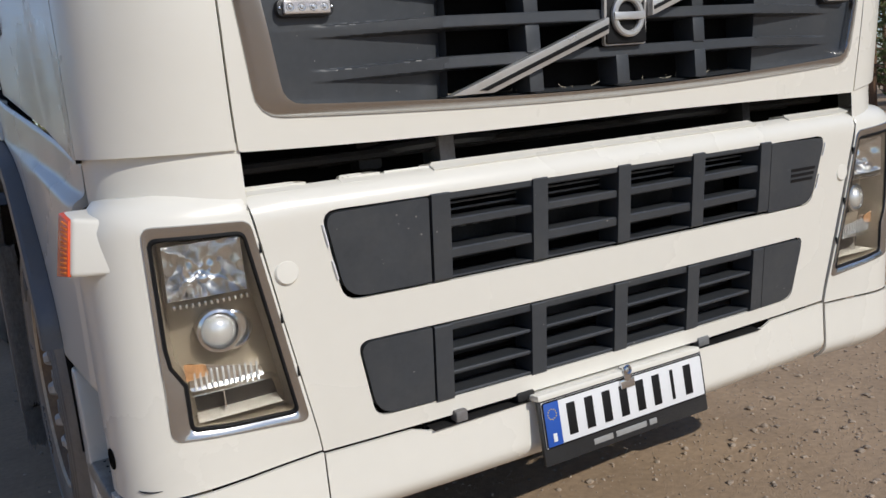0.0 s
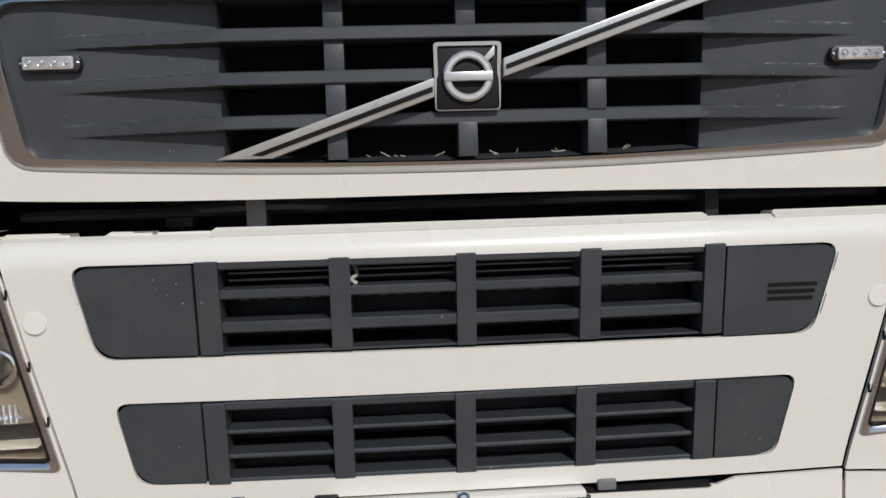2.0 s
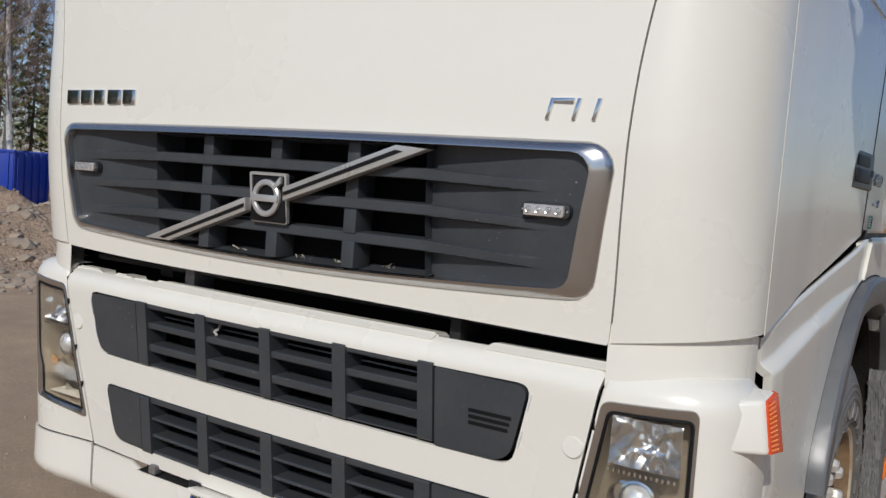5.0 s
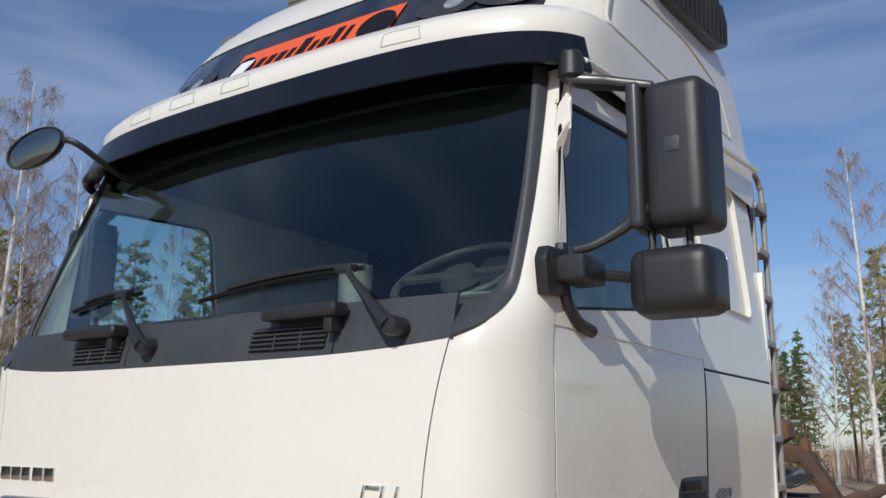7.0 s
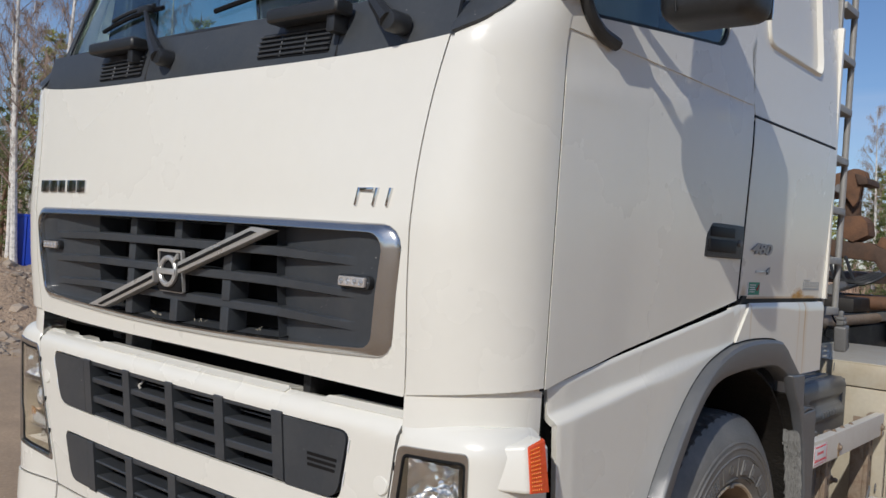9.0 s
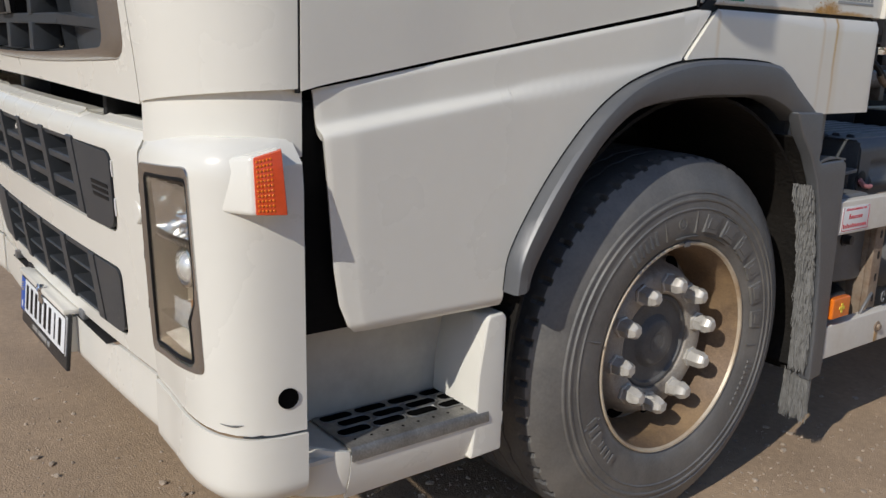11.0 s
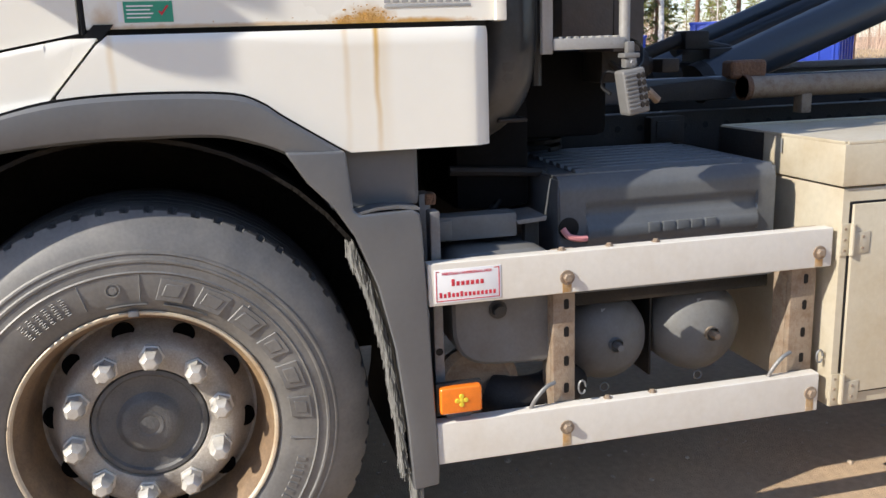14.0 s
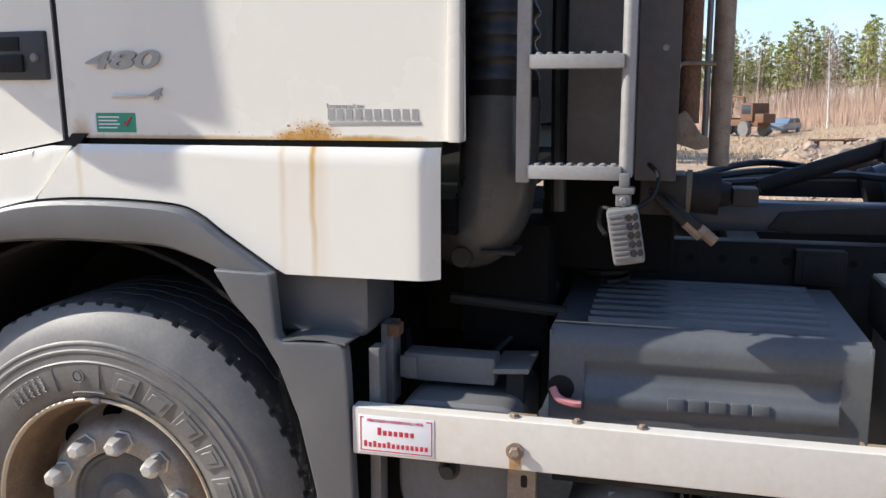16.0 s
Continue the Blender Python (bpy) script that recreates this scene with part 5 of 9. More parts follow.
for sx in (1, -1):
    door = group("cab_door", truck, "white cab door with window")
    # lower leaf
    bm = columns(steps(0.268, 1.388, 30), door_low, lambda u: 2.125, 26, on_flank)
    part("door_leaf", bm, PAINT, door, sx=sx, thick=-0.02)
    # around the window
    inner = rpoly([(0.345, 2.165), (0.395, 2.80), (1.09, 2.845), (1.188, 2.36), (1.150, 2.262)], [0.05, 0.04, 0.06, 0.05, 0.05], 4, 8)
    outer = rpoly([(0.266, 2.118), (0.430, 2.885), (1.20, 2.905), (1.392, 2.5), (1.388, 2.118)], [0.005, 0.02, 0.02, 0.02, 0.005], 4, 8)
    part("window_frame", ring(outer, inner, 5, on_side), PAINT, door, sx=sx, thick=-0.03)
    ws_in = [p.lerp(Vector((0.8, 2.5)), 0.035) for p in inner]
    part("window_rubber", thin(ring(inner, ws_in, 1, lambda u, v: on_side(u, v, -0.004)), 0.01), BLACK, door, sx=sx)
    g = part("side_window", thin(disc(ws_in, 5, lambda u, v: on_side(u, v, -0.010)), 0.005), GLASS, door, sx=sx)
    g.visible_shadow = False
    low = [on_side(y, z, 0.008) for y, z in ((0.312, 2.34), (0.314, 2.24), (0.330, 2.18), (0.385, 2.135), (0.465, 2.118))]
    part("mirror_sail", tube(smooth_path(low), 0.018, 8), BLACKP, door, sx=sx)
    # handle
    hm = Matrix.Translation((side_x(1.236, 1.65), 1.236, 0)) @ Matrix.Rotation(-0.058, 4, 'Z') @ Matrix.Translation((0, -1.236, 0))
    h = part("door_handle", moved(box(-0.012, 0.006, 1.10, 1.372, 1.602, 1.712, 0.005, 3), hm), BLACKP, door, "black recessed handle with lock", sx=sx)
    part("grip", moved(box(0.002, 0.012, 1.12, 1.31, 1.62, 1.66, 0.005), hm), BLACK, h, sx=sx)
    part("pull", moved(box(0.003, 0.0085, 1.13, 1.30, 1.668, 1.70, 0.003), hm), BLACK, h, sx=sx)
    part("lock", moved(lathe([(0, 0.010), (0.009, 0.010), (0.011, 0.006), (0.011, 0)], 'x', (0.003, 1.343, 1.652), 16), hm), STEEL, h, sx=sx)
    # seams
    part("door_seam", tube([on_side(1.397, z, -0.004) for z in steps(1.46, 2.07, 8)], 0.006, 6), BLACK, truck, sx=sx)
    part("door_seam", tube([on_side(0.264, z, -0.006) for z in steps(1.25, 2.10, 8)] + [on_side(0.265 + 0.16 * t, 2.1 + 0.78 * t, -0.006) for t in (0.3, 0.6, 1)], 0.006, 6), BLACK, truck, sx=sx)
    # sleeper flank
    bm = columns(steps(1.404, 2.315, 22), lambda u: 1.470, lambda u: 2.080 + (u - 1.4) * 0.008, 20, on_side)
    part("sleeper_flank", bm, EDGEPAINT, truck, "white sleeper cab side", sx=sx, thick=-0.02)
    rec_o = rpoly([(1.40, 2.090), (1.22, 2.905), (2.05, 3.02), (2.315, 2.98), (2.318, 2.098)], [0.005, 0.01, 0.01, 0.01, 0.005], 4, 8)
    rec_i = rpoly([(1.50, 2.345), (1.44, 2.80), (1.60, 2.95), (2.05, 2.93), (2.10, 2.345)], [0.05, 0.05, 0.06, 0.05, 0.05], 4, 8)
    part("upper_flank", ring(rec_o, rec_i, 6, on_side), PAINT, truck, sx=sx, thick=-0.02)
    rim_i = [p.lerp(sum(rec_i, Vector((0, 0))) / len(rec_i), 0.06) for p in rec_i]
    bz = bmesh.new()
    rows = []
    for t, d in ((0, 0.0), (0.15, 0.008), (0.5, 0.010), (0.9, -0.006), (1, -0.010)):
        rows.append([bz.verts.new(on_side(*a.lerp(b, t), d)) for a, b in zip(rec_i, rim_i)])
    for a, b in zip(rows, rows[1:]):
        for k in range(len(a)):
            bz.faces.new((a[k], a[(k + 1) % len(a)], b[(k + 1) % len(a)], b[k]))
    part("panel_rim", bz, PAINT, truck, sx=sx, angle=60)
    part("inset_panel", disc(rim_i, 4, lambda u, v: on_side(u, v, -0.010)), PAINT, truck, sx=sx)
    part("flank_seam", tube([on_side(y, 2.085 + (y - 1.4) * 0.008, -0.003) for y in steps(1.40, 2.31, 10)], 0.005, 6), BLACK, truck, sx=sx)
    part("cab_rear_edge", sheet(4, 30, lambda a, b: Vector((side_x(2.32, 1.47 + 1.6 * b) - 0.04 * a * a, 2.315 + 0.03 * a, 1.47 + 1.6 * b))), PAINT, truck, sx=sx, thick=0.01)
    part("rear_flange", box(1.155, 1.200, 2.318, 2.345, 1.468, 2.6, 0.004), PAINT, truck, sx=sx)

# rear wall and floor painted near-black to stand for the unlit space
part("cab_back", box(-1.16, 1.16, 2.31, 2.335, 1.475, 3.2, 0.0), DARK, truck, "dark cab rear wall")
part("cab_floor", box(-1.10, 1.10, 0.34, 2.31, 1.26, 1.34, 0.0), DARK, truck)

# ---- roof ----
LOWER = set(truck.children)
RZ = (2.90, 2.96, 3.00, 3.07, 3.12, 3.155, 3.19, 3.43, 3.543, 3.633, 3.723, 3.808, 3.858)
RY = (0.30, 0.262, 0.245, 0.245, 0.285, 0.42, 0.46, 0.60, 0.67, 0.735, 0.82, 0.96, 1.18)
RW = (1.13, 1.14, 1.14, 1.14, 1.135, 1.12, 1.115, 1.09, 1.075, 1.055, 1.025, 0.97, 0.86)


def roof_pt(a, z, d=0.0):
    """a runs 0..1 from the middle of the front round to the rear of the flank."""
    y0, w = lerp_table(z, RZ, RY) - d, lerp_table(z, RZ, RW) + d
    depth, n = 0.46, 3.2
    if a < 0.72:
        ang = a / 0.72 * math.pi / 2
        cx, cy = math.sin(ang) ** (2 / n), math.cos(ang) ** (2 / n)
        return Vector((w * cx, y0 + depth * (1 - cy), z))
    t = (a - 0.72) / 0.28
    y1 = 2.33 - 0.35 * max(0, z - 3.35)
    return Vector((w, y0 + depth + (y1 - y0 - depth) * t, z))


def roof_front(x, z, d=0.0):
    w = lerp_table(z, RZ, RW)
    y0 = lerp_table(z, RZ, RY)
    c = (max(0, 1 - (min(abs(x), w * 0.9999) / w) ** 3.2)) ** (1 / 3.2)
    return Vector((x, y0 + 0.46 * (1 - c) - d, z))


zs = [2.90, 2.93, 2.96, 3.0, 3.035, 3.07, 3.095, 3.12, 3.14, 3.155, 3.17, 3.19, 3.25, 3.31, 3.37, 3.43, 3.49, 3.543, 3.588, 3.633, 3.678, 3.723, 3.768, 3.808, 3.838, 3.858]
bm = bmesh.new()
rows = []
for z in zs:
    half = [roof_pt(a, z) for a in steps(0, 1, 30)]
    rows.append([bm.verts.new((-p.x, p.y, p.z)) for p in half[:0:-1]] + [bm.verts.new(p) for p in half])
for a, b in zip(rows, rows[1:]):
    for i in range(len(a) - 1):
        bm.faces.new((a[i], a[i + 1], b[i + 1], b[i]))
    bm.faces.new((a[-1], a[0], b[0], b[-1]))
bm.faces.new(rows[-1])
bmesh.ops.recalc_face_normals(bm, faces=bm.faces)
roof = part("roof", bm, PAINT, truck, "high white cab roof", angle=40)
part("roof_lining", box(-1.05, 1.05, 0.42, 2.3, 2.93, 2.97, 0.0), INNER, truck)

# dark band with sign and spot lamps
bo = [Vector(p) for p in rpoly([(-0.955, 3.200), (-0.925, 3.490), (0.925, 3.490), (0.955, 3.200)], [0.03, 0.05, 0.05, 0.03], 4, 20)]
band = part("roof_band", thin(ring(bo, [Vector((p.x * 0.98, 3.345 + (p.y - 3.345) * 0.93)) for p in bo], 2, lambda u, v: roof_front(u, v, 0.006)), 0.004), BLACKP, truck, "dark glossy roof band with lamps and orange sign")
def patch(x0, x1, z0, z1, d, nx=24, nz=6, sh=0.0):
    return sheet(nx, nz, lambda a, b: roof_front(x0 + (x1 - x0) * a + sh * (b - 0.5), z0 + (z1 - z0) * b, d))
part("band_panel", patch(-0.935, 0.935, 3.20, 3.485, 0.004, 40, 8), BANDGL, band)
sign = part("sign_panel", thin(patch(-0.385, 0.415, 3.200, 3.370, 0.010, 24, 4, 0.03), 0.002), SIGNRED, truck, "orange sign with dark disc and plain bars")
part("sign_disc", thin(disc([Vector((0.335 + 0.082 * math.cos(t), 3.285 + 0.072 * math.sin(t))) for t in steps(0, 2 * math.pi * 35 / 36, 35)], 3, lambda u, v: roof_front(u, v, 0.0125)), 0.001), BLACK, sign)
part("sign_disc", thin(disc([Vector((-0.325 + 0.066 * math.cos(t), 3.278 + 0.062 * math.sin(t))) for t in steps(0, 2 * math.pi * 35 / 36, 35)], 3, lambda u, v: roof_front(u, v, 0.0125)), 0.001), BLACK, sign)
part("sign_mark", thin(patch(-0.365, -0.285, 3.245, 3.315, 0.0145, 4, 3, 0.03), 0.001), WHITE, sign)
for k, (x, w, h) in enumerate(((-0.225, 0.018, 0.05), (-0.170, 0.018, 0.05), (-0.115, 0.018, 0.05), (-0.065, 0.013, 0.05), (-0.005, 0.022, 0.085), (0.048, 0.013, 0.05), (0.098, 0.018, 0.05), (0.152, 0.018, 0.085), (0.205, 0.012, 0.075))):
    part("bar", thin(patch(x - w, x + w, 3.255, 3.255 + h, 0.0125, 2, 2, 0.015), 0.001), BLACK, sign)
for sx in (1, -1):
    for x in (0.615, 0.83):
        p = roof_front(x, 3.285, 0.0)
        n = (roof_front(x - 0.02, 3.285) - roof_front(x + 0.02, 3.285)).cross(Vector((0, 0.14, 0.21))).normalized()
        if n.y > 0:
            n = -n
        m = Matrix.Translation(p + n * 0.006) @ n.to_track_quat('Z', 'Y').to_matrix().to_4x4() @ Matrix.Diagonal((1.25, 0.78, 1, 1))
        ml = Matrix.Translation(p + n * 0.0075 + Vector((0.022, 0.012, 0.006))) @ n.to_track_quat('Z', 'Y').to_matrix().to_4x4() @ Matrix.Diagonal((0.95, 0.95, 1, 1))
        part("spot_lamp", moved(lathe([(0.066, 0.0), (0.064, 0.003), (0.060, 0.0035), (0.052, 0.0025), (0.034, 0.004), (0.016, 0.0045), (0, 0.0045)], 'z', (0, 0, 0), 32), ml), SPOT, band, sx=sx)
        part("lamp_tunnel", moved(lathe([(0.094, 0.0), (0.06, 0.0008), (0, 0.0008)], 'z', (0, 0, 0), 32), m), TUNNEL, band, sx=sx)
# pressed squares in the ledge
for x in (-0.62, -0.36, -0.08, 0.62):
    o = rpoly([(x - 0.07, 3.035), (x - 0.06, 3.085), (x + 0.06, 3.085), (x + 0.07, 3.035)], 0.004, 2, 4)
    part("ledge_mark", tube([roof_front(p.x, p.y, 0.0008) for p in o + o[:1]], 0.0011, 5), GREYTXT, truck)
# side line above the door
for sx in (1, -1):
    part("roof_gutter", tube([Vector((side_x(y, 2.92) + 0.012, y, 2.905 + (y - 0.42) * 0.085)) for y in steps(0.45, 2.3, 14)], 0.012, 8), PAINT, truck, sx=sx)
    po = rpoly([(0.66, 3.13), (0.80, 3.40), (1.60, 3.47), (2.02, 3.40), (2.10, 3.16)], [0.06, 0.10, 0.10, 0.08, 0.06], 5, 8)
    def on_roof(y, z, d):
        return Vector((lerp_table(z, RZ, RW) + d, y, z))
    pi_ = [p.lerp(Vector((1.4, 3.3)), 0.035) for p in po]
    bz = bmesh.new()
    rows = []
    for t, d in ((0, 0.0), (0.2, 0.006), (0.6, 0.006), (1, 0.001)):
        rows.append([bz.verts.new(on_roof(*a.lerp(b, t), d)) for a, b in zip(po, pi_)])
    for a, b in zip(rows, rows[1:]):
        for k in range(len(a)):
            bz.faces.new((a[k], a[(k + 1) % len(a)], b[(k + 1) % len(a)], b[k]))
    part("roof_panel_rim", bz, PAINT, truck, sx=sx, angle=60)

ROOFLAMP = mat("lamp_housing", (0.17, 0.15, 0.125), 0.5, var=0.2, scale=12)
# roof marker lamps, aerial, air intake
for x in (-0.44, -0.165, 0.125, 0.83, -0.93):
    k = 0.055 if abs(x) < 0.5 else 0.045
    zt = 3.812 if abs(x) < 0.5 else 3.735
    yy = 0.95 if abs(x) < 0.5 else 1.0
    rl = part("roof_lamp", prism([(yy - 0.04, zt - 0.03), (yy - 0.045, zt + k), (yy + 0.02, zt + k + 0.01), (yy + 0.10, zt + 0.02), (yy + 0.11, zt - 0.03)], 'x', x - k, x + k, 0.008), ROOFLAMP, truck, "small square roof marker lamp")
    part("lamp_face", box(x - k + 0.01, x + k - 0.01, yy - 0.050, yy - 0.040, zt - 0.01, zt + k - 0.012, 0.003), STEEL, rl)
part("aerial", tube([(-0.52, 1.0, 3.74), (-0.50, 1.02, 3.95)], 0.003, 6), DSTEEL, truck, "thin roof aerial")
part("aerial", tube([(0.80, 1.0, 3.70), (0.80, 1.03, 3.93)], 0.004, 6), DSTEEL, truck, "thin roof aerial")
intake = group("air_intake", truck, "black ribbed air intake on the roof side")
ipoly = [(1.15, 3.555), (1.24, 3.63), (1.33, 3.68), (1.60, 3.80), (1.94, 3.87), (2.12, 3.85), (2.18, 3.76), (2.18, 3.66), (2.02, 3.60), (1.42, 3.535), (1.20, 3.53)]
part("intake_body", prism(ipoly, 'x', 0.90, 1.115, 0.03, 3), BLACKP, intake)
for k in range(13):
    t = k / 12
    y = 1.36 + 0.74 * t
    zt = lerp_table(y, [1.33, 1.6, 1.94, 2.12], [3.665, 3.785, 3.855, 3.83])
    zb = lerp_table(y, [1.3, 1.42, 2.02, 2.18], [3.545, 3.555, 3.62, 3.68])
    part("rib", tube([(1.112, y + 0.02, zb), (1.122, y, (zt + zb) / 2), (1.112, y - 0.02, zt)], 0.011, 6), BLACKP, intake)

# sun visor over the windscreen
def visor_pt(a, b):
    """a from -1 to 1 round the front, b from the lower edge up to the roof."""
    p = roof_pt(abs(a) * 0.60, 3.03, 0.052 - 0.040 * b)
    z = 2.882 + 0.125 * b + 0.012 * (1 - b) * math.cos(a * 9) * 0.3 - 0.010 * abs(a) ** 4 * (1 - b)
    return Vector((math.copysign(p.x, a), p.y, z))
part("sun_visor", sheet(64, 8, lambda u, v: visor_pt(2 * u - 1, v)), SMOKE, truck, "dark smoked sun visor", thick=-0.008)
# black band added to hide the roof edge and paint the dark under the visor
def under_visor_pt(a, b):
    p = roof_pt(abs(a) * 0.58, 2.94, 0.006 - 0.10 * max(0.0, 0.4 - b))
    return Vector((math.copysign(p.x, a), p.y, 2.872 + 0.10 * b))
part("screen_header", sheet(56, 6, lambda u, v: under_visor_pt(2 * u - 1, v)), HOLE, truck, "black band added for the dark under the visor", thick=-0.004)
for x in (-0.75, 0.0, 0.75):
    part("visor_stay", tube([(x, 0.26, 2.93), (x, 0.36, 2.94)], 0.01, 6), BLACKP, truck)

raise_cab()
# ---- mirrors ----
def soft_box(x0, x1, y0, y1, z0, z1, w, taper=0.0):
    bm = box(x0, x1, y0, y1, z0, z1, 0)
    for v in bm.verts:
        if v.co.y < (y0 + y1) / 2:
            v.co.x += taper * (1 if v.co.x < (x0 + x1) / 2 else -1)
            v.co.z += taper * 0.6 * (1 if v.co.z < (z0 + z1) / 2 else -1)
    return bevelled(bm, w, 5)


for sx in (1, -1):
    mir = group("wing_mirror", truck, "large black wing mirror with lower wide-angle mirror")
    part("upper_housing", soft_box(1.298, 1.494, 0.40, 0.565, 2.375, 2.806, 0.045, 0.016), BLACKP, mir, sx=sx)
    part("inner_edge", soft_box(1.262, 1.310, 0.398, 0.53, 2.385, 2.812, 0.020, 0.004), SATBLK, mir, "smooth black inner edge", sx=sx)
    part("housing_mark", box(1.375, 1.415, 0.3975, 0.4015, 2.585, 2.625, 0.001), PLASTIC, mir, sx=sx)
    part("mirror_face", box(1.312, 1.480, 0.562, 0.568, 2.40, 2.785, 0.002), CHROME, mir, sx=sx)
    part("lower_housing", soft_box(1.240, 1.490, 0.40, 0.555, 2.150, 2.340, 0.05, 0.014), BLACKP, mir, sx=sx)
    part("lower_face", box(1.255, 1.48, 0.552, 0.558, 2.17, 2.33, 0.002), CHROME, mir, sx=sx)
    part("housing_seam", tube([(1.307, 0.402, 2.172), (1.300, 0.397, 2.25), (1.302, 0.402, 2.33)], 0.003, 5), BLACK, mir, sx=sx)
    for x in (1.30, 1.405):
        part("strut", tube([(x, 0.48, 2.33), (x, 0.48, 2.40)], 0.011, 8), BLACKP, mir, sx=sx)
    arm = []
    for k_, (x, y, z, h) in enumerate(((1.110, 0.390, 2.852, 0.020), (1.15, 0.412, 2.842, 0.017), (1.22, 0.425, 2.826, 0.015), (1.29, 0.44, 2.806, 0.014), (1.34, 0.455, 2.795, 0.012))):
        arm.append([Vector((x, y + dy, z + dz)) for dy, dz in ((-0.03, -h), (-0.034, 0.0), (-0.03, h), (0.03, h), (0.03, -h))])
    bm = bmesh.new()
    rows = [[bm.verts.new(p) for p in r] for r in arm]
    for a, b in zip(rows, rows[1:]):
        for k_ in range(5):
            bm.faces.new((a[k_], a[(k_ + 1) % 5], b[(k_ + 1) % 5], b[k_]))
    bm.faces.new(rows[0])
    bm.faces.new(rows[-1])
    bmesh.ops.recalc_face_normals(bm, faces=bm.faces)
    part("top_arm", bevelled(bm, 0.006, 2), SATBLK, mir, sx=sx)
    part("arm_socket", lathe([(0, 0.048), (0.028, 0.046), (0.034, 0.038), (0.034, 0.006), (0.037, 0.004), (0.037, -0.03), (0.03, -0.038), (0, -0.038)], 'z', (1.115, 0.385, 2.885), 24), BLACKP, mir, sx=sx)
    part("low_arm", tube(smooth_path([(1.30, 0.45, 2.455), (1.272, 0.435, 2.425), (1.235, 0.42, 2.392), (1.17, 0.39, 2.352), (1.12, 0.36, 2.335)]), 0, 10, [0.022] * 8 + [0.020, 0.018, 0.017, 0.016, 0.016, 0.015, 0.015, 0.014, 0.014, 0.013, 0.013, 0.013, 0.013, 0.013, 0.013, 0.013, 0.013]), SATBLK, mir, sx=sx)
    part("hinge_plate", prism([(0.195, 2.29), (0.215, 2.325), (0.315, 2.33), (0.325, 2.205), (0.21, 2.195)], 'x', 1.085, 1.122, 0.008), BLACKP, mir, sx=sx)
    part("hinge_block", box(1.115, 1.20, 0.255, 0.40, 2.235, 2.305, 0.014, 3), BLACKP, mir, sx=sx)
    part("hinge_arm", tube([(1.16, 0.37, 2.270), (1.27, 0.46, 2.262)], 0.016, 8), BLACKP, mir, sx=sx)
    mir.location = (0.062 * sx, 0.0 if sx > 0 else 0.16, -0.008)
# kerb mirror on the far side
km = group("kerb_mirror", truck, "black kerb mirror on curved arm")
HM = Matrix.Translation((-0.985, 0.05, 2.935)) @ Matrix.Rotation(radians(-20), 4, 'Y') @ Matrix.Rotation(radians(14), 4, 'Z') @ Matrix.Rotation(radians(12), 4, 'X')
shell = [(0.0, 0.062), (0.045, 0.058), (0.085, 0.045), (0.118, 0.024), (0.134, 0.0), (0.138, -0.014), (0.134, -0.020), (0.126, -0.018), (0.122, -0.010)]
part("mirror_shell", moved(lathe(shell, 'y', (0, 0, 0), 40), HM @ Matrix.Diagonal((1.02, 1, 0.52, 1))), BLACKP, km)
part("mirror_glass", moved(lathe([(0.124, -0.0135), (0.07, -0.017), (0, -0.0185)], 'y', (0, 0, 0), 40), HM @ Matrix.Diagonal((1.02, 1, 0.52, 1))), MIRRORG, km, "dark curved mirror glass")
part("mirror_arm", tube(smooth_path([(-0.90, 0.08, 2.955), (-0.84, 0.09, 2.955), (-0.80, 0.13, 2.93), (-0.79, 0.24, 2.88), (-0.80, 0.34, 2.86)]), 0.013, 8), BLACKP, km)

# ---- inside the cab ----
dash = group("dashboard", truck, "grey dashboard seen through the windscreen")
part("dash_top", sheet(24, 6, lambda a, b: Vector((-1.02 + 2.04 * a, 0.14 + 0.10 * (abs(2 * a - 1)) ** 2.3 + 0.36 * b, 2.165 + 0.05 * b + 0.018 * math.sin(8 * a) * b))), DASH, dash, thick=0.01)
part("dash_face", box(-1.0, 1.0, 0.50, 0.56, 1.6, 2.215, 0.02), DASH, dash)
part("dash_hood", bevelled(box(0.34, 0.96, 0.38, 0.62, 2.18, 2.25, 0), 0.03, 3), DASH, dash)
for x0, x1 in ((0.50, 0.66), (-0.02, 0.12)):
    part("dash_vent", box(x0, x1, 0.22, 0.30, 2.188, 2.205, 0.003), BLACK, dash)
wheel_m = Matrix.Translation((0.64, 0.62, 2.36)) @ Matrix.Rotation(radians(35), 4, 'X')
part("steering_wheel", moved(lathe([(0.225 + 0.014 * math.cos(a), 0.014 * math.sin(a)) for a in steps(0, 2 * math.pi, 10)], 'z', (0, 0, 0), 36), wheel_m), BLACKP, dash)
part("steering_hub", moved(merge(lathe([(0, 0.02), (0.06, 0.015), (0.07, -0.03), (0.0, -0.03)], 'z', (0, 0, 0), 20), box(-0.22, 0.22, -0.02, 0.02, -0.012, 0.008, 0.004)), wheel_m), BLACKP, dash)
part("paper_roll", tube([(0.40, 0.38, 2.20), (0.40, 0.38, 2.37)], 0.055, 20), INNER, dash)
part("dash_box", bevelled(box(0.12, 0.40, 0.25, 0.42, 2.19, 2.23, 0), 0.015, 3), DASH, dash)
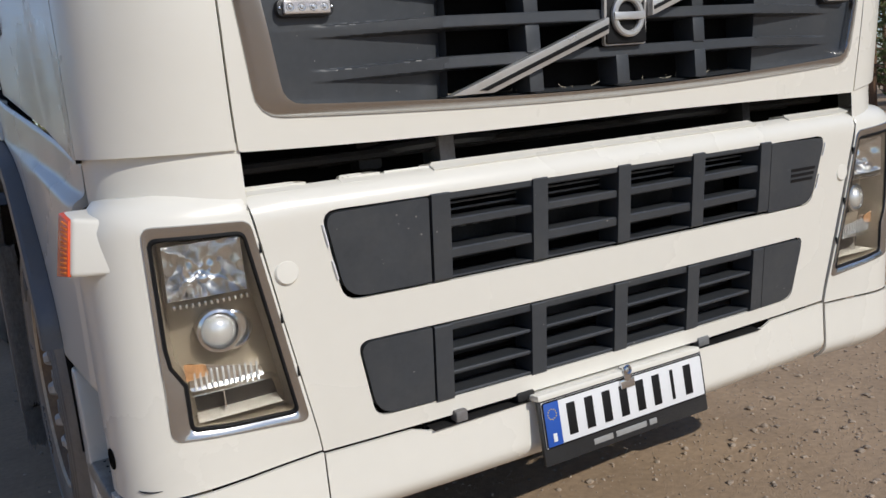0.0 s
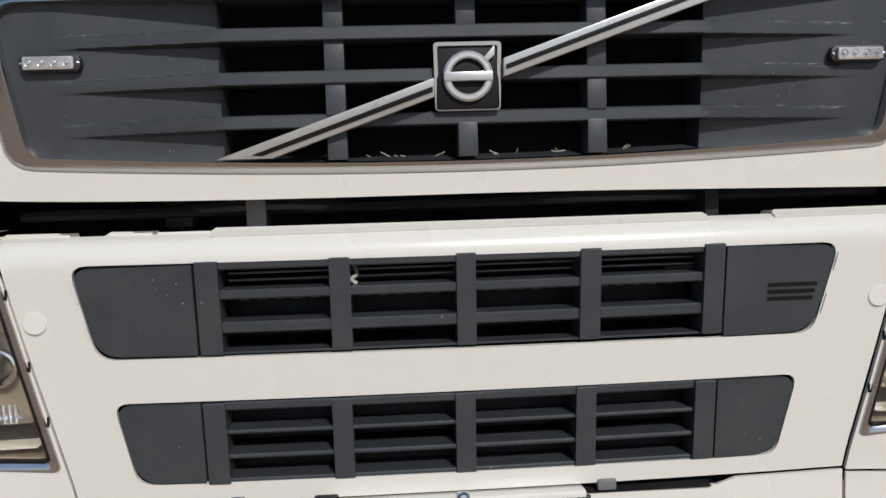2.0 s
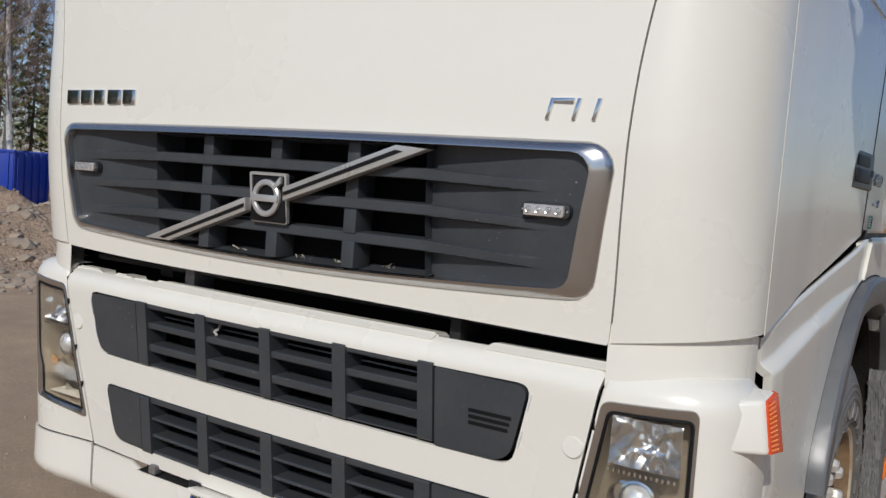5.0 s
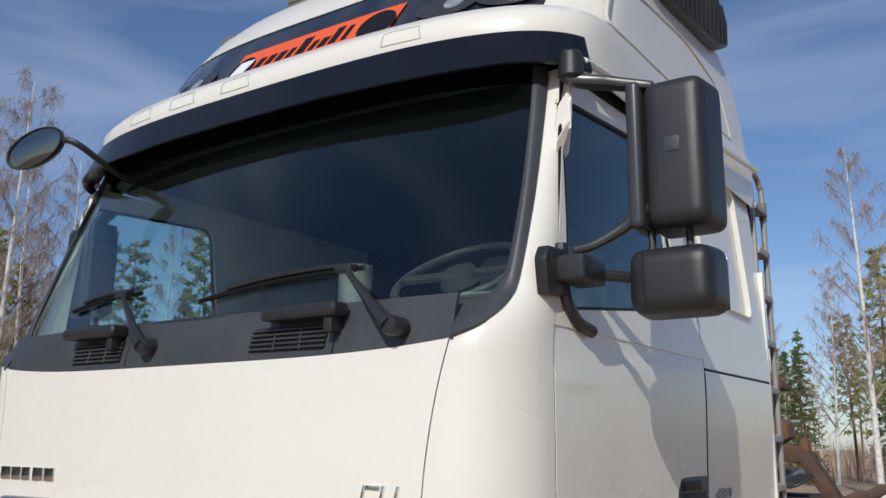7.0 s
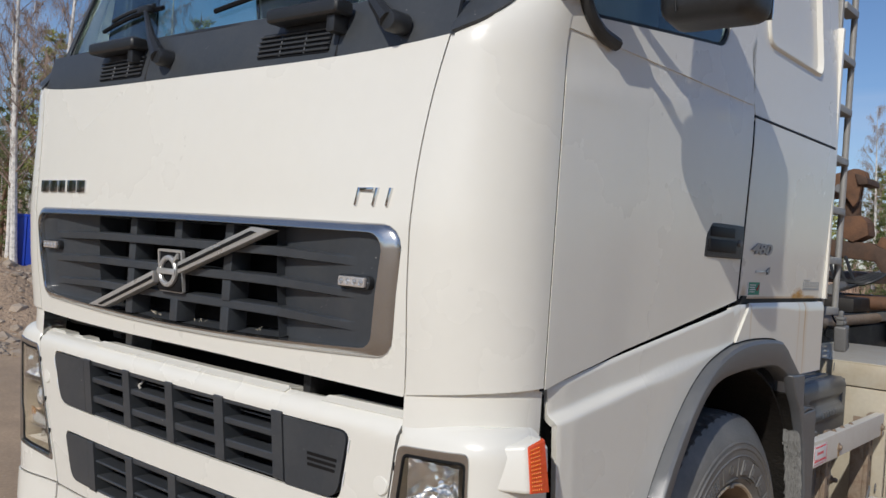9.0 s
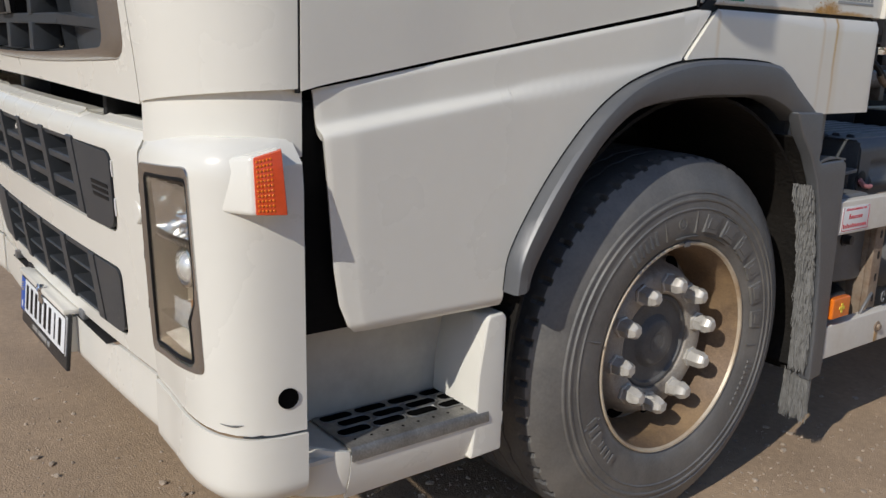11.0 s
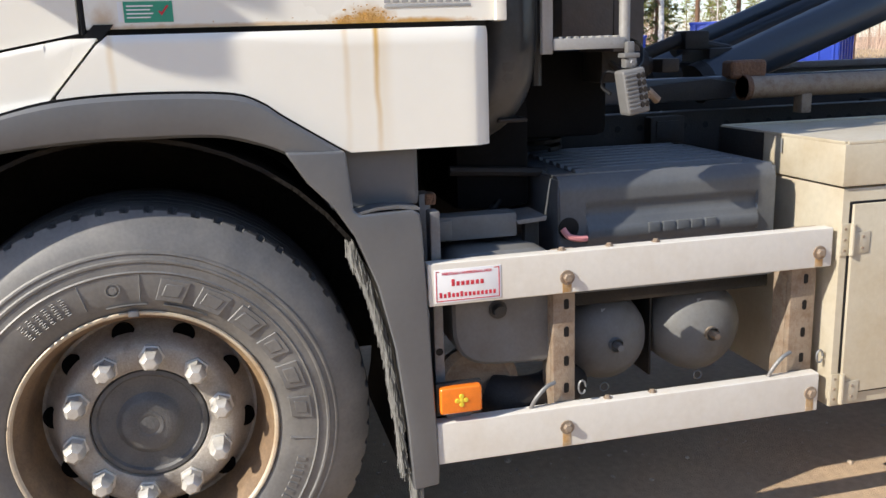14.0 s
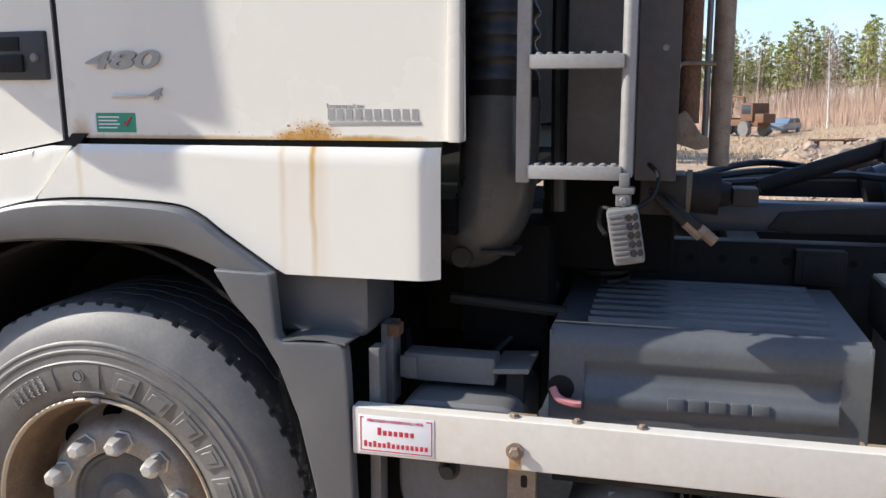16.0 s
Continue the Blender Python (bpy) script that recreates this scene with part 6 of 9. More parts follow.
for sx in (1, -1):
    seat = group("driver_seat" if sx > 0 else "passenger_seat", truck, "dark cab seat")
    part("seat_back", soft_box(0.38, 0.86, 1.15, 1.35, 1.75, 2.55, 0.06), INNER, seat, sx=sx)
    part("seat_base", soft_box(0.38, 0.86, 0.75, 1.25, 1.60, 1.80, 0.06), INNER, seat, sx=sx)
    part("seat_pedestal", box(0.45, 0.79, 0.85, 1.15, 1.34, 1.62, 0.01), INNER, seat, sx=sx)
part("green_cover", soft_box(0.86, 1.02, 0.80, 1.20, 1.90, 2.26, 0.05), HIVIS, truck, "green cloth behind the door window")
part("sun_blind", sheet(20, 3, lambda a, b: ws(-0.95 + 1.9 * a, 2.83 + 0.10 * b, 0.05 + 0.06 * b)), INNER, truck)


# ---- flank below the cab: wing, wheel arch, step ----
ARCH_O = [(0.768, 0.800), (0.785, 0.895), (0.878, 1.043), (0.992, 1.172), (1.093, 1.248), (1.196, 1.291), (1.329, 1.321), (1.498, 1.330), (1.690, 1.322), (1.760, 1.298), (1.811, 1.262), (1.934, 1.183)]
ARCH_I = [(0.815, 0.806), (0.829, 0.850), (0.880, 0.935), (0.965, 1.062), (1.064, 1.162), (1.167, 1.212), (1.355, 1.232), (1.500, 1.234), (1.650, 1.230), (1.730, 1.212), (1.790, 1.190), (1.840, 1.160)]


def path2(pts, n):
    return [(p.x, p.y) for p in smooth_path([(a, b, 0) for a, b in pts], n)]


AO = path2(ARCH_O, 4)


def arch_z(y):
    return lerp_table(y, [p[0] for p in AO], [p[1] for p in AO])


def wing_x(y, z):
    x = lerp_table(y, (0.27, 0.31, 0.37, 0.8, 1.2, 1.5), (1.170, 1.184, 1.190, 1.196, 1.206, 1.210))
    zc = 1.193 + (y - 0.40) * 0.146
    k = (z - zc) / 0.05
    top = door_low(min(max(y, 0.262), 1.39)) if y < 1.39 else 1.46
    x -= 0.028 / (1 + math.exp(-k * 13.0)) * min(1.0, max(0.15, (1.35 - y) / 0.8))
    if top - z < 0.02:
        x -= 0.012 * (1 - (top - z) / 0.02) ** 2
    if z < 0.79:
        x -= 0.012 * ((0.79 - z) / 0.025) ** 2
    return x


def wing_pt(y, z):
    """The wing's front edge runs rearwards towards its foot."""
    lead = lerp_table(z, (0.765, 0.83, 0.90, 1.10, 1.25), (0.085, 0.052, 0.038, 0.018, 0.0))
    return Vector((wing_x(y, z), y + lead * max(0.0, 1 - (y - 0.275) / 0.16), z))


for sx in (1, -1):
    ys = steps(0.300, 0.37, 8) + steps(0.39, 0.768, 16) + [p[0] for p in AO if 0.768 < p[0] < 1.318] + [1.318]
    bm = columns(ys, lambda y: (0.80 - 0.035 * min(1, (y - 0.275) / 0.05) if y < 0.325 else 0.765) if y <= 0.7681 else arch_z(y) + 0.006,
                 lambda y: door_low(y) - 0.007, 150, wing_pt)
    # slanted rear end up to the seam with the rear panel
    bm2 = columns(steps(1.318, 1.425, 6), lambda y: 1.327 + (y - 1.318) * 1.14, lambda y: min(1.452, door_low(min(y, 1.39)) - 0.007), 6, lambda y, z: Vector((wing_x(y, z), y, z)))
    part("front_wing", merge(bm, bm2), PAINT, truck, "white pressed wing panel ahead of the wheel", sx=sx, thick=-0.02)
    def rear_lo(y):
        return arch_z(y) + 0.006 if y < 1.934 else 1.178
    def rear_x(y, z):
        x = 1.213 - (0.03 * ((y - 2.255) / 0.045) ** 2 if y > 2.255 else 0)
        if z > 1.44:
            x -= 0.010 * ((z - 1.44) / 0.018) ** 2
        return x
    bm = columns(steps(1.332, 2.255, 40) + steps(2.262, 2.300, 6), rear_lo, lambda y: min(1.457, 1.333 + (y - 1.332) * 1.14), 14, lambda y, z: Vector((rear_x(y, z), y, z)))
    part("rear_wing", bm, RUSTPAINT, truck, "white panel behind the wheel with rust streaks", sx=sx, thick=-0.02)
    # dark strip added behind the door's lower gap, its shade painted in
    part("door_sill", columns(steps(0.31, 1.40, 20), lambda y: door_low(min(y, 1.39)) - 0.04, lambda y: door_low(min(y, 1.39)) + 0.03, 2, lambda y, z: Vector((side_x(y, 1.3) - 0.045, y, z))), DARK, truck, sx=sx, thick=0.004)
    part("panel_gap", box(1.00, 1.165, 1.36, 2.30, 1.44, 1.475, 0.0), BLACK, truck, sx=sx)
    part("wing_gap", prism([(1.30, 1.30), (1.46, 1.48), (1.42, 1.48), (1.28, 1.33)], 'x', 1.12, 1.19), BLACK, truck, sx=sx)
    # arch trim
    o, i_ = path2(ARCH_O, 5), path2(ARCH_I, 5)
    bm = bmesh.new()
    rows = []
    for t, d in ((0.0, -0.030), (0.0, 0.010), (0.10, 0.019), (0.55, 0.022), (0.92, 0.012), (1.0, 0.0), (1.0, -0.05)):
        rows.append([bm.verts.new((1.223 + d, a[0] + (b[0] - a[0]) * t, a[1] + (b[1] - a[1]) * t)) for a, b in zip(o, i_)])
    for a, b in zip(rows, rows[1:]):
        for k in range(len(a) - 1):
            bm.faces.new((a[k], a[k + 1], b[k + 1], b[k]))
    part("arch_trim", bm, GREY, truck, "grey plastic wheel arch trim", sx=sx, angle=35, thick=0.004)
    # black tube draws the contact shadow where trim meets wing
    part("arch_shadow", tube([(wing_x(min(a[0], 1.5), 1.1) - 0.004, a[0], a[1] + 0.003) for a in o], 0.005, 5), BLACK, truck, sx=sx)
    # inner wheel house
    bm = bmesh.new()
    rows = []
    for t in (0, 1):
        rows.append([bm.verts.new((1.19 - 0.55 * t, 1.436 + 0.640 * math.cos(a), 0.56 + 0.680 * math.sin(a))) for a in steps(math.pi * 1.02, -0.30, 26)])
    for k in range(26):
        bm.faces.new((rows[0][k], rows[0][k + 1], rows[1][k + 1], rows[1][k]))
    part("wheel_house", bm, LINER, truck, "black wheel arch liner", sx=sx, thick=0.01)
    part("wheel_house_back", box(0.60, 0.63, 0.80, 2.1, 0.5, 1.30, 0.0), LINER, truck, sx=sx)
    # filler sheet added to keep the space ahead of the wheel dark
    part("front_splash_sheet", box(0.50, 1.0, 0.78, 0.80, 0.36, 1.05, 0.004), LINER, truck, "dark filler sheet added ahead of the wheel", sx=sx)
    # rear mudguard
    mg = group("mudguard", truck, "grey plastic mudguard with bristle flap")
    poly = [(1.800, 1.190), (1.936, 1.186), (1.942, 1.118), (1.948, 1.048), (1.962, 1.036), (2.085, 1.040), (2.104, 1.030), (2.108, 0.99), (2.130, 0.375), (2.128, 0.325), (2.062, 0.318), (2.052, 0.50), (2.030, 0.70), (1.995, 0.86), (1.950, 0.98), (1.900, 1.06), (1.845, 1.118)]
    part("guard_face", prism(poly, 'x', 1.215, 1.256, 0.008, 3), GREY, mg, sx=sx)
    bm = bmesh.new()
    curve = [(1.845, 1.118), (1.900, 1.06), (1.950, 0.98), (1.995, 0.86), (2.030, 0.70), (2.052, 0.50), (2.062, 0.33)]
    rows = [[bm.verts.new((x, y + 0.012, z)) for y, z in curve] for x in (1.225, 0.76)]
    for k in range(len(curve) - 1):
        bm.faces.new((rows[0][k], rows[0][k + 1], rows[1][k + 1], rows[1][k]))
    # guard's inner side in near-black, the shade behind the wheel put into colour
    part("guard_sheet", bm, LINER, mg, sx=sx, thick=0.006)
    part("guard_top", sheet(3, 3, lambda a, b: Vector((1.25 - 0.3 * a, 1.955 + 0.15 * b, 1.035 - 0.012 * a + 0.01 * math.sin(3 * b)))), GREY, mg, sx=sx, thick=0.006)
    part("guard_block", box(0.95, 1.165, 1.90, 2.125, 1.03, 1.20, 0.025, 3), GREY, mg, sx=sx)
    rng = random.Random(9)
    for zt, zb, y0, xw in ((0.34, 0.185, 2.075, (1.16, 1.25)), (0.95, 0.36, 2.0, (1.190, 1.246))):
        bm = bmesh.new()
        for k in range(1200 if zt < 0.5 else 3400):
            x = rng.uniform(*xw)
            z0 = rng.uniform(zb, zt) + 0.02
            y = rng.uniform(-0.004, 0.012) + (y0 if zt < 0.5 else lerp_table(z0, (0.33, 0.5, 0.7, 0.86, 0.98), (2.058, 2.048, 2.026, 1.991, 1.946)) - 0.012)
            l = rng.uniform(0.02, 0.05)
            p, q = Vector((x, y - 0.004, z0)), Vector((x + rng.uniform(-0.006, 0.006), y + rng.uniform(-0.008, 0.004), z0 - l))
            s = Vector((0.0009, 0.0004, 0))
            bm.faces.new([bm.verts.new(v) for v in (p - s, p + s, q + s, q - s)])
        part("bristles", bm, BRUSH, mg, sx=sx, kind="stuff")
        part("bristle_back", box(xw[0], xw[1], y0 + 0.003, y0 + 0.012, zb + 0.02, zt + 0.02, 0.002), GREY, mg, sx=sx) if zt < 0.5 else None
    # entry step
    st = group("entry_step", truck, "white step well with perforated metal tread")
    # back and floor carry the well's shade in their darker paint
    part("step_back", sheet(24, 8, lambda a, b: Vector((1.005 + 0.02 * b + 0.05 * max(0, 1 - a * 5) ** 2, 0.20 + 0.58 * a, 0.505 + 0.27 * b))), SHADEGRIME, st, sx=sx, thick=0.01)
    part("step_floor", sheet(10, 6, lambda a, b: Vector((1.005 + 0.175 * b, 0.20 + 0.588 * a, 0.494 - 0.002 * b))), SHADEGRIME, st, sx=sx, thick=0.01)
    wedge = [(0.712, 0.50), (0.715, 0.60), (0.735, 0.728), (0.742, 0.742), (0.785, 0.745), (0.795, 0.73), (0.797, 0.395), (0.70, 0.392)]
    bm = prism(wedge, 'x', 1.01, 1.186, 0.010, 3)
    part("step_post", bm, PAINT, st, sx=sx)
    sill = columns(steps(0.372, 0.795, 14), lambda y: 0.385 + 0.012 * (y - 0.37), lambda y: 0.494, 6, lambda y, z: Vector((1.186 - 0.02 * ((0.494 - z) / 0.1) ** 2, y, z)))
    part("step_sill", sill, PAINT, st, sx=sx, thick=-0.02)
    part("front_sill", sheet(10, 8, lambda a, b: Vector((1.186 - 0.050 * (1 - a) ** 2 * (1 if sx > 0 else 0.2) - 0.02 * b * b, 0.262 + 0.108 * a, 0.530 - 0.026 * a - (0.125 - 0.02 * a) * b))), PAINT, st, sx=sx, thick=0.01)
    # tread with long holes: strips between the holes, rows of rims
    tread = part("tread", box(1.012, 1.178, 0.372, 0.752, 0.507, 0.513, 0.002), TREAD, st, "worn perforated aluminium tread", sx=sx)
    for r_, xx in enumerate((1.036, 1.076, 1.116)):
        for c_ in range(4):
            yy = 0.425 + c_ * 0.092 + (0.024 if r_ == 1 else 0)
            o2 = [(yy - 0.030 + 0.0155 * math.cos(a), 0.0155 * math.sin(a)) for a in steps(math.pi / 2, 3 * math.pi / 2, 6)] + [(yy + 0.024 + 0.0155 * math.cos(a), 0.0155 * math.sin(a)) for a in steps(-math.pi / 2, math.pi / 2, 6)]
            part("long_hole", prism([(xx + b * 1.0, a) for a, b in o2], 'z', 0.5128, 0.5140), HOLE, tread, sx=sx)
            rim = [Vector((xx + b * 1.15, a, 0.5142)) for a, b in o2]
            part("hole_rim", tube(rim + rim[:1], 0.0022, 5), ALU, tread, sx=sx)
    for c_ in range(9):
        part("small_hole", lathe([(0, 0.0008), (0.0035, 0.0008), (0.0035, 0)], 'z', (1.155, 0.40 + c_ * 0.042, 0.513), 8), HOLE, tread, sx=sx)
    part("tread_nose", sheet(10, 6, lambda a, b: Vector((1.176 + 0.014 * math.sin(b * 1.57), 0.374 + 0.376 * a, 0.513 - 0.014 * (1 - math.cos(b * 1.57)) - 0.03 * max(0, b - 0.4)))), TREAD, tread, sx=sx, thick=0.004)

# ---- wheels ----
def make_wheel(name, label, parent):
    """A steel wheel whose wall stands proud by 2 cm of x = 0, hub on the x axis."""
    wh = group(name, parent, label)
    R = 0.541
    prof = [(0.296, -0.010), (0.308, 0.002), (0.322, 0.010), (0.345, 0.0155), (0.380, 0.0185), (0.400, 0.0185), (0.4035, 0.0215), (0.407, 0.0185), (0.424, 0.0175), (0.427, 0.0205), (0.432, 0.0205),
            (0.435, 0.0165), (0.444, 0.015), (0.447, 0.0175), (0.4515, 0.0165), (0.455, 0.0125), (0.475, 0.007), (0.495, -0.002), (0.512, -0.012), (0.525, -0.021), (0.533, -0.027), (0.5385, -0.031), (R, -0.036), (R + 0.001, -0.052), (R + 0.002, -0.066)]
    ribs = (-0.072, -0.126, -0.180, -0.234, -0.288, -0.342)
    for a, b in zip(ribs, ribs[1:]):
        prof += [(R + 0.003, a - 0.004), (R + 0.004, (a + b) / 2), (R + 0.003, b + 0.004)]
        if b != ribs[-1]:
            prof += [(R + 0.0015, b + 0.003), (R - 0.010, b + 0.002), (R - 0.010, b - 0.002), (R + 0.0015, b - 0.003)]
    prof += [(R, -0.368), (0.52, -0.385), (0.44, -0.402), (0.34, -0.398), (0.30, -0.378)]
    n = 320
    bm = bmesh.new()
    rows = []
    for i, (r, x) in enumerate(prof):
        row = []
        for k in range(n):
            a = 2 * math.pi * k / n
            rr, xx = r, x
            if 0.5384 < r < R + 0.0015 and -0.06 < x < -0.030 and k % 5 == 0:
                rr, xx = r - 0.011, x - 0.004
            elif -0.34 < x < -0.07:
                xx = x + 0.0035 * (1 if (k // 4) % 2 else -1)
                if k % 8 == 0 and r > R + 0.002 and (i % 7) in (0, 2):
                    rr = r - 0.007
            row.append(bm.verts.new((xx, rr * math.cos(a), rr * math.sin(a))))
        rows.append(row)
    for u, v in zip(rows, rows[1:]):
        for k in range(n):
            bm.faces.new((u[k], u[(k + 1) % n], v[(k + 1) % n], v[k]))
    bmesh.ops.recalc_face_normals(bm, faces=bm.faces)
    tyre = part("tyre", bm, RUBBER, wh, "worn tyre with dusty wall and black tread", angle=24)
    tyre.data.materials.append(TREADRUB)
    for p in tyre.data.polygons:
        p.material_index = 1 if p.center.x < -0.032 and math.hypot(p.center.y, p.center.z) > 0.5 else 0

    # raised marks on the wall as plain bars
    def arc_bar(a0, a1, r0, r1, h=0.0225, lean=0.0):
        m = max(2, int(abs(a1 - a0) / 0.03))
        o = [(r1, a - lean) for a in steps(a0, a1, m)] + [(r0, a + lean) for a in steps(a1, a0, m)]
        bm = bmesh.new()
        top = [bm.verts.new((h, r * math.cos(a), r * math.sin(a))) for r, a in o]
        low = [bm.verts.new((0.008, r * math.cos(a), r * math.sin(a))) for r, a in o]
        bm.faces.new(top)
        for k in range(len(o)):
            bm.faces.new((top[k], top[(k + 1) % len(o)], low[(k + 1) % len(o)], low[k]))
        bmesh.ops.recalc_face_normals(bm, faces=bm.faces)
        return bevelled(bm, 0.0012, 1)
    a = radians(80.5)
    for w in (0.175, 0.185, 0.190, 0.155, 0.180, 0.150):
        part("raised_bar", arc_bar(a, a - w, 0.338, 0.390, 0.0215, 0.012), RUBBER, wh)
        part("raised_bar_core", arc_bar(a - 0.035, a - w + 0.035, 0.350, 0.379, 0.0235, 0.010), RUBBER, wh)
        a -= w + 0.072
    for a0, da, m, r0, r1 in ((radians(-16), 0.030, 9, 0.360, 0.384), (radians(212), 0.045, 3, 0.345, 0.385), (radians(228), 0.04, 5, 0.35, 0.38)):
        for k in range(m):
            part("small_bar", arc_bar(a0 - k * da * 1.6, a0 - k * da * 1.6 - da, r0, r1, 0.0205), RUBBER, wh)
    for r0, a0, a1 in ((0.327, 84, 100), (0.327, 60, 78), (0.397, 58, 76)):
        part("wall_line", arc_bar(radians(a1), radians(a0), r0, r0 + 0.0016, 0.0195), RUBBER, wh)
    for a0 in (107.0, 87.0, 49.0, -8.0, 166.0, 203.0):
        part("wall_rib", arc_bar(radians(a0), radians(a0 - 0.35), 0.335, 0.398, 0.0205), RUBBER, wh)
    part("wall_mark", lathe([(0.017, 0.0), (0.0175, 0.004), (0.014, 0.004), (0.0135, 0.0)], 'x', (0.0165, 0.368 * math.cos(radians(96)), 0.368 * math.sin(radians(96))), 20), RUBBER, wh)
    part("wall_mark", lathe([(0.009, 0.0), (0.0095, 0.004), (0.0, 0.004)], 'x', (0.0165, 0.368 * math.cos(radians(96)), 0.368 * math.sin(radians(96))), 16), RUBBER, wh)
    part("wall_mark", lathe([(0.021, 0.0), (0.0215, 0.004), (0.0, 0.004)], 'x', (0.0155, 0.375 * math.cos(radians(213)), 0.375 * math.sin(radians(213))), 20), RUBBER, wh)
    hatch = [arc_bar(radians(112.0 + 0.45 * (k % 2)) + 0.055 * j, radians(112.0 + 0.45 * (k % 2)) + 0.055 * j + 0.03, 0.344 + k * 0.0056, 0.3468 + k * 0.0056, 0.0205) for k in range(8) for j in range(6)]
    part("wall_hatching", merge(*hatch), RUBBER, wh, kind="stuff")
    # rim
    rp = [(0.296, -0.018), (0.307, 0.000), (0.309, 0.006), (0.306, 0.0095), (0.301, 0.0085), (0.297, 0.001)]
    part("rim", lathe(rp, 'x', (0, 0, 0), 96), RIM, wh, "pale worn rim edge", angle=35)
    part("balance_weight", box(0.000, 0.013, -0.012, 0.012, 0.2965, 0.3125, 0.003), STEEL, wh, "small balance weight clipped to the rim")
    bp = [(0.297, 0.001), (0.293, -0.008), (0.288, -0.024), (0.281, -0.034), (0.277, -0.085), (0.270, -0.125), (0.260, -0.145)]
    part("rim_barrel", lathe(bp, 'x', (0, 0, 0), 72), BARREL, wh, "rust-stained rim barrel", angle=35)
    dp = [(0.262, -0.146), (0.252, -0.144), (0.242, -0.132), (0.222, -0.092), (0.212, -0.072), (0.202, -0.063), (0.196, -0.061), (0.150, -0.061), (0.142, -0.065), (0.140, -0.078)]
    part("wheel_disc", lathe(dp, 'x', (0, 0, 0), 72), RIMD, wh, "grimy wheel disc")
    NUT_A = radians(-7)
    for k in range(10):
        a = 2 * math.pi * (k + 0.5) / 10 + NUT_A
        m = Matrix.Rotation(a, 4, 'X')
        part("vent_hole", moved(lathe([(0, 0.002), (0.021, 0.002), (0.025, 0.004), (0.028, -0.004)], 'x', (0, 0, 0), 20), m @ Matrix.Translation((-0.108, 0, 0.230)) @ Matrix.Rotation(radians(-27), 4, 'Y')), HOLE, wh)
        a = 2 * math.pi * k / 10 + NUT_A
        m = Matrix.Rotation(a, 4, 'X')
        nt = part("wheel_nut", moved(lathe([(0.031, -0.062), (0.031, -0.054), (0.0265, -0.052), (0.0255, -0.026)], 'x', (0, 0, 0), 6), m @ Matrix.Translation((0, 0, 0.177))), NUT, wh)
        part("nut_cap", moved(lathe([(0.0258, -0.030), (0.0258, -0.018), (0.0195, -0.003), (0.014, 0.001), (0, 0.002)], 'x', (0, 0, 0), 6), m @ Matrix.Translation((0, 0, 0.177)) @ Matrix.Rotation(0.3 * k, 4, 'X')), NUT, nt)
    hp = [(0.140, -0.078), (0.136, -0.070), (0.126, -0.069), (0.121, -0.076), (0.112, -0.078), (0.080, -0.075), (0.074, -0.070), (0.068, -0.062), (0.060, -0.058), (0.040, -0.057), (0, -0.056)]
    part("hub_cap", lathe(hp, 'x', (0, 0, 0), 48), HUBG, wh, "dark hub cap with round boss")
    part("hub_boss", lathe([(0.036, -0.060), (0.034, -0.056), (0.026, -0.0555), (0.024, -0.0565), (0.014, -0.055), (0, -0.055)], 'x', (0, 0, 0), 32), HUBG, wh)
    part("drum", lathe([(0.262, -0.15), (0.25, -0.18), (0.21, -0.21), (0, -0.23)], 'x', (0, 0, 0), 32), DARK, wh)
    return wh


HUBG = mat("hub_dark", (0.10, 0.10, 0.10), 0.5, var=0.3, scale=16, bump=0.2, bscale=250, dirt=(0.16, 0.15, 0.14), damt=0.6, dscale=12)
wheel = make_wheel("front_wheel", "steel wheel with dusty worn tyre and pale nut covers", truck)
wheel.matrix_basis = Matrix.Translation((1.184, 1.434, 0.531))
copy_thing(wheel, pose(-1.184, 1.434, 0.531, 0, 0, 180))
for yy in (5.3, 6.65):
    for s in (1, -1):
        c = copy_thing(wheel, pose(s * 1.17, yy, 0.531, 0, 0, 0 if s > 0 else 180))
        c.name = "rear_wheel"
part("axle", tube([(-0.9, 1.436, 0.52), (0.9, 1.436, 0.52)], 0.07, 12), DSTEEL, truck)
for yy in (5.3, 6.65):
    part("axle", tube([(-0.9, yy, 0.52), (0.9, yy, 0.52)], 0.09, 12), DSTEEL, truck)


# ---- equipment behind the cab, driver's side ----
def chan(y0, y1, z0, z1, x0, x1):
    return box(x0, x1, y0, y1, z0, z1, 0.005, 3)


for y0, y1, z0, z1, ups in ((2.118, 3.246, 0.795, 0.903, (2.47, 2.60, 2.73)), (2.128, 3.232, 0.376, 0.488, (2.60, 2.73))):
    rail = part("side_guard_rail", chan(y0, y1, z0, z1, 1.212, 1.250), RAILW, truck, "white aluminium side guard rail with rusty bolts")
    for y in (2.476, 3.205):
        zc = (z0 + z1) / 2 + (-0.012 if z0 > 0.6 else 0.0)
        part("rail_bolt", hexbolt((1.250, y, zc), 'x', 0.012, 0.014), TAN, rail)
        part("rust_run", moved(box(1.2494, 1.2508, y - 0.012, y + 0.012, z0 + 0.003, zc, 0.0002), Matrix()), RAILRUST, rail)
    for y in ups:
        part("top_bolt", hexbolt((1.228, y, z1), 'z', 0.007, 0.008), TAN, rail)
sticker = part("sticker", box(1.2500, 1.2512, 2.133, 2.302, 0.803, 0.886, 0.0003), WHITE, truck, "white sticker with red border and red bars")
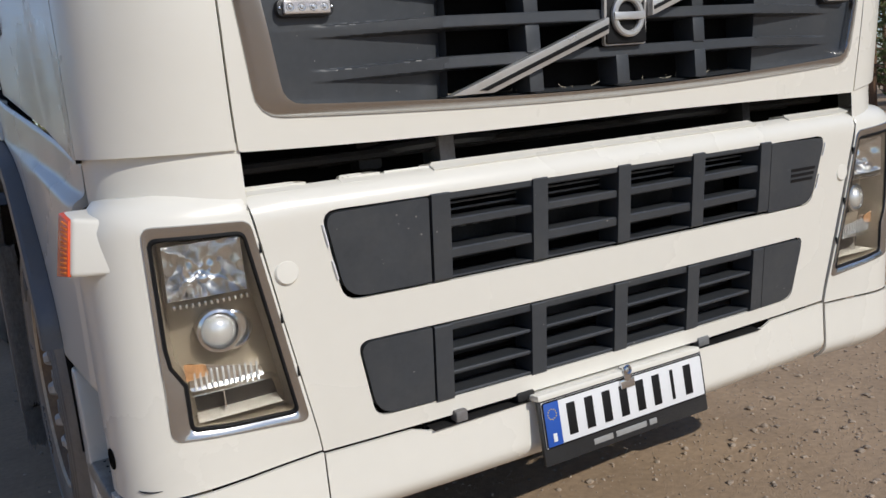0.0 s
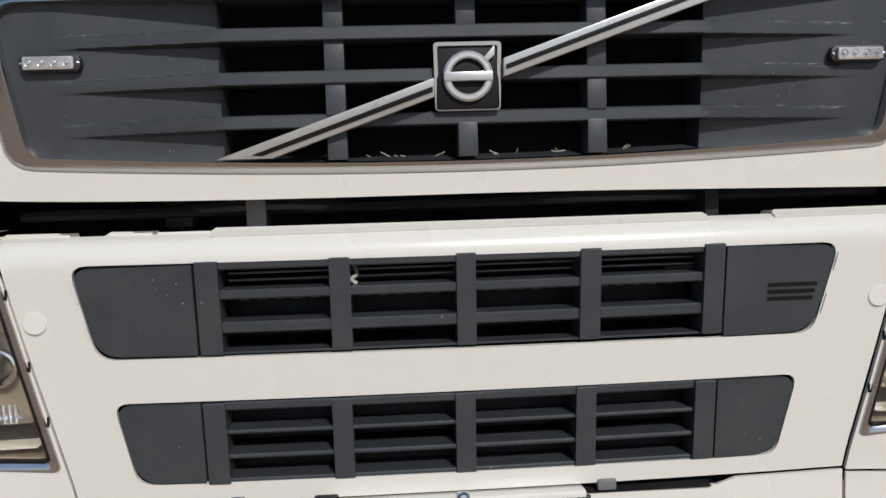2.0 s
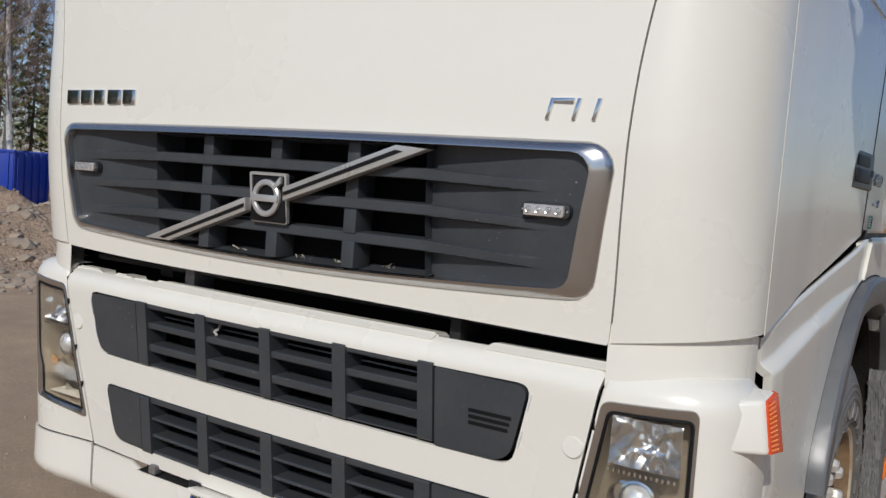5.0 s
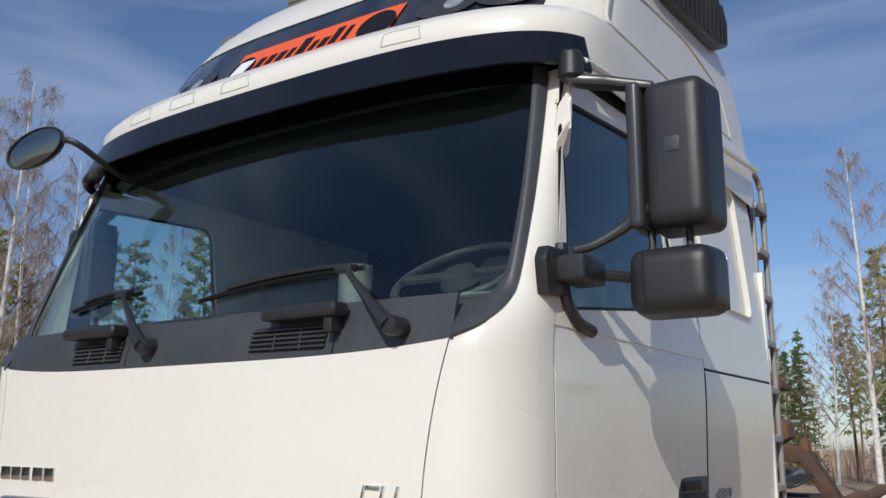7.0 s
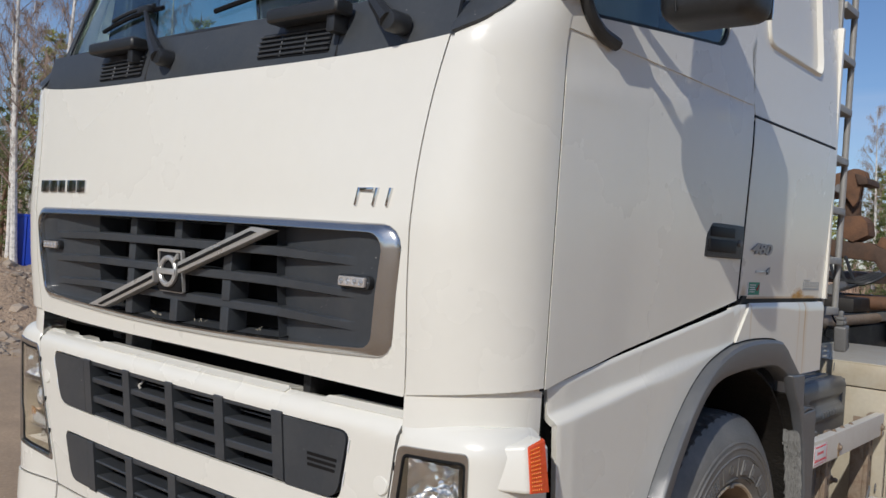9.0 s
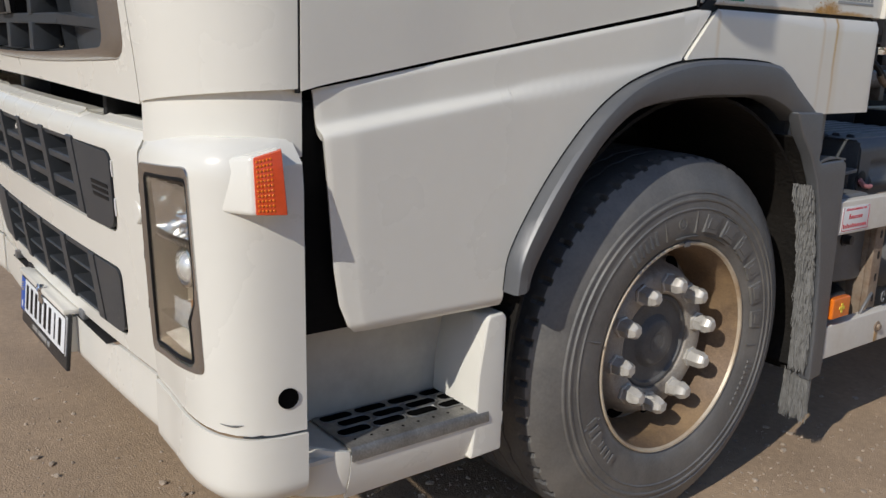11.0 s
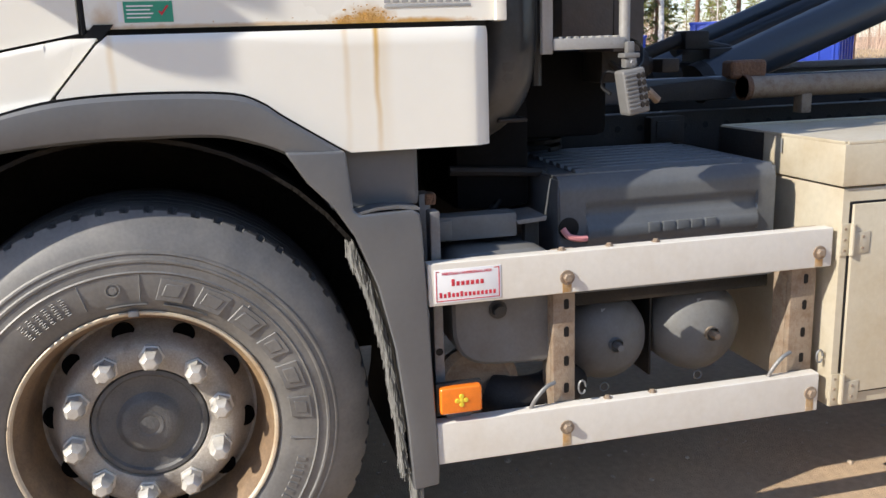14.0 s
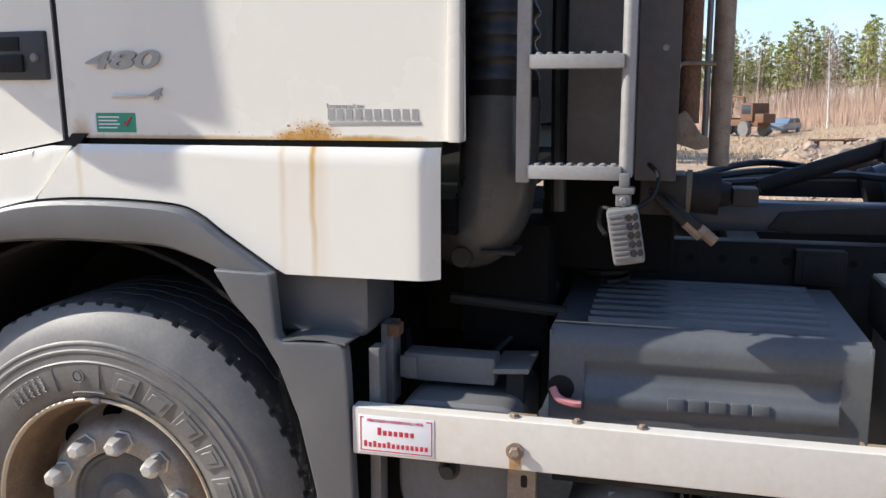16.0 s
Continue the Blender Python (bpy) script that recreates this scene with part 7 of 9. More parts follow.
for a, b, c, d in ((2.137, 2.298, 0.8065, 0.8085), (2.137, 2.145, 0.8805, 0.8825), (2.285, 2.298, 0.8805, 0.8825), (2.137, 2.139, 0.8065, 0.8825), (2.296, 2.298, 0.8065, 0.8825)):
    part("sticker_line", box(1.2508, 1.2518, a, b, c, d, 0.0002), STICKRED, sticker)
STICKER_BARS = [(2.176 + 0.0122 * k, 0.0082, 0.8435, 0.8545 if k else 0.8605) for k in range(7)] + [(2.145 + 0.0105 * k, 0.0068, 0.8155, 0.829 if k in (0, 2, 5) else 0.8255) for k in range(14)]
for a, w, c, d in STICKER_BARS:
    part("sticker_bar", box(1.2508, 1.2518, a, a + w, c, d, 0.0004), STICKRED, sticker)

for y0, y1 in ((2.453, 2.514), (3.152, 3.230)):
    post = part("rail_post", box(1.190, 1.212, y0, y1, 0.40, 0.90, 0.004), TAN, truck, "worn perforated steel post")
    for k, z in enumerate((0.755, 0.680, 0.600, 0.525)):
        yc = (y0 + y1) / 2 + 0.006
        part("slot", prism(rpoly([(yc - 0.007, z - 0.014), (yc + 0.007, z - 0.014), (yc + 0.007, z + 0.014), (yc - 0.007, z + 0.014)], 0.006, 3, 1), 'x', 1.2118, 1.2126), BLACK, post)
    part("post_flange", box(1.13, 1.19, y0, y0 + 0.008, 0.40, 0.88, 0.003), TAN, post)
    yh = y0 - 0.01
    part("latch_pin", tube(smooth_path([(1.225, yh + 0.01, 0.55), (1.232, yh - 0.018, 0.542), (1.232, yh - 0.045, 0.515), (1.228, yh - 0.060, 0.485)]), 0.0055, 8), STEEL, post)
    part("pin_ring", tube([(1.232, y1 + 0.012 + 0.010 * math.cos(a), 0.53 + 0.018 * math.sin(a)) for a in steps(0, 5.8, 12)], 0.003, 6), STEEL, post)

lamp = part("side_lamp", box(1.236, 1.262, 2.136, 2.244, 0.514, 0.584, 0.008, 3), ORANGE, truck, "orange side marker lamp with star light")
part("lamp_base", box(1.222, 1.240, 2.130, 2.250, 0.508, 0.590, 0.006), BLACKP, lamp)
bms = []
for k in range(5):
    a, r = k * 2 * math.pi / 4, 0.0 if k == 4 else 0.011
    bms.append(lathe([(0, 0.003), (0.006, 0.002), (0.007, -0.001)], 'x', (1.262, 2.190 + r * math.cos(a), 0.549 + r * math.sin(a)), 10))
part("star", merge(*bms), YELLOW, lamp)
part("lamp_stay", box(1.20, 1.222, 2.160, 2.225, 0.44, 0.52, 0.003), STEEL, truck, "steel lamp bracket")
part("front_post", box(1.15, 1.20, 2.140, 2.165, 0.42, 1.02, 0.004), STEEL, truck, "steel upright with hole")
part("post_hole", lathe([(0, 0.001), (0.010, 0.001), (0.010, 0)], 'x', (1.20, 2.152, 0.66), 12), BLACK, truck)

# reservoir, silencer end, air tanks
tankp = rpoly([(2.196, 0.60), (2.196, 0.90), (2.470, 0.90), (2.470, 0.586)], [0.11, 0.05, 0.05, 0.03], 8, 6)
res = part("reservoir", prism([(p.x, p.y) for p in tankp], 'x', 0.85, 1.172, 0.02, 3), TANKG, truck, "grey plastic reservoir with black cap")
part("cap", lathe([(0, 0.030), (0.015, 0.028), (0.017, 0.006), (0.024, 0.006), (0.024, 0.0)], 'x', (1.172, 2.316, 0.748), 20), BLACKP, res)
part("silencer_flange", moved(lathe([(0.0, 0.012), (0.085, 0.014), (0.095, 0.020), (0.118, 0.016), (0.120, 0.0), (0.085, -0.01)], 'x', (1.095, 2.272, 0.520), 36), Matrix()), TAN, truck, "dusty beige silencer flange")
part("exhaust_pipe", tube(smooth_path([(1.09, 2.32, 0.485), (1.12, 2.36, 0.475), (1.10, 2.46, 0.465), (1.0, 2.58, 0.46)]), 0.062, 18), DSTEEL, truck, "dark exhaust pipe")
for y, r, xt in ((2.688, 0.132, 1.085), (2.988, 0.140, 1.085)):
    t = part("air_tank", lathe([(0.0, xt + 0.0), (0.04, xt - 0.004), (0.08, xt - 0.018), (0.112, xt - 0.042), (r - 0.006, xt - 0.070), (r, xt - 0.10), (r, 0.55), (0.08, 0.50), (0, 0.49)], 'x', (0, y, 0.580), 40), TANKG, truck, "grey steel air tank with domed end")
    part("drain_plug", merge(lathe([(0, 0.052), (0.010, 0.052), (0.012, 0.046), (0.012, 0.018)], 'x', (xt - 0.016, y, 0.58), 6), lathe([(0.019, 0.022), (0.021, 0.018), (0.021, 0.0)], 'x', (xt - 0.010, y, 0.58), 16)), TAN if y > 2.8 else TANKG, t)
    part("pull_ring", tube([(xt - 0.05, y - 0.01 + 0.013 * math.cos(a), 0.436 + 0.013 * math.sin(a)) for a in steps(0, 2 * math.pi, 14)], 0.0022, 6), STEEL, t)
    part("tank_label", moved(box(-0.0006, 0.0006, -0.02, 0.02, -0.018, 0.018, 0.0002), Matrix.Translation((xt - 0.026, y - 0.01, 0.662)) @ Matrix.Rotation(radians(-24), 4, 'Y')), GREYTXT, t)
part("tank_strap", box(0.62, 1.0, 2.835, 2.842, 0.44, 0.74, 0.002), DSTEEL, truck)

# battery box with ribbed lid
bat = group("battery_box", truck, "dark grey ribbed battery box cover")
def bat_x(y, z):
    x = 1.082
    k = lambda c, w: math.exp(-((z - c) / w) ** 4)
    inn = 1 if 2.60 < y < 3.12 else 0
    if z > 1.02:
        x -= 0.028 * ((z - 1.02) / 0.045) ** 2
    return x + inn * (0.012 * k(0.905, 0.022) - 0.010 * k(0.965, 0.020))
bm = columns(steps(2.524, 2.598, 4) + steps(2.602, 3.118, 12) + steps(3.122, 3.176, 4), lambda y: 0.74, lambda y: 1.064, 44, lambda y, z: Vector((bat_x(y, z), y, z)))
part("cover_front", bm, BATT, bat, thick=0.006)
def bat_top(y, x):
    ph = ((x - 0.52) / 0.058) % 1.0
    rib = 0.012 * (1 if ph < 0.5 else 0) * (1 if 2.60 < y < 3.11 and 0.58 < x < 1.01 else 0)
    return Vector((x, y, 1.056 + 0.012 * (1.05 - x) + rib))
part("cover_top", columns([2.524, 2.56, 2.599, 2.601, 2.8, 3.0, 3.109, 3.111, 3.15, 3.176], lambda y: 0.56, lambda y: 1.054, 80, bat_top), BATT, bat, thick=0.006)
part("cover_side", box(0.56, 1.075, 2.520, 2.528, 0.74, 1.055, 0.003), BATT, bat)
part("cover_side", box(0.56, 1.075, 3.172, 3.180, 0.74, 1.055, 0.003), BATT, bat)
for k in range(5):
    part("raised_bar", box(1.080, 1.098, 2.778 + k * 0.043, 2.813 + k * 0.043, 0.897 + 0.001 * k, 0.925, 0.003), BATT, bat)
part("latch_recess", lathe([(0, 0.001), (0.026, 0.001), (0.030, 0.0)], 'x', (1.083, 2.548, 0.925), 20), BLACK, bat)
part("latch_handle", tube(smooth_path([(1.085, 2.530, 0.925), (1.095, 2.545, 0.905), (1.098, 2.575, 0.897), (1.096, 2.595, 0.897)]), 0.009, 8), PINK, bat, "faded pink latch")
part("box_tray", box(0.56, 1.07, 2.53, 3.175, 0.70, 0.74, 0.004), DSTEEL, bat)
# bracket beside the reservoir
part("cross_bracket", merge(box(1.02, 1.09, 2.186, 2.400, 0.918, 0.982, 0.006), box(1.085, 1.10, 2.18, 2.22, 0.925, 0.975, 0.003)), TANKG, truck, "grey steel bracket")
part("angle_plate", prism([(2.395, 0.962), (2.48, 0.968), (2.478, 0.955), (2.40, 0.950)], 'x', 0.95, 1.10, 0.002), STEEL, truck)
part("angle_leg", box(1.05, 1.08, 2.425, 2.465, 0.75, 0.958, 0.003), DSTEEL, truck)
part("upright_bracket", box(1.04, 1.10, 2.135, 2.165, 0.86, 1.05, 0.004), STEEL, truck, "rust-edged steel bracket")
part("upright_rust", box(1.06, 1.104, 2.150, 2.180, 1.02, 1.05, 0.006), RUST, truck)
part("hose_loop", tube(smooth_path([(0.95, 2.15, 1.0), (1.02, 2.20, 0.90), (0.96, 2.30, 0.90), (0.9, 2.42, 1.0), (0.8, 2.5, 1.1)]), 0.012, 8), BLACK, truck)

# tool box
tb = group("tool_box", truck, "beige stainless tool box with hinged door")
part("box_body", box(0.66, 1.258, 3.262, 4.60, 0.385, 1.008, 0.004), STAINLESS, tb)
part("box_lid", box(0.655, 1.266, 3.252, 4.61, 1.014, 1.128, 0.006), STAINLESS, tb)
part("lid_top", merge(box(0.66, 1.262, 3.252, 3.262, 1.126, 1.136, 0.003), box(1.256, 1.266, 3.262, 4.61, 1.126, 1.136, 0.003), box(0.655, 0.665, 3.262, 4.61, 1.126, 1.136, 0.003)), STAINLESS, tb)
part("lid_side", box(0.66, 0.906, 3.2465, 3.251, 1.018, 1.13, 0.002), DSTEEL, tb)
part("box_door", box(1.256, 1.268, 3.292, 4.55, 0.425, 0.965, 0.003), STAINLESS, tb)
# black plate draws the shadow line round the door
part("door_shadow", box(1.255, 1.2595, 3.284, 4.56, 0.418, 0.972, 0.001), BLACK, tb)
for z in (0.868, 0.428 + 0.01):
    hg = part("hinge", box(1.2585, 1.262, 3.262, 3.290, z - 0.045, z + 0.045, 0.001), STAINLESS, tb, "steel leaf hinge")
    part("hinge_leaf", box(1.267, 1.2705, 3.293, 3.345, z - 0.038, z + 0.022, 0.001), STAINLESS, hg)
    part("hinge_pin", tube([(1.270, 3.290, z - 0.042), (1.270, 3.290, z + 0.044)], 0.007, 10), STAINLESS, hg)
    for dy, dz in ((-0.016, 0.03), (-0.016, 0.0), (-0.016, -0.03), (0.034, 0.008), (0.034, -0.024)):
        part("hinge_screw", lathe([(0, 0.0015), (0.004, 0.001), (0.0045, -0.001)], 'x', (1.2715 if dy > 0 else 1.2625, 3.290 + dy, z + dz), 8), TAN, hg)
part("lid_stay", tube([(1.0, 3.246, 1.08), (1.0, 3.246, 1.12)], 0.003, 6), STEEL, tb)

# ladder with work lamp
lad = group("ladder", truck, "grey steel ladder fixed behind the cab")
part("flat_stile", box(1.130, 1.150, 2.452, 2.480, 1.385, 3.05, 0.003), LADDER, lad)
part("round_stile", tube(smooth_path([(1.140, 2.676, 1.40), (1.140, 2.676, 2.2), (1.138, 2.676, 3.02), (1.135, 2.665, 3.10), (1.132, 2.62, 3.145), (1.13, 2.52, 3.15), (1.12, 2.38, 3.14)]), 0.014, 12), LADDER, lad)
part("stile_joint", tube([(1.140, 2.676, 2.93), (1.140, 2.676, 3.02)], 0.019, 12), TAN, lad)
for k in range(8):
    z = 1.410 + k * 0.2225
    rung = part("rung", box(1.105, 1.160, 2.478, 2.668, z - 0.016, z + 0.012, 0.002), LADDER, lad)
    for j in range(8):
        part("tooth", box(1.12, 1.158, 2.492 + j * 0.022, 2.502 + j * 0.022, z + 0.011, z + 0.0165, 0.002), LADDER, rung)
    part("wall_stay", box(1.04, 1.14, 2.462, 2.474, z - 0.010, z + 0.008, 0.002), LADDER, lad) if k % 2 else None
wl = group("work_lamp", truck, "grey ribbed work lamp hanging below the ladder")
WM = Matrix.Translation((1.176, 2.682, 1.288)) @ Matrix.Rotation(radians(10), 4, 'X') @ Matrix.Rotation(radians(2), 4, 'Z') @ Matrix.Diagonal((0.85, 0.78, 1, 1))
part("lamp_body", moved(box(-0.030, 0.030, -0.040, 0.040, -0.058, 0.056, 0.010, 3), WM), LAMPG, wl)
for k in range(9):
    z = -0.042 + k * 0.0105
    part("cooling_rib", moved(box(0.024, 0.034, -0.034, 0.004, z - 0.0028, z + 0.0028, 0.001), WM), LAMPG, wl)
for i in range(2):
    for j in range(5):
        part("led", moved(lathe([(0, 0.0015), (0.007, 0.001), (0.008, -0.001)], 'x', (0.031, 0.014 + i * 0.016, -0.036 + j * 0.018), 10), WM), DSTEEL, wl)
part("lamp_yoke", merge(box(1.155, 1.185, 2.660, 2.690, 1.345, 1.372, 0.004), box(1.148, 1.19, 2.654, 2.696, 1.370, 1.382, 0.003), box(1.16, 1.18, 2.666, 2.686, 1.38, 1.41, 0.004)), LAMPG, wl)
part("yoke_bolt", hexbolt((1.186, 2.676, 1.358), 'x', 0.008, 0.008), STEEL, wl)
part("lamp_cable", tube(smooth_path([(1.15, 2.66, 1.33), (1.13, 2.63, 1.335), (1.12, 2.625, 1.30), (1.14, 2.64, 1.28)]), 0.005, 6), BLACK, wl)
part("lamp_cable", tube(smooth_path([(1.16, 2.70, 1.34), (1.13, 2.73, 1.36), (1.10, 2.74, 1.40), (1.05, 2.72, 1.42)]), 0.005, 6), BLACK, wl)

# intake duct with bellows
duct = group("intake_duct", truck, "black air duct with ribbed bellows")
prof = []
for k in range(30):
    z = 2.95 - k * 0.046
    prof += [(0.079, z), (0.084, z - 0.010), (0.084, z - 0.018), (0.074, z - 0.026), (0.073, z - 0.036)]
part("bellows", lathe(prof, 'z', (1.01, 2.395, 0), 28), BLACKP, duct, angle=50)
part("collar", tube([(1.01, 2.395, 1.545), (1.01, 2.395, 1.605)], 0.083, 24), BLACK, duct)
part("elbow", tube(smooth_path([(1.01, 2.395, 1.56), (1.015, 2.392, 1.44), (1.01, 2.38, 1.33), (0.98, 2.34, 1.265), (0.90, 2.29, 1.24), (0.80, 2.27, 1.24)], 5), 0.088, 24), DUCT, duct)
part("duct_strap", box(0.98, 1.07, 2.36, 2.44, 1.215, 1.225, 0.003), DSTEEL, duct)
part("breather", lathe([(0, 0.004), (0.022, 0.004), (0.025, 0.0), (0.025, -0.02)], 'x', (1.06, 2.315, 1.205), 18), DSTEEL, duct)

# exhaust shield and pipes behind the cab
sh = part("exhaust_shield", prism([(2.545, 1.395), (2.69, 1.395), (2.69, 3.05), (2.545, 3.05)], 'x', 0.80, 1.045, 0.006), SHIELD, truck, "grey-brown steel exhaust shield")
part("shield_side", prism([(0.80, 2.69), (1.045, 2.69), (1.05, 2.775), (0.80, 2.775)], 'z', 1.385, 3.05, 0.004), SHIELD, truck, "dark steel shield side")
part("cable_bundle", tube(smooth_path([(0.92, 2.515, 1.30), (0.93, 2.512, 1.8), (0.92, 2.518, 2.4), (0.92, 2.51, 3.0)]), 0.019, 10), BLACKP, truck, "black cable bundle behind the cab")
part("shield_rivet", lathe([(0, 0.003), (0.006, 0.002), (0.007, 0)], 'x', (1.050, 2.745, 1.66), 10), STEEL, truck)
part("rusty_pipe", tube([(0.80, 2.798, 1.50), (0.80, 2.798, 3.0)], 0.026, 14), RUST, truck, "rusty brown upright pipe")
part("thin_pipe", tube([(0.79, 2.838, 1.45), (0.79, 2.838, 3.0)], 0.007, 8), STEEL, truck)
part("grey_pipe", tube([(0.78, 2.872, 1.40), (0.78, 2.872, 3.0)], 0.024, 14), TAN, truck, "dusty grey upright pipe")
part("wire_hook", tube(smooth_path([(0.83, 2.77, 1.52), (0.83, 2.768, 1.60), (0.83, 2.776, 1.632), (0.83, 2.80, 1.636), (0.83, 2.855, 1.634)]), 0.005, 6), TAN, truck)
part("torn_plate", prism([(2.768, 1.515), (2.79, 1.53), (2.80, 1.52), (2.83, 1.475), (2.845, 1.47), (2.848, 1.445), (2.82, 1.44), (2.772, 1.455)], 'x', 0.84, 0.85, 0.003), TAN, truck, "bent rusty plate")
part("filter_housing", tube([(0.84, 2.775, 1.345), (0.84, 2.875, 1.34)], 0.048, 20, [0.045, 0.05]), DSTEEL, truck, "dark round filter housing")
part("filter_clamp", tube([(0.84, 2.80, 1.344), (0.84, 2.812, 1.3435)], 0.051, 20), TAN, truck, "dusty steel clamp")
part("filter_cap", tube([(0.84, 2.862, 1.3405), (0.84, 2.90, 1.3395)], 0.03, 14, [0.034, 0.026]), DSTEEL, truck)
part("valve_block", box(0.80, 0.95, 2.70, 2.80, 1.30, 1.39, 0.006), DSTEEL, truck, "oily valve block")
part("valve_block", box(0.84, 0.92, 2.90, 2.955, 1.32, 1.36, 0.006), DSTEEL, truck, "small oily valve block")
# filler block added so the opening behind the cab stays dark
part("cross_tank", bevelled(box(0.30, 0.82, 2.46, 2.78, 1.14, 1.395, 0), 0.03, 2), DARK, truck, "black filler block added behind the cab")
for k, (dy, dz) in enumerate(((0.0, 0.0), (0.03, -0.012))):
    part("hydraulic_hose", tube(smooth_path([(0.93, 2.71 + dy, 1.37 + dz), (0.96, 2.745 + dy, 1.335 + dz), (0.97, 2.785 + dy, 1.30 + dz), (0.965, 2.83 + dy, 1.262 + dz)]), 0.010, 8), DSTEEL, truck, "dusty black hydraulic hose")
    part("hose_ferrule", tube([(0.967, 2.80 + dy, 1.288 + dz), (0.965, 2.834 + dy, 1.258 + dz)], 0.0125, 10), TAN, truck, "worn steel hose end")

# clutter added behind the gearbox; its near-black block darkens the opening
cm = group("cab_mount", truck, "near-black clutter added behind the gearbox, with spring and pipe")
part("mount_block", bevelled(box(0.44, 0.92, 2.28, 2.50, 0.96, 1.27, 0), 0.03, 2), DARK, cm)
part("mount_pipe", tube([(0.93, 2.26, 1.08), (0.93, 2.54, 1.06)], 0.014, 8), DSTEEL, cm)
part("spring", tube([(0.70 + 0.05 * math.cos(k * 0.6), 2.62 + 0.05 * math.sin(k * 0.6), 1.10 + 0.0022 * k) for k in range(84)], 0.008, 6), DSTEEL, cm)

# ---- chassis and hook lift ----
for sx in (1, -1):
    b = part("chassis_beam", box(0.35, 0.42, 0.45, 7.4, 0.86, 1.165, 0.006), DSTEEL, truck, "long black chassis beam", sx=sx)
    for k in range(22):
        y = 2.66 + k * 0.085
        part("beam_hole", lathe([(0, 0.0008), (0.011, 0.0008), (0.012, 0)], 'x', (0.42, y, 1.115), 10), BLACK, b, sx=sx)
    part("sub_frame", box(0.42, 0.50, 2.80, 7.2, 1.205, 1.285, 0.008), ARMBLUE, truck, "dark painted lift frame", sx=sx)
    part("frame_lug", merge(box(0.42, 0.47, 3.10, 3.23, 1.06, 1.155, 0.008), box(0.465, 0.475, 3.12, 3.21, 1.075, 1.14, 0.003)), DSTEEL, truck, sx=sx)
    part("weld_plate", prism([(3.02, 1.215), (3.05, 1.26), (3.30, 1.28), (3.40, 1.26), (3.38, 1.21), (3.08, 1.205)], 'x', 0.495, 0.512, 0.004), DSTEEL, truck, sx=sx)
    part("lift_pipe", tube([(0.545, 3.40, 1.245), (0.545, 6.0, 1.245)], 0.038, 20), TAN, truck, "worn beige lift pipe", sx=sx)
    part("pipe_collar", tube([(0.545, 3.40, 1.245), (0.545, 3.42, 1.245)], 0.043, 20), RUST, truck, sx=sx)
    part("pipe_foot", box(0.52, 0.57, 3.62, 3.66, 1.15, 1.225, 0.006), TAN, truck, sx=sx)
    part("rust_block", bevelled(box(0.47, 0.54, 3.36, 3.50, 1.275, 1.338, 0), 0.018, 3), RUST, truck, sx=sx)
# engine block kept near-black, the shade under the cab put into its colour
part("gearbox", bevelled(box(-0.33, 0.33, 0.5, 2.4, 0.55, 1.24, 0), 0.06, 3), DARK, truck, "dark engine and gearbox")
part("fuel_tank", bevelled(box(-1.15, -0.55, 2.4, 3.9, 0.4, 1.0, 0), 0.08, 4), DSTEEL, truck, "dark fuel tank on the far side")
part("cross_member", box(-0.36, 0.36, 2.95, 3.05, 0.9, 1.12, 0.01), DSTEEL, truck)
part("cross_member", box(-0.36, 0.36, 4.6, 4.7, 0.9, 1.12, 0.01), DSTEEL, truck)
for sx in (1, -1):
    part("lift_arm", tube([(0.243, 3.40, 1.250), (0.236, 3.80, 1.395), (0.22, 4.6, 1.688), (0.20, 5.4, 1.98)], 0.085, 20, [0.070, 0.080, 0.085, 0.085]), ARMBLUE, truck, "blue-grey lift arm", sx=sx)
    part("arm_collar", tube([(0.243, 3.395, 1.248), (0.241, 3.44, 1.264)], 0.076, 20), DSTEEL, truck, sx=sx)
part("lift_cylinder", tube([(0.22, 3.02, 1.30), (0.21, 3.36, 1.42)], 0.024, 12), DSTEEL, truck, "dark hydraulic cylinder")
part("cylinder_head", merge(box(0.16, 0.26, 3.34, 3.44, 1.375, 1.445, 0.012), tube([(0.21, 3.40, 1.40), (0.20, 3.56, 1.37)], 0.02, 10)), DSTEEL, truck)
part("lift_rod", tube([(0.02, 3.42, 1.375), (0.0, 4.6, 1.81)], 0.030, 12), ARMBLUE, truck)
part("arm_block", box(0.05, 0.26, 3.44, 3.62, 1.285, 1.38, 0.015), DSTEEL, truck)
part("deck_rim", box(-0.40, -0.36, 2.95, 6.8, 1.27, 1.30, 0.004), STEEL, truck)
for k in range(3):
    part("deck_hose", tube(smooth_path([(0.2 - 0.1 * k, 2.80, 1.30), (0.1 - 0.1 * k, 3.05, 1.31 + 0.02 * k), (0.1, 3.3, 1.33), (0.1, 3.6, 1.30)]), 0.011, 6), BLACKP, truck)
part("rear_bed_frame", box(-0.5, 0.5, 6.9, 7.3, 1.0, 1.4, 0.02), DSTEEL, truck)

# ---- lettering and marks on the flank ----
def text_mesh(body, size, depth, bold=0.0):
    cu = bpy.data.curves.new("t", 'FONT')
    cu.body, cu.size, cu.extrude, cu.bevel_depth, cu.space_character = body, size, depth, depth * 0.3, 1.0
    cu.offset = bold
    ob = bpy.data.objects.new("t", cu)
    me = ob.to_mesh()
    bm = bmesh.new()
    bm.from_mesh(me)
    ob.to_mesh_clear()
    bpy.data.objects.remove(ob)
    bpy.data.curves.remove(cu)
    return bm


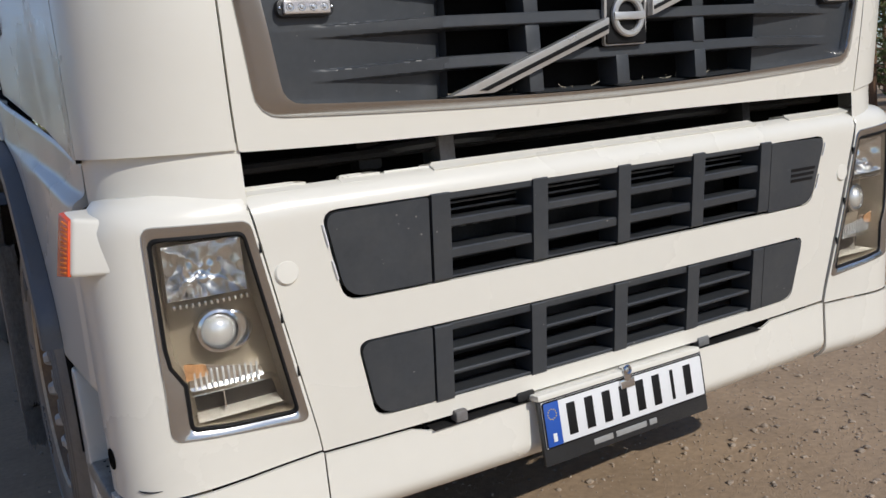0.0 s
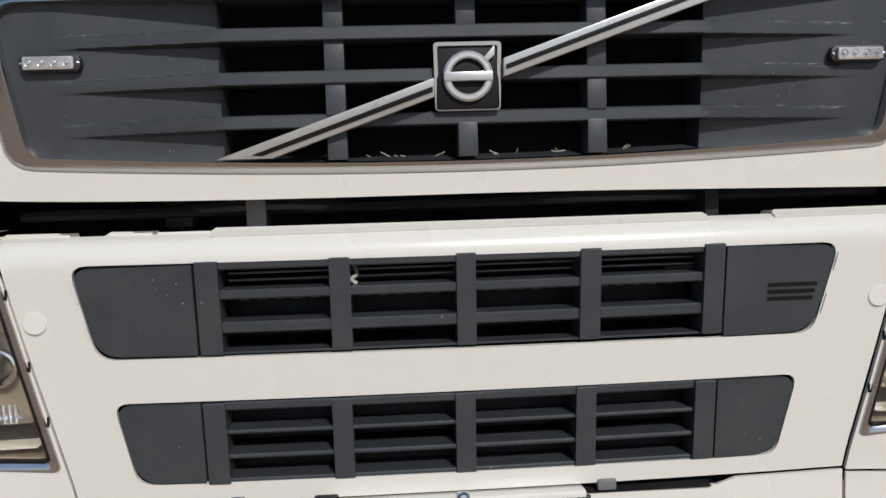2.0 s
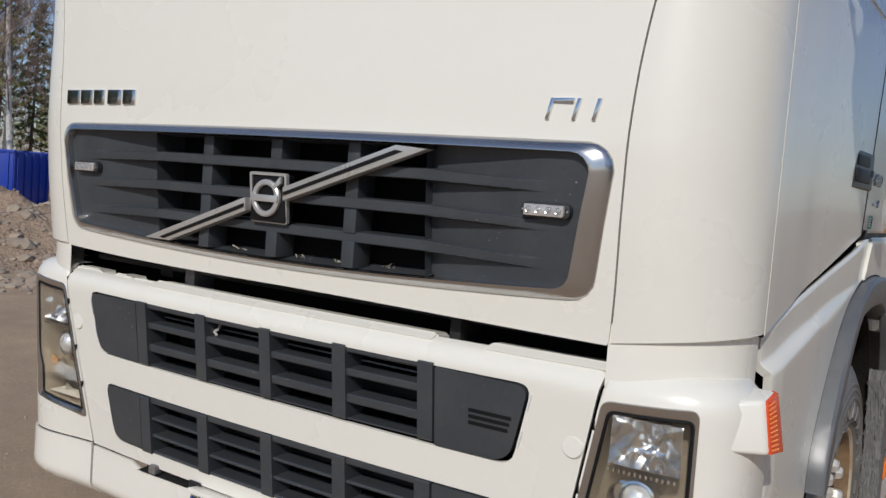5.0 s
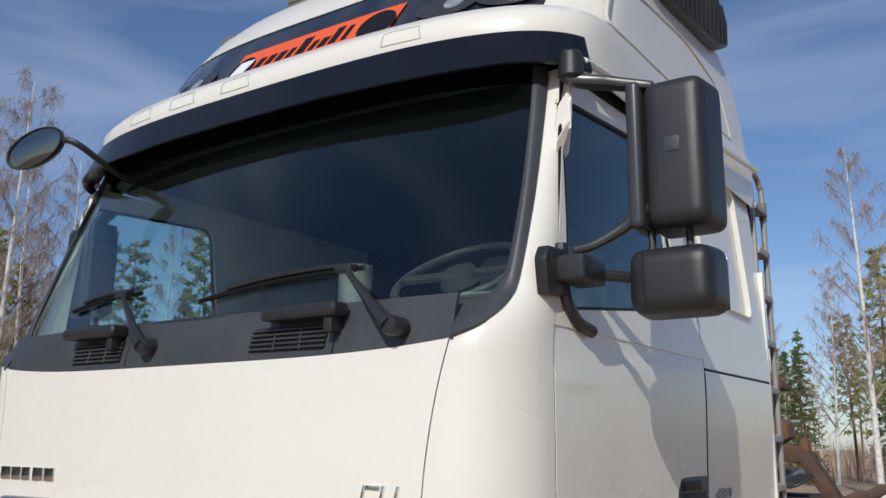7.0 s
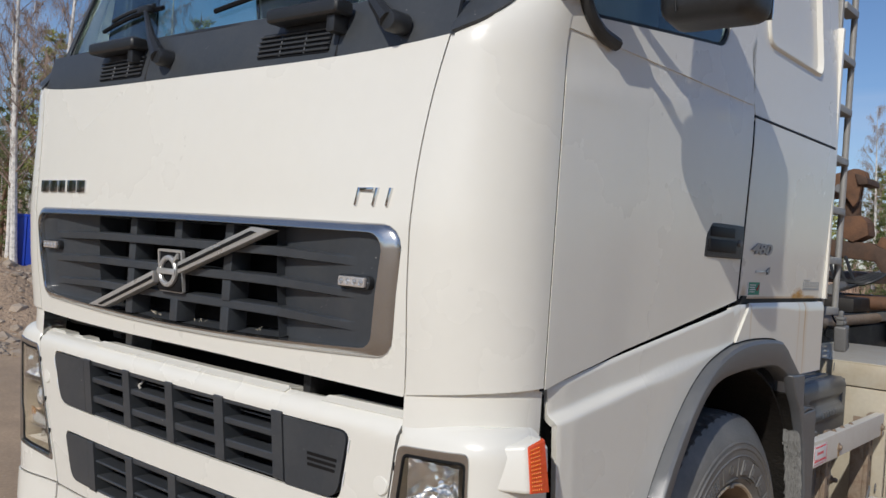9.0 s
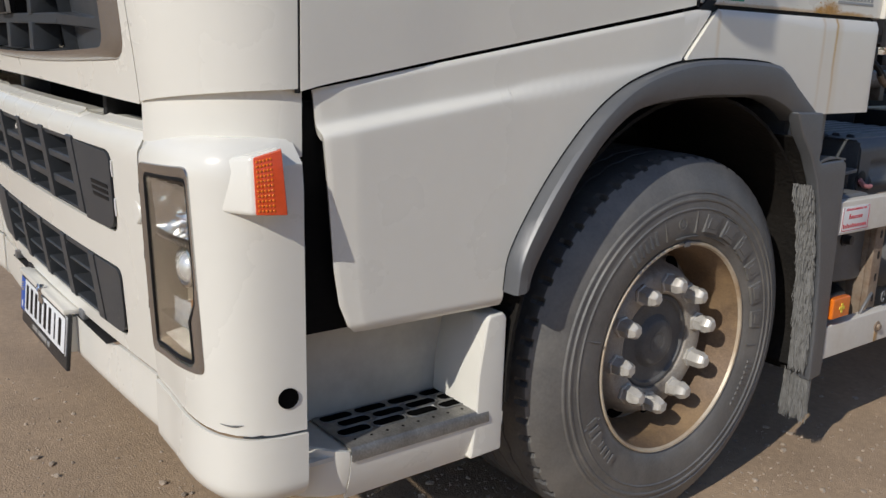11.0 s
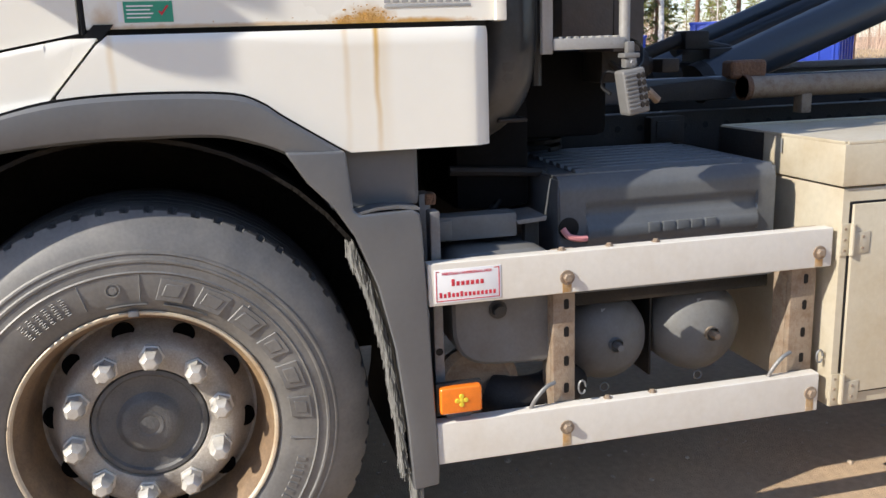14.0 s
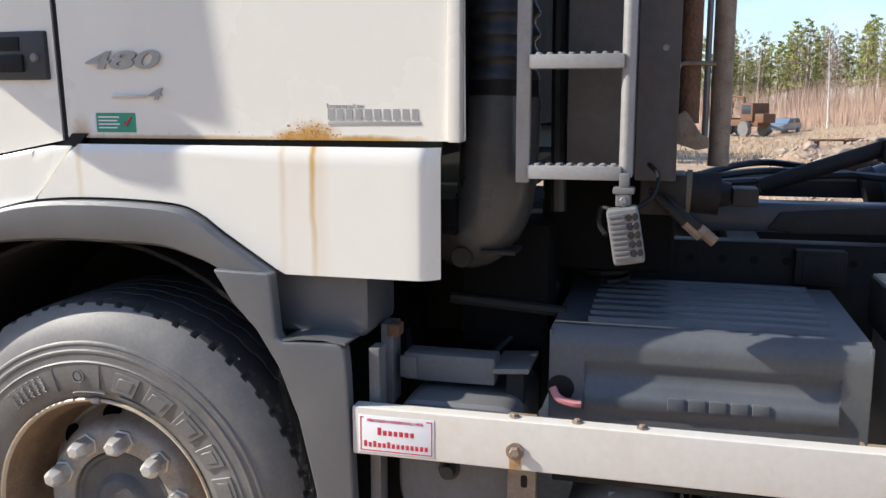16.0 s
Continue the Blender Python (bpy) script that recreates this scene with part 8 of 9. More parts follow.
def flank_text(body, y0, y1, z0, z1, name, material, depth=0.002, shear=0.0, bold=0.0):
    bm = text_mesh(body, 1.0, 0.0, bold)
    xs, ys_ = [v.co.x for v in bm.verts], [v.co.y for v in bm.verts]
    ax_, bx, ay, by = min(xs), max(xs), min(ys_), max(ys_)
    res_ = bmesh.ops.extrude_face_region(bm, geom=list(bm.faces))
    top = {v for v in res_["geom"] if isinstance(v, bmesh.types.BMVert)}
    for v in bm.verts:
        u, w = (v.co.x - ax_) / (bx - ax_), (v.co.y - ay) / (by - ay)
        y, z = y0 + (y1 - y0) * u + shear * (w - 0.5) * (z1 - z0), z0 + (z1 - z0) * w
        v.co = on_side(y, z, depth if v in top else -0.001)
    bmesh.ops.recalc_face_normals(bm, faces=bm.faces)
    return part(name, bm, material, truck, "", angle=30)


flank_text("480", 1.475, 1.660, 1.624, 1.664, "power_number", GREYTXT, 0.007, 0.5, 0.022)
flank_text("4", 1.628, 1.660, 1.556, 1.582, "emission_number", GREYTXT, 0.006, 0.5, 0.02)
part("emission_bar", prism([(1.53, 1.560), (1.62, 1.560), (1.624, 1.568), (1.534, 1.568)], 'x', side_x(1.57, 1.56) - 0.002, side_x(1.57, 1.56) + 0.005, 0.001), SATIN, truck)
gs = part("green_sticker", sheet(3, 2, lambda a, b: on_side(1.484 + 0.102 * a, 1.483 + 0.044 * b, 0.0012)), STICKGREEN, truck, "small green sticker with white tick", thick=0.0008)
part("sticker_edge", sheet(1, 1, lambda a, b: on_side(1.472 + 0.010 * a, 1.485 + 0.042 * b, 0.0012)), WHITE, gs, thick=0.0008)
for k in range(4):
    part("sticker_line", sheet(2, 1, lambda a, b: on_side(1.490 + (0.055 - 0.006 * (k % 2)) * a, 1.516 - k * 0.008 + 0.003 * b, 0.0026)), WHITE, gs, thick=0.0005)
part("tick", moved(prism([(1.556, 1.505), (1.562, 1.497), (1.578, 1.517), (1.574, 1.519), (1.562, 1.503), (1.558, 1.508)], 'x', 0.001, 0.0028), Matrix.Translation((side_x(1.566, 1.507) + 0.0005, 0, 0))), STICKRED, gs)
flank_text("Levererad av:", 2.052, 2.135, 1.538, 1.548, "delivery_words", GREYTXT, 0.0012)
NAME_X = side_x(2.15, 1.536)
for k in range(10):
    part("name_bar", box(NAME_X - 0.004, NAME_X + 0.0008, 2.053 + k * 0.0208, 2.0675 + k * 0.0208, 1.514, 1.536, 0.0), GREYTXT, truck)
part("name_underline", box(NAME_X - 0.004, NAME_X + 0.0004, 2.053, 2.260, 1.503, 1.510, 0.0004), GREYTXT, truck)
bm = text_mesh("P\u00c5BYGGD I HUDIKSVALL HOS", 0.0088, 0.0004)
wid = max(v.co.x for v in bm.verts)
for v in bm.verts:
    v.co = Vector((1.2515 + v.co.z, 2.152 + 0.126 * v.co.x / wid, 0.8725 + v.co.y))
part("sticker_words", bm, STICKRED, sticker, kind="stuff")
# blistered rust along the lower edge of the sleeper side
rng = random.Random(21)
bm = bmesh.new()
for k in range(170):
    t = rng.random()
    y = rng.gauss(2.02, 0.028) if t < 0.6 else (rng.gauss(1.96, 0.012) if t < 0.8 else rng.uniform(1.47, 2.28))
    z = 1.474 + abs(rng.gauss(0, 0.014 if t < 0.6 else 0.005))
    r = rng.uniform(0.001, 0.0032) if t < 0.8 else rng.uniform(0.0006, 0.0014)
    m = Matrix.Translation(on_side(y, z, 0.0)) @ Matrix.Diagonal((0.18 * r, r * rng.uniform(0.8, 1.8), r, 1))
    bmesh.ops.create_icosphere(bm, subdivisions=1, radius=1, matrix=m)
part("rust_blister", bm, RUSTORANGE, truck, "blistered rust along the panel edge", kind="stuff")


# ---- rusty loader folded over the tail of the truck ----
ld = group("folded_loader", truck, "rusty brown loader arms folded over the tail")
BROWN = mat("dark_rust", (0.075, 0.045, 0.03), 0.75, var=0.35, scale=7, bump=0.4, bscale=90, dirt=(0.20, 0.10, 0.05), damt=0.6, dscale=5)
for y, dx, dz in ((6.05, 0.0, 0.0), (6.32, -0.05, 0.03)):
    part("jaw_plate", prism([(0.02 + dx, 2.36 + dz), (0.29 + dx, 2.44 + dz), (0.37 + dx, 2.41 + dz), (0.395 + dx, 2.34 + dz), (0.35 + dx, 2.31 + dz), (0.335 + dx, 2.18 + dz), (0.30 + dx, 2.12 + dz), (0.24 + dx, 2.2 + dz), (0.1 + dx, 2.18 + dz)], 'y', y, y + 0.05, 0.012), RUST, ld)
part("jaw_tooth", prism([(0.30, 2.40), (0.40, 2.36), (0.41, 2.31), (0.33, 2.30)], 'y', 6.02, 6.40, 0.015), BROWN, ld)
part("jaw_pin", tube([(0.20, 5.98, 2.27), (0.20, 6.44, 2.27)], 0.035, 12), STEEL, ld)
part("rotator", lathe([(0, 0.16), (0.06, 0.16), (0.075, 0.12), (0.075, -0.08), (0.05, -0.12), (0, -0.12)], 'z', (0.25, 6.2, 2.06), 16), BROWN, ld)
part("bracket_plate", prism([(0.2, 2.05), (0.345, 2.06), (0.40, 2.01), (0.415, 1.90), (0.3, 1.84), (0.2, 1.88)], 'y', 6.10, 6.34, 0.012), RUST, ld)
part("boom", prism([(-0.1, 1.87), (0.44, 1.84), (0.55, 1.79), (0.86, 1.26), (0.75, 1.23), (0.47, 1.69), (-0.1, 1.73)], 'y', 6.12, 6.32, 0.02), BROWN, ld)
part("boom_lug", prism([(0.46, 1.82), (0.50, 1.90), (0.545, 1.88), (0.55, 1.78)], 'y', 6.16, 6.28, 0.01), RUST, ld)
part("cross_pipe", tube([(-0.3, 6.0, 1.325), (1.05, 6.0, 1.385)], 0.055, 14), RUST, ld)
for x in (0.40, 0.47):
    part("tong", prism([(x - 0.03, 1.34), (x + 0.02, 1.34), (x + 0.03, 1.27), (x - 0.01, 1.19), (x - 0.035, 1.22)], 'y', 5.93, 5.955, 0.006), RUST, ld)
for k in range(4):
    part("loader_hose", tube(smooth_path([(0.10 + 0.06 * k, 6.0, 1.72), (0.14 + 0.08 * k, 5.95, 1.58 - 0.02 * k), (0.30 + 0.06 * k, 5.95, 1.52), (0.50 + 0.03 * k, 6.05, 1.60)]), 0.014, 6), BLACKP, ld)
part("loader_beam", prism([(5.6, 1.50), (5.7, 1.58), (8.2, 1.62), (8.3, 1.50)], 'x', -0.10, 0.10, 0.02), BROWN, ld)
part("loader_pipe", tube(smooth_path([(0.9, 5.4, 1.40), (0.92, 6.2, 1.43), (0.85, 7.0, 1.40), (0.8, 8.2, 1.42)]), 0.055, 12), RUST, ld)
part("loader_cylinder", tube([(0.30, 5.6, 1.45), (0.25, 7.6, 1.62)], 0.04, 12), STEEL, ld)
part("loader_foot", box(-0.2, 0.5, 5.5, 6.5, 1.285, 1.40, 0.03), DSTEEL, ld)
part("spare_box", box(0.66, 1.26, 4.72, 5.0, 0.6, 1.1, 0.01), STAINLESS, truck)


# ---- ground ----
def ground_h(x, y):
    r = math.hypot(x - 0.5, y - 1.5)
    k = min(1.0, max(0.0, (r - 5.5) / 10))
    h = k * (0.10 * noise.noise((x * 0.11, y * 0.11, 0)) + 0.035 * noise.noise((x * 0.5, y * 0.5, 3)))
    if x < -6:
        h -= 0.026 * min(80, (-6 - x)) * min(1.0, max(0.0, 1.25 - (y + x * 0.05 - 2) / 22 if y > 2 else 1.0))
    h += 0.012 * k * noise.noise((x * 2.1, y * 2.1, 5))
    return h


GRAVEL = mat("gravel_ground", (0.42, 0.30, 0.195), 0.92, var=0.24, scale=2.6, bump=0.45, bscale=150, dirt=(0.27, 0.195, 0.135), damt=0.65, dscale=0.5)
ax = sorted(set([round(v, 3) for v in list(np.linspace(-14, 14, 113)) + [s * 14 * 1.13 ** k for s in (-1, 1) for k in range(1, 41)]]))
bm = bmesh.new()
gv = [[bm.verts.new((x, y + 3, ground_h(x, y + 3))) for y in ax] for x in ax]
for i in range(len(ax) - 1):
    for j in range(len(ax) - 1):
        bm.faces.new((gv[i][j], gv[i + 1][j], gv[i + 1][j + 1], gv[i][j + 1]))
part("ground", bm, GRAVEL, None, "brown gravel yard", angle=180, category="ground", kind="structure")


# ---- loose stones near the truck ----
STONE = mat("pebble", (0.43, 0.345, 0.265), 0.85, var=0.2, scale=9, per=0.35, bump=0.2, bscale=80)
rng = random.Random(3)
verts, faces = [], []
ico = bmesh.new()
bmesh.ops.create_icosphere(ico, subdivisions=1, radius=1)
iv, if_ = [v.co.copy() for v in ico.verts], [[v.index for v in f.verts] for f in ico.faces]
ico.free()
for k in range(15000):
    x, y = rng.uniform(-4, 6), rng.uniform(-3.5, 7.5)
    if rng.random() < 0.5:
        x, y = rng.gauss(1.4, 0.9), rng.gauss(0.4, 1.1)
    r = min(0.014, rng.paretovariate(2.4) * 0.0026)
    z = ground_h(x, y)
    a = rng.uniform(0, 6.28)
    sx_, sy_, sz_ = r * rng.uniform(0.8, 1.3), r * rng.uniform(0.7, 1.1), r * rng.uniform(0.45, 0.8)
    base = len(verts)
    for v in iv:
        j = 1 + rng.uniform(-0.18, 0.18)
        px, py, pz = v.x * sx_ * j, v.y * sy_ * j, v.z * sz_ * j
        verts.append((x + px * math.cos(a) - py * math.sin(a), y + px * math.sin(a) + py * math.cos(a), z + pz + sz_ * 0.35))
    faces += [[base + i for i in f] for f in if_]
me = bpy.data.meshes.new("loose_gravel")
me.from_pydata(verts, [], faces)
me.materials.append(STONE)
tagged(new("loose_gravel", me), "loose grey-brown pebbles scattered on the yard", "gravel", "", "stuff")

# ---- trees ----
BARK = mat("pine_bark", (0.20, 0.115, 0.07), 0.9, var=0.35, scale=3, bump=0.6, bscale=25, dirt=(0.10, 0.07, 0.05), damt=0.6, dscale=2)
NEEDLE = mat("needles", (0.27, 0.285, 0.085), 0.7, var=0.3, scale=1.2, per=0.45)
NEEDLE2 = mat("spruce_needles", (0.125, 0.155, 0.05), 0.75, var=0.3, scale=1.2, per=0.4)
TWIG = mat("birch_twigs", (0.30, 0.22, 0.175), 0.8, var=0.25, scale=2, per=0.35)
BIRCH = mat("birch_bark", (0.78, 0.75, 0.70), 0.7, var=0.10, scale=2, dirt=(0.08, 0.07, 0.06), damt=0.75, dscale=7)
SHRUB = mat("bare_scrub", (0.40, 0.28, 0.21), 0.85, var=0.3, scale=0.6, per=0.4)


def quad(bm, p, d, w, rng):
    s = d.cross(Vector((rng.uniform(-1, 1), rng.uniform(-1, 1), rng.uniform(-1, 1)))).normalized() * w
    bm.faces.new([bm.verts.new(v) for v in (p - s, p + s, p + d + s * 0.3, p + d - s * 0.3)])


def tree(name, label, kind_, h, seed, far=False):
    """far: fewer, coarser boughs for the distant wood."""
    rng = random.Random(seed)
    t = group(name, None, label, "tree")
    lean = Vector((rng.uniform(-0.03, 0.03), rng.uniform(-0.03, 0.03), 0))
    def spine(s):
        return Vector((lean.x * s * h + 0.12 * math.sin(3.1 * s + seed), lean.y * s * h + 0.10 * math.sin(2.3 * s + seed * 2), s * h - 0.3 * (1 - s)))
    r0 = 0.011 * h if kind_ != 'birch' else 0.0095 * h
    ss = steps(0, 1, 16)
    part("trunk", tube([spine(s) for s in ss], 0, 9, [max(0.012, r0 * (1 - s) ** 0.8 * (1.25 if s < 0.03 else 1)) for s in ss]), BIRCH if kind_ == 'birch' else BARK, t)
    limbs, leaves = [], bmesh.new()
    n = {'pine': 28 if far else 42, 'spruce': 40 if far else 75, 'birch': 26 if far else 36}[kind_]
    for k in range(n):
        s = {'pine': (0.30 if far else 0.38) + (0.68 if far else 0.60) * (k + rng.random()) / n, 'spruce': 0.08 + 0.90 * (k + rng.random()) / n, 'birch': 0.22 + 0.74 * (k + rng.random()) / n}[kind_]
        a = k * 2.4 + rng.uniform(-0.5, 0.5)
        out = Vector((math.cos(a), math.sin(a), 0))
        p = spine(s)
        if kind_ == 'pine':
            l = h * (0.17 * (1 - s) + 0.055) * rng.uniform(0.6, 1.25)
            pts = [p, p + out * l * 0.5 + Vector((0, 0, l * 0.05)), p + out * l + Vector((0, 0, l * rng.uniform(0.1, 0.35)))]
        elif kind_ == 'spruce':
            l = h * (0.19 * (1 - s) + 0.015) * rng.uniform(0.75, 1.15)
            pts = [p, p + out * l * 0.55 - Vector((0, 0, l * 0.16)), p + out * l - Vector((0, 0, l * 0.22))]
        else:
            l = h * (0.20 * (1 - s) + 0.05) * rng.uniform(0.6, 1.2)
            pts = [p, p + out * l * 0.5 + Vector((0, 0, l * 0.55)), p + out * l * 0.85 + Vector((0, 0, l * 0.85))]
        path = smooth_path(pts, 4)
        rr = max(0.008, r0 * (1 - s) * 0.33)
        limbs.append(tube(path, 0, 3 if far else 5, [rr * (1 - 0.8 * i / (len(path) - 1)) for i in range(len(path))]))
        m = 5 if far else {'pine': 13, 'spruce': 12, 'birch': 11}[kind_]
        wide = 2.6 if far else 1.0
        for j in range(m):
            f = 0.25 + 0.75 * (j + rng.random()) / m
            q = path[min(len(path) - 1, int(f * (len(path) - 1)))].lerp(path[-1], rng.random() * 0.2)
            if kind_ == 'birch':
                d = (out * rng.uniform(0.1, 0.7) + Vector((rng.uniform(-0.7, 0.7), rng.uniform(-0.7, 0.7), rng.uniform(0.2, 1.0)))).normalized() * l * rng.uniform(0.2, 0.5)
                e = q + d
                quad(leaves, q, d, 0.011 * wide, rng)
                for _ in range(4 if far else 5):
                    b = q.lerp(e, rng.uniform(0.3, 1))
                    dd = Vector((rng.uniform(-0.35, 0.35), rng.uniform(-0.35, 0.35), rng.uniform(-1.0, 0.15))) * rng.uniform(0.3, 0.8) * (h / 14)
                    quad(leaves, b, dd, 0.007 * wide, rng)
                    quad(leaves, b + dd * 0.5, dd * 0.6 + Vector((rng.uniform(-0.2, 0.2), rng.uniform(-0.2, 0.2), -0.1)), 0.005 * wide, rng)
            else:
                q = q + Vector((rng.gauss(0, 1), rng.gauss(0, 1), rng.gauss(0, 0.6))) * l * (0.2 if far else 0.10)
                for _ in range(6 if far else 8):
                    d = Vector((rng.gauss(0, 1), rng.gauss(0, 1), rng.gauss(0.25 if kind_ == 'pine' else -0.3, 0.7))).normalized() * rng.uniform(0.16, 0.34) * (h / 13) * (1.5 if far else 1)
                    quad(leaves, q, d, 0.035 * wide * (h / 13), rng)
    part("branchwork", merge(*limbs), BARK if kind_ != 'birch' else TWIG, t, kind="stuff")
    part("crown", leaves, {'pine': NEEDLE, 'spruce': NEEDLE2, 'birch': TWIG}[kind_], t, angle=180, kind="stuff")
    return t


PINES = [tree("pine_tree", "tall pine with rough bark and green crown", 'pine', 13.0, s) for s in (1, 2, 3)]
SPRUCES = [tree("spruce_tree", "dark green spruce with drooping boughs", 'spruce', 11.0, s) for s in (4, 5)]
BIRCHES = [tree("birch_tree", "bare white-stemmed birch with fine brown twigs", 'birch', 14.0, s) for s in (6, 7, 8)]
FAR_PINES = [tree("pine_tree", "distant pine with yellow-green crown", 'pine', 13.0, s, True) for s in (11, 12, 13)]
FAR_SPRUCES = [tree("spruce_tree", "distant dark green spruce", 'spruce', 11.0, s, True) for s in (14, 15)]
FAR_BIRCHES = [tree("birch_tree", "distant bare birch with pale stem", 'birch', 14.0, s, True) for s in (16, 17, 18)]
FIRST = set()


def plant(kinds, az, d, h, eye=(2.0, -1.6), rng=random.Random(77), grp=""):
    x, y = eye[0] + d * math.sin(radians(az)), eye[1] + d * math.cos(radians(az))
    src = kinds[int(rng.random() * len(kinds))]
    base = {"pine": 13.0, "spru": 11.0, "birc": 14.0}[src.name[:4]]
    k = h / base
    m = Matrix.Translation((x, y, ground_h(x, y))) @ Matrix.Rotation(rng.uniform(0, 6.28), 4, 'Z') @ Matrix.Scale(k, 4)
    if src.name not in FIRST:
        FIRST.add(src.name)
        src.matrix_basis = m
        t = src
    else:
        t = copy_thing(src, Matrix())
        t.matrix_basis = m
    if grp:
        t["group"] = grp
    return t


# trees told apart at the edges of the truck
for az, d, h in ((-7.7, 38, 14.0), (-61.3, 37, 16.5), (-60.0, 41, 15.5), (-63.6, 36, 15.0), (-65.8, 38, 16.0), (-57.5, 42, 15.0), (-10.0, 52, 12.0), (-52.0, 50, 14), (-13.2, 60, 12)):
    plant(BIRCHES, az, d, h, grp="birches at the yard's edge")
for az, d, h in ((-6.8, 46, 11.5), (-5.2, 50, 13.0), (-9.0, 58, 10.0), (-49.5, 47, 13.5), (-47.5, 52, 15.0), (-54.0, 55, 14.0), (-62.5, 48, 13.0), (-60.8, 50, 11.5), (-64.6, 49, 12.0), (-56.0, 50, 13.5)):
    plant(PINES, az, d, h, grp="pines at the yard's edge")
for az, d, h in ((-11.6, 50, 7.0), (-12.6, 54, 7.5), (-14.2, 62, 8.0), (-61.8, 52, 10.0), (-66.5, 52, 11.0), (-58.8, 54, 10.5), (-51.0, 56, 11.5)):
    plant(SPRUCES, az, d, h, grp="spruces at the yard's edge")
# the pine that stands alone at the clearing
plant(PINES, -77.6, 105, 14, eye=(2.9, 2.7))
plant(SPRUCES, -76.4, 98, 12, eye=(2.9, 2.7))
plant(BIRCHES, -80.9, 100, 10.5, eye=(2.9, 2.7))
for az in (-72.5, -71.0, -69.6, -66.0, -64.8, -63.0):
    plant(BIRCHES, az, 55 + 6 * math.sin(az), 14, eye=(2.9, 2.4))
rng = random.Random(15)
for k in range(400):
    az = rng.uniform(-97, -68) if k < 300 else rng.uniform(-70, -42)
    d = rng.uniform(150, 215)
    q = rng.random()
    kinds = FAR_PINES if q < 0.50 else (FAR_BIRCHES if q < 0.95 else FAR_SPRUCES)
    plant(kinds, az, d, rng.uniform(10.0, 16.0), eye=(2.9, 2.4), grp="far edge of the wood")
for k in range(110):
    az = rng.uniform(-42, 8)
    d = rng.uniform(60, 110)
    q = rng.random()
    kinds = FAR_PINES if q < 0.5 else (FAR_BIRCHES if q < 0.85 else FAR_SPRUCES)
    plant(kinds, az, d, rng.uniform(8, 12), grp="far edge of the wood")
for k in range(26):
    az = rng.uniform(50, 75)
    plant(SPRUCES if k % 2 else PINES, az, rng.uniform(34, 60), rng.uniform(9, 13), eye=(-1.4, -1.5), grp="dark wood beyond the yard")

# unseen trees added round the yard to cut sky light on the truck
for k in range(130):
    az = rng.uniform(80, 145) if k % 2 else rng.uniform(225, 258)
    q = rng.random()
    plant(FAR_PINES if q < 0.45 else (FAR_SPRUCES if q < 0.85 else FAR_BIRCHES), az, rng.uniform(27, 44), rng.uniform(9, 12.5), eye=(0.5, 1.5), grp="wood round the yard")

# bare scrub in front of the wood
bm = bmesh.new()
for k in range(36000):
    az = radians(rng.uniform(-98, -62) if k < 26000 else rng.uniform(-62, -6))
    d = rng.uniform(100, 175) if az < radians(-40) else rng.uniform(52, 90)
    x, y = 2.5 + d * math.sin(az), 1.0 + d * math.cos(az)
    l = rng.uniform(0.8, 3.2) * (1.9 if d > 130 else 0.8)
    quad(bm, Vector((x, y, ground_h(x, y) - 0.1)), Vector((rng.uniform(-0.25, 0.25), rng.uniform(-0.25, 0.25), 1)) * l, 0.014 + 0.018 * rng.random(), rng)
part("bare_scrub", bm, SHRUB, None, "reddish bare scrub in front of the wood", angle=180, category="scrub", kind="stuff")
# dry grass on the clearing
GRASS = mat("dry_grass", (0.50, 0.37, 0.225), 0.9, var=0.3, scale=0.5, per=0.35)
bm = bmesh.new()
for k in range(26000):
    az = radians(rng.uniform(-96, -40))
    d = 26 + 80 * rng.random() ** 0.8
    x, y = 2.5 + d * math.sin(az), 1.0 + d * math.cos(az)
    quad(bm, Vector((x, y, ground_h(x, y) - 0.02)), Vector((rng.uniform(-0.2, 0.2), rng.uniform(-0.2, 0.2), 0.35)) * rng.uniform(0.25, 0.7), 0.022, rng)
part("dry_grass_field", bm, GRASS, None, "pale dry grass on the clearing", angle=180, category="grass", kind="stuff")

# ---- containers ----
CBLUE = mat("container_blue", (0.012, 0.045, 0.36), 0.4, var=0.08, scale=2, dirt=(0.05, 0.05, 0.1), damt=0.3, dscale=2)
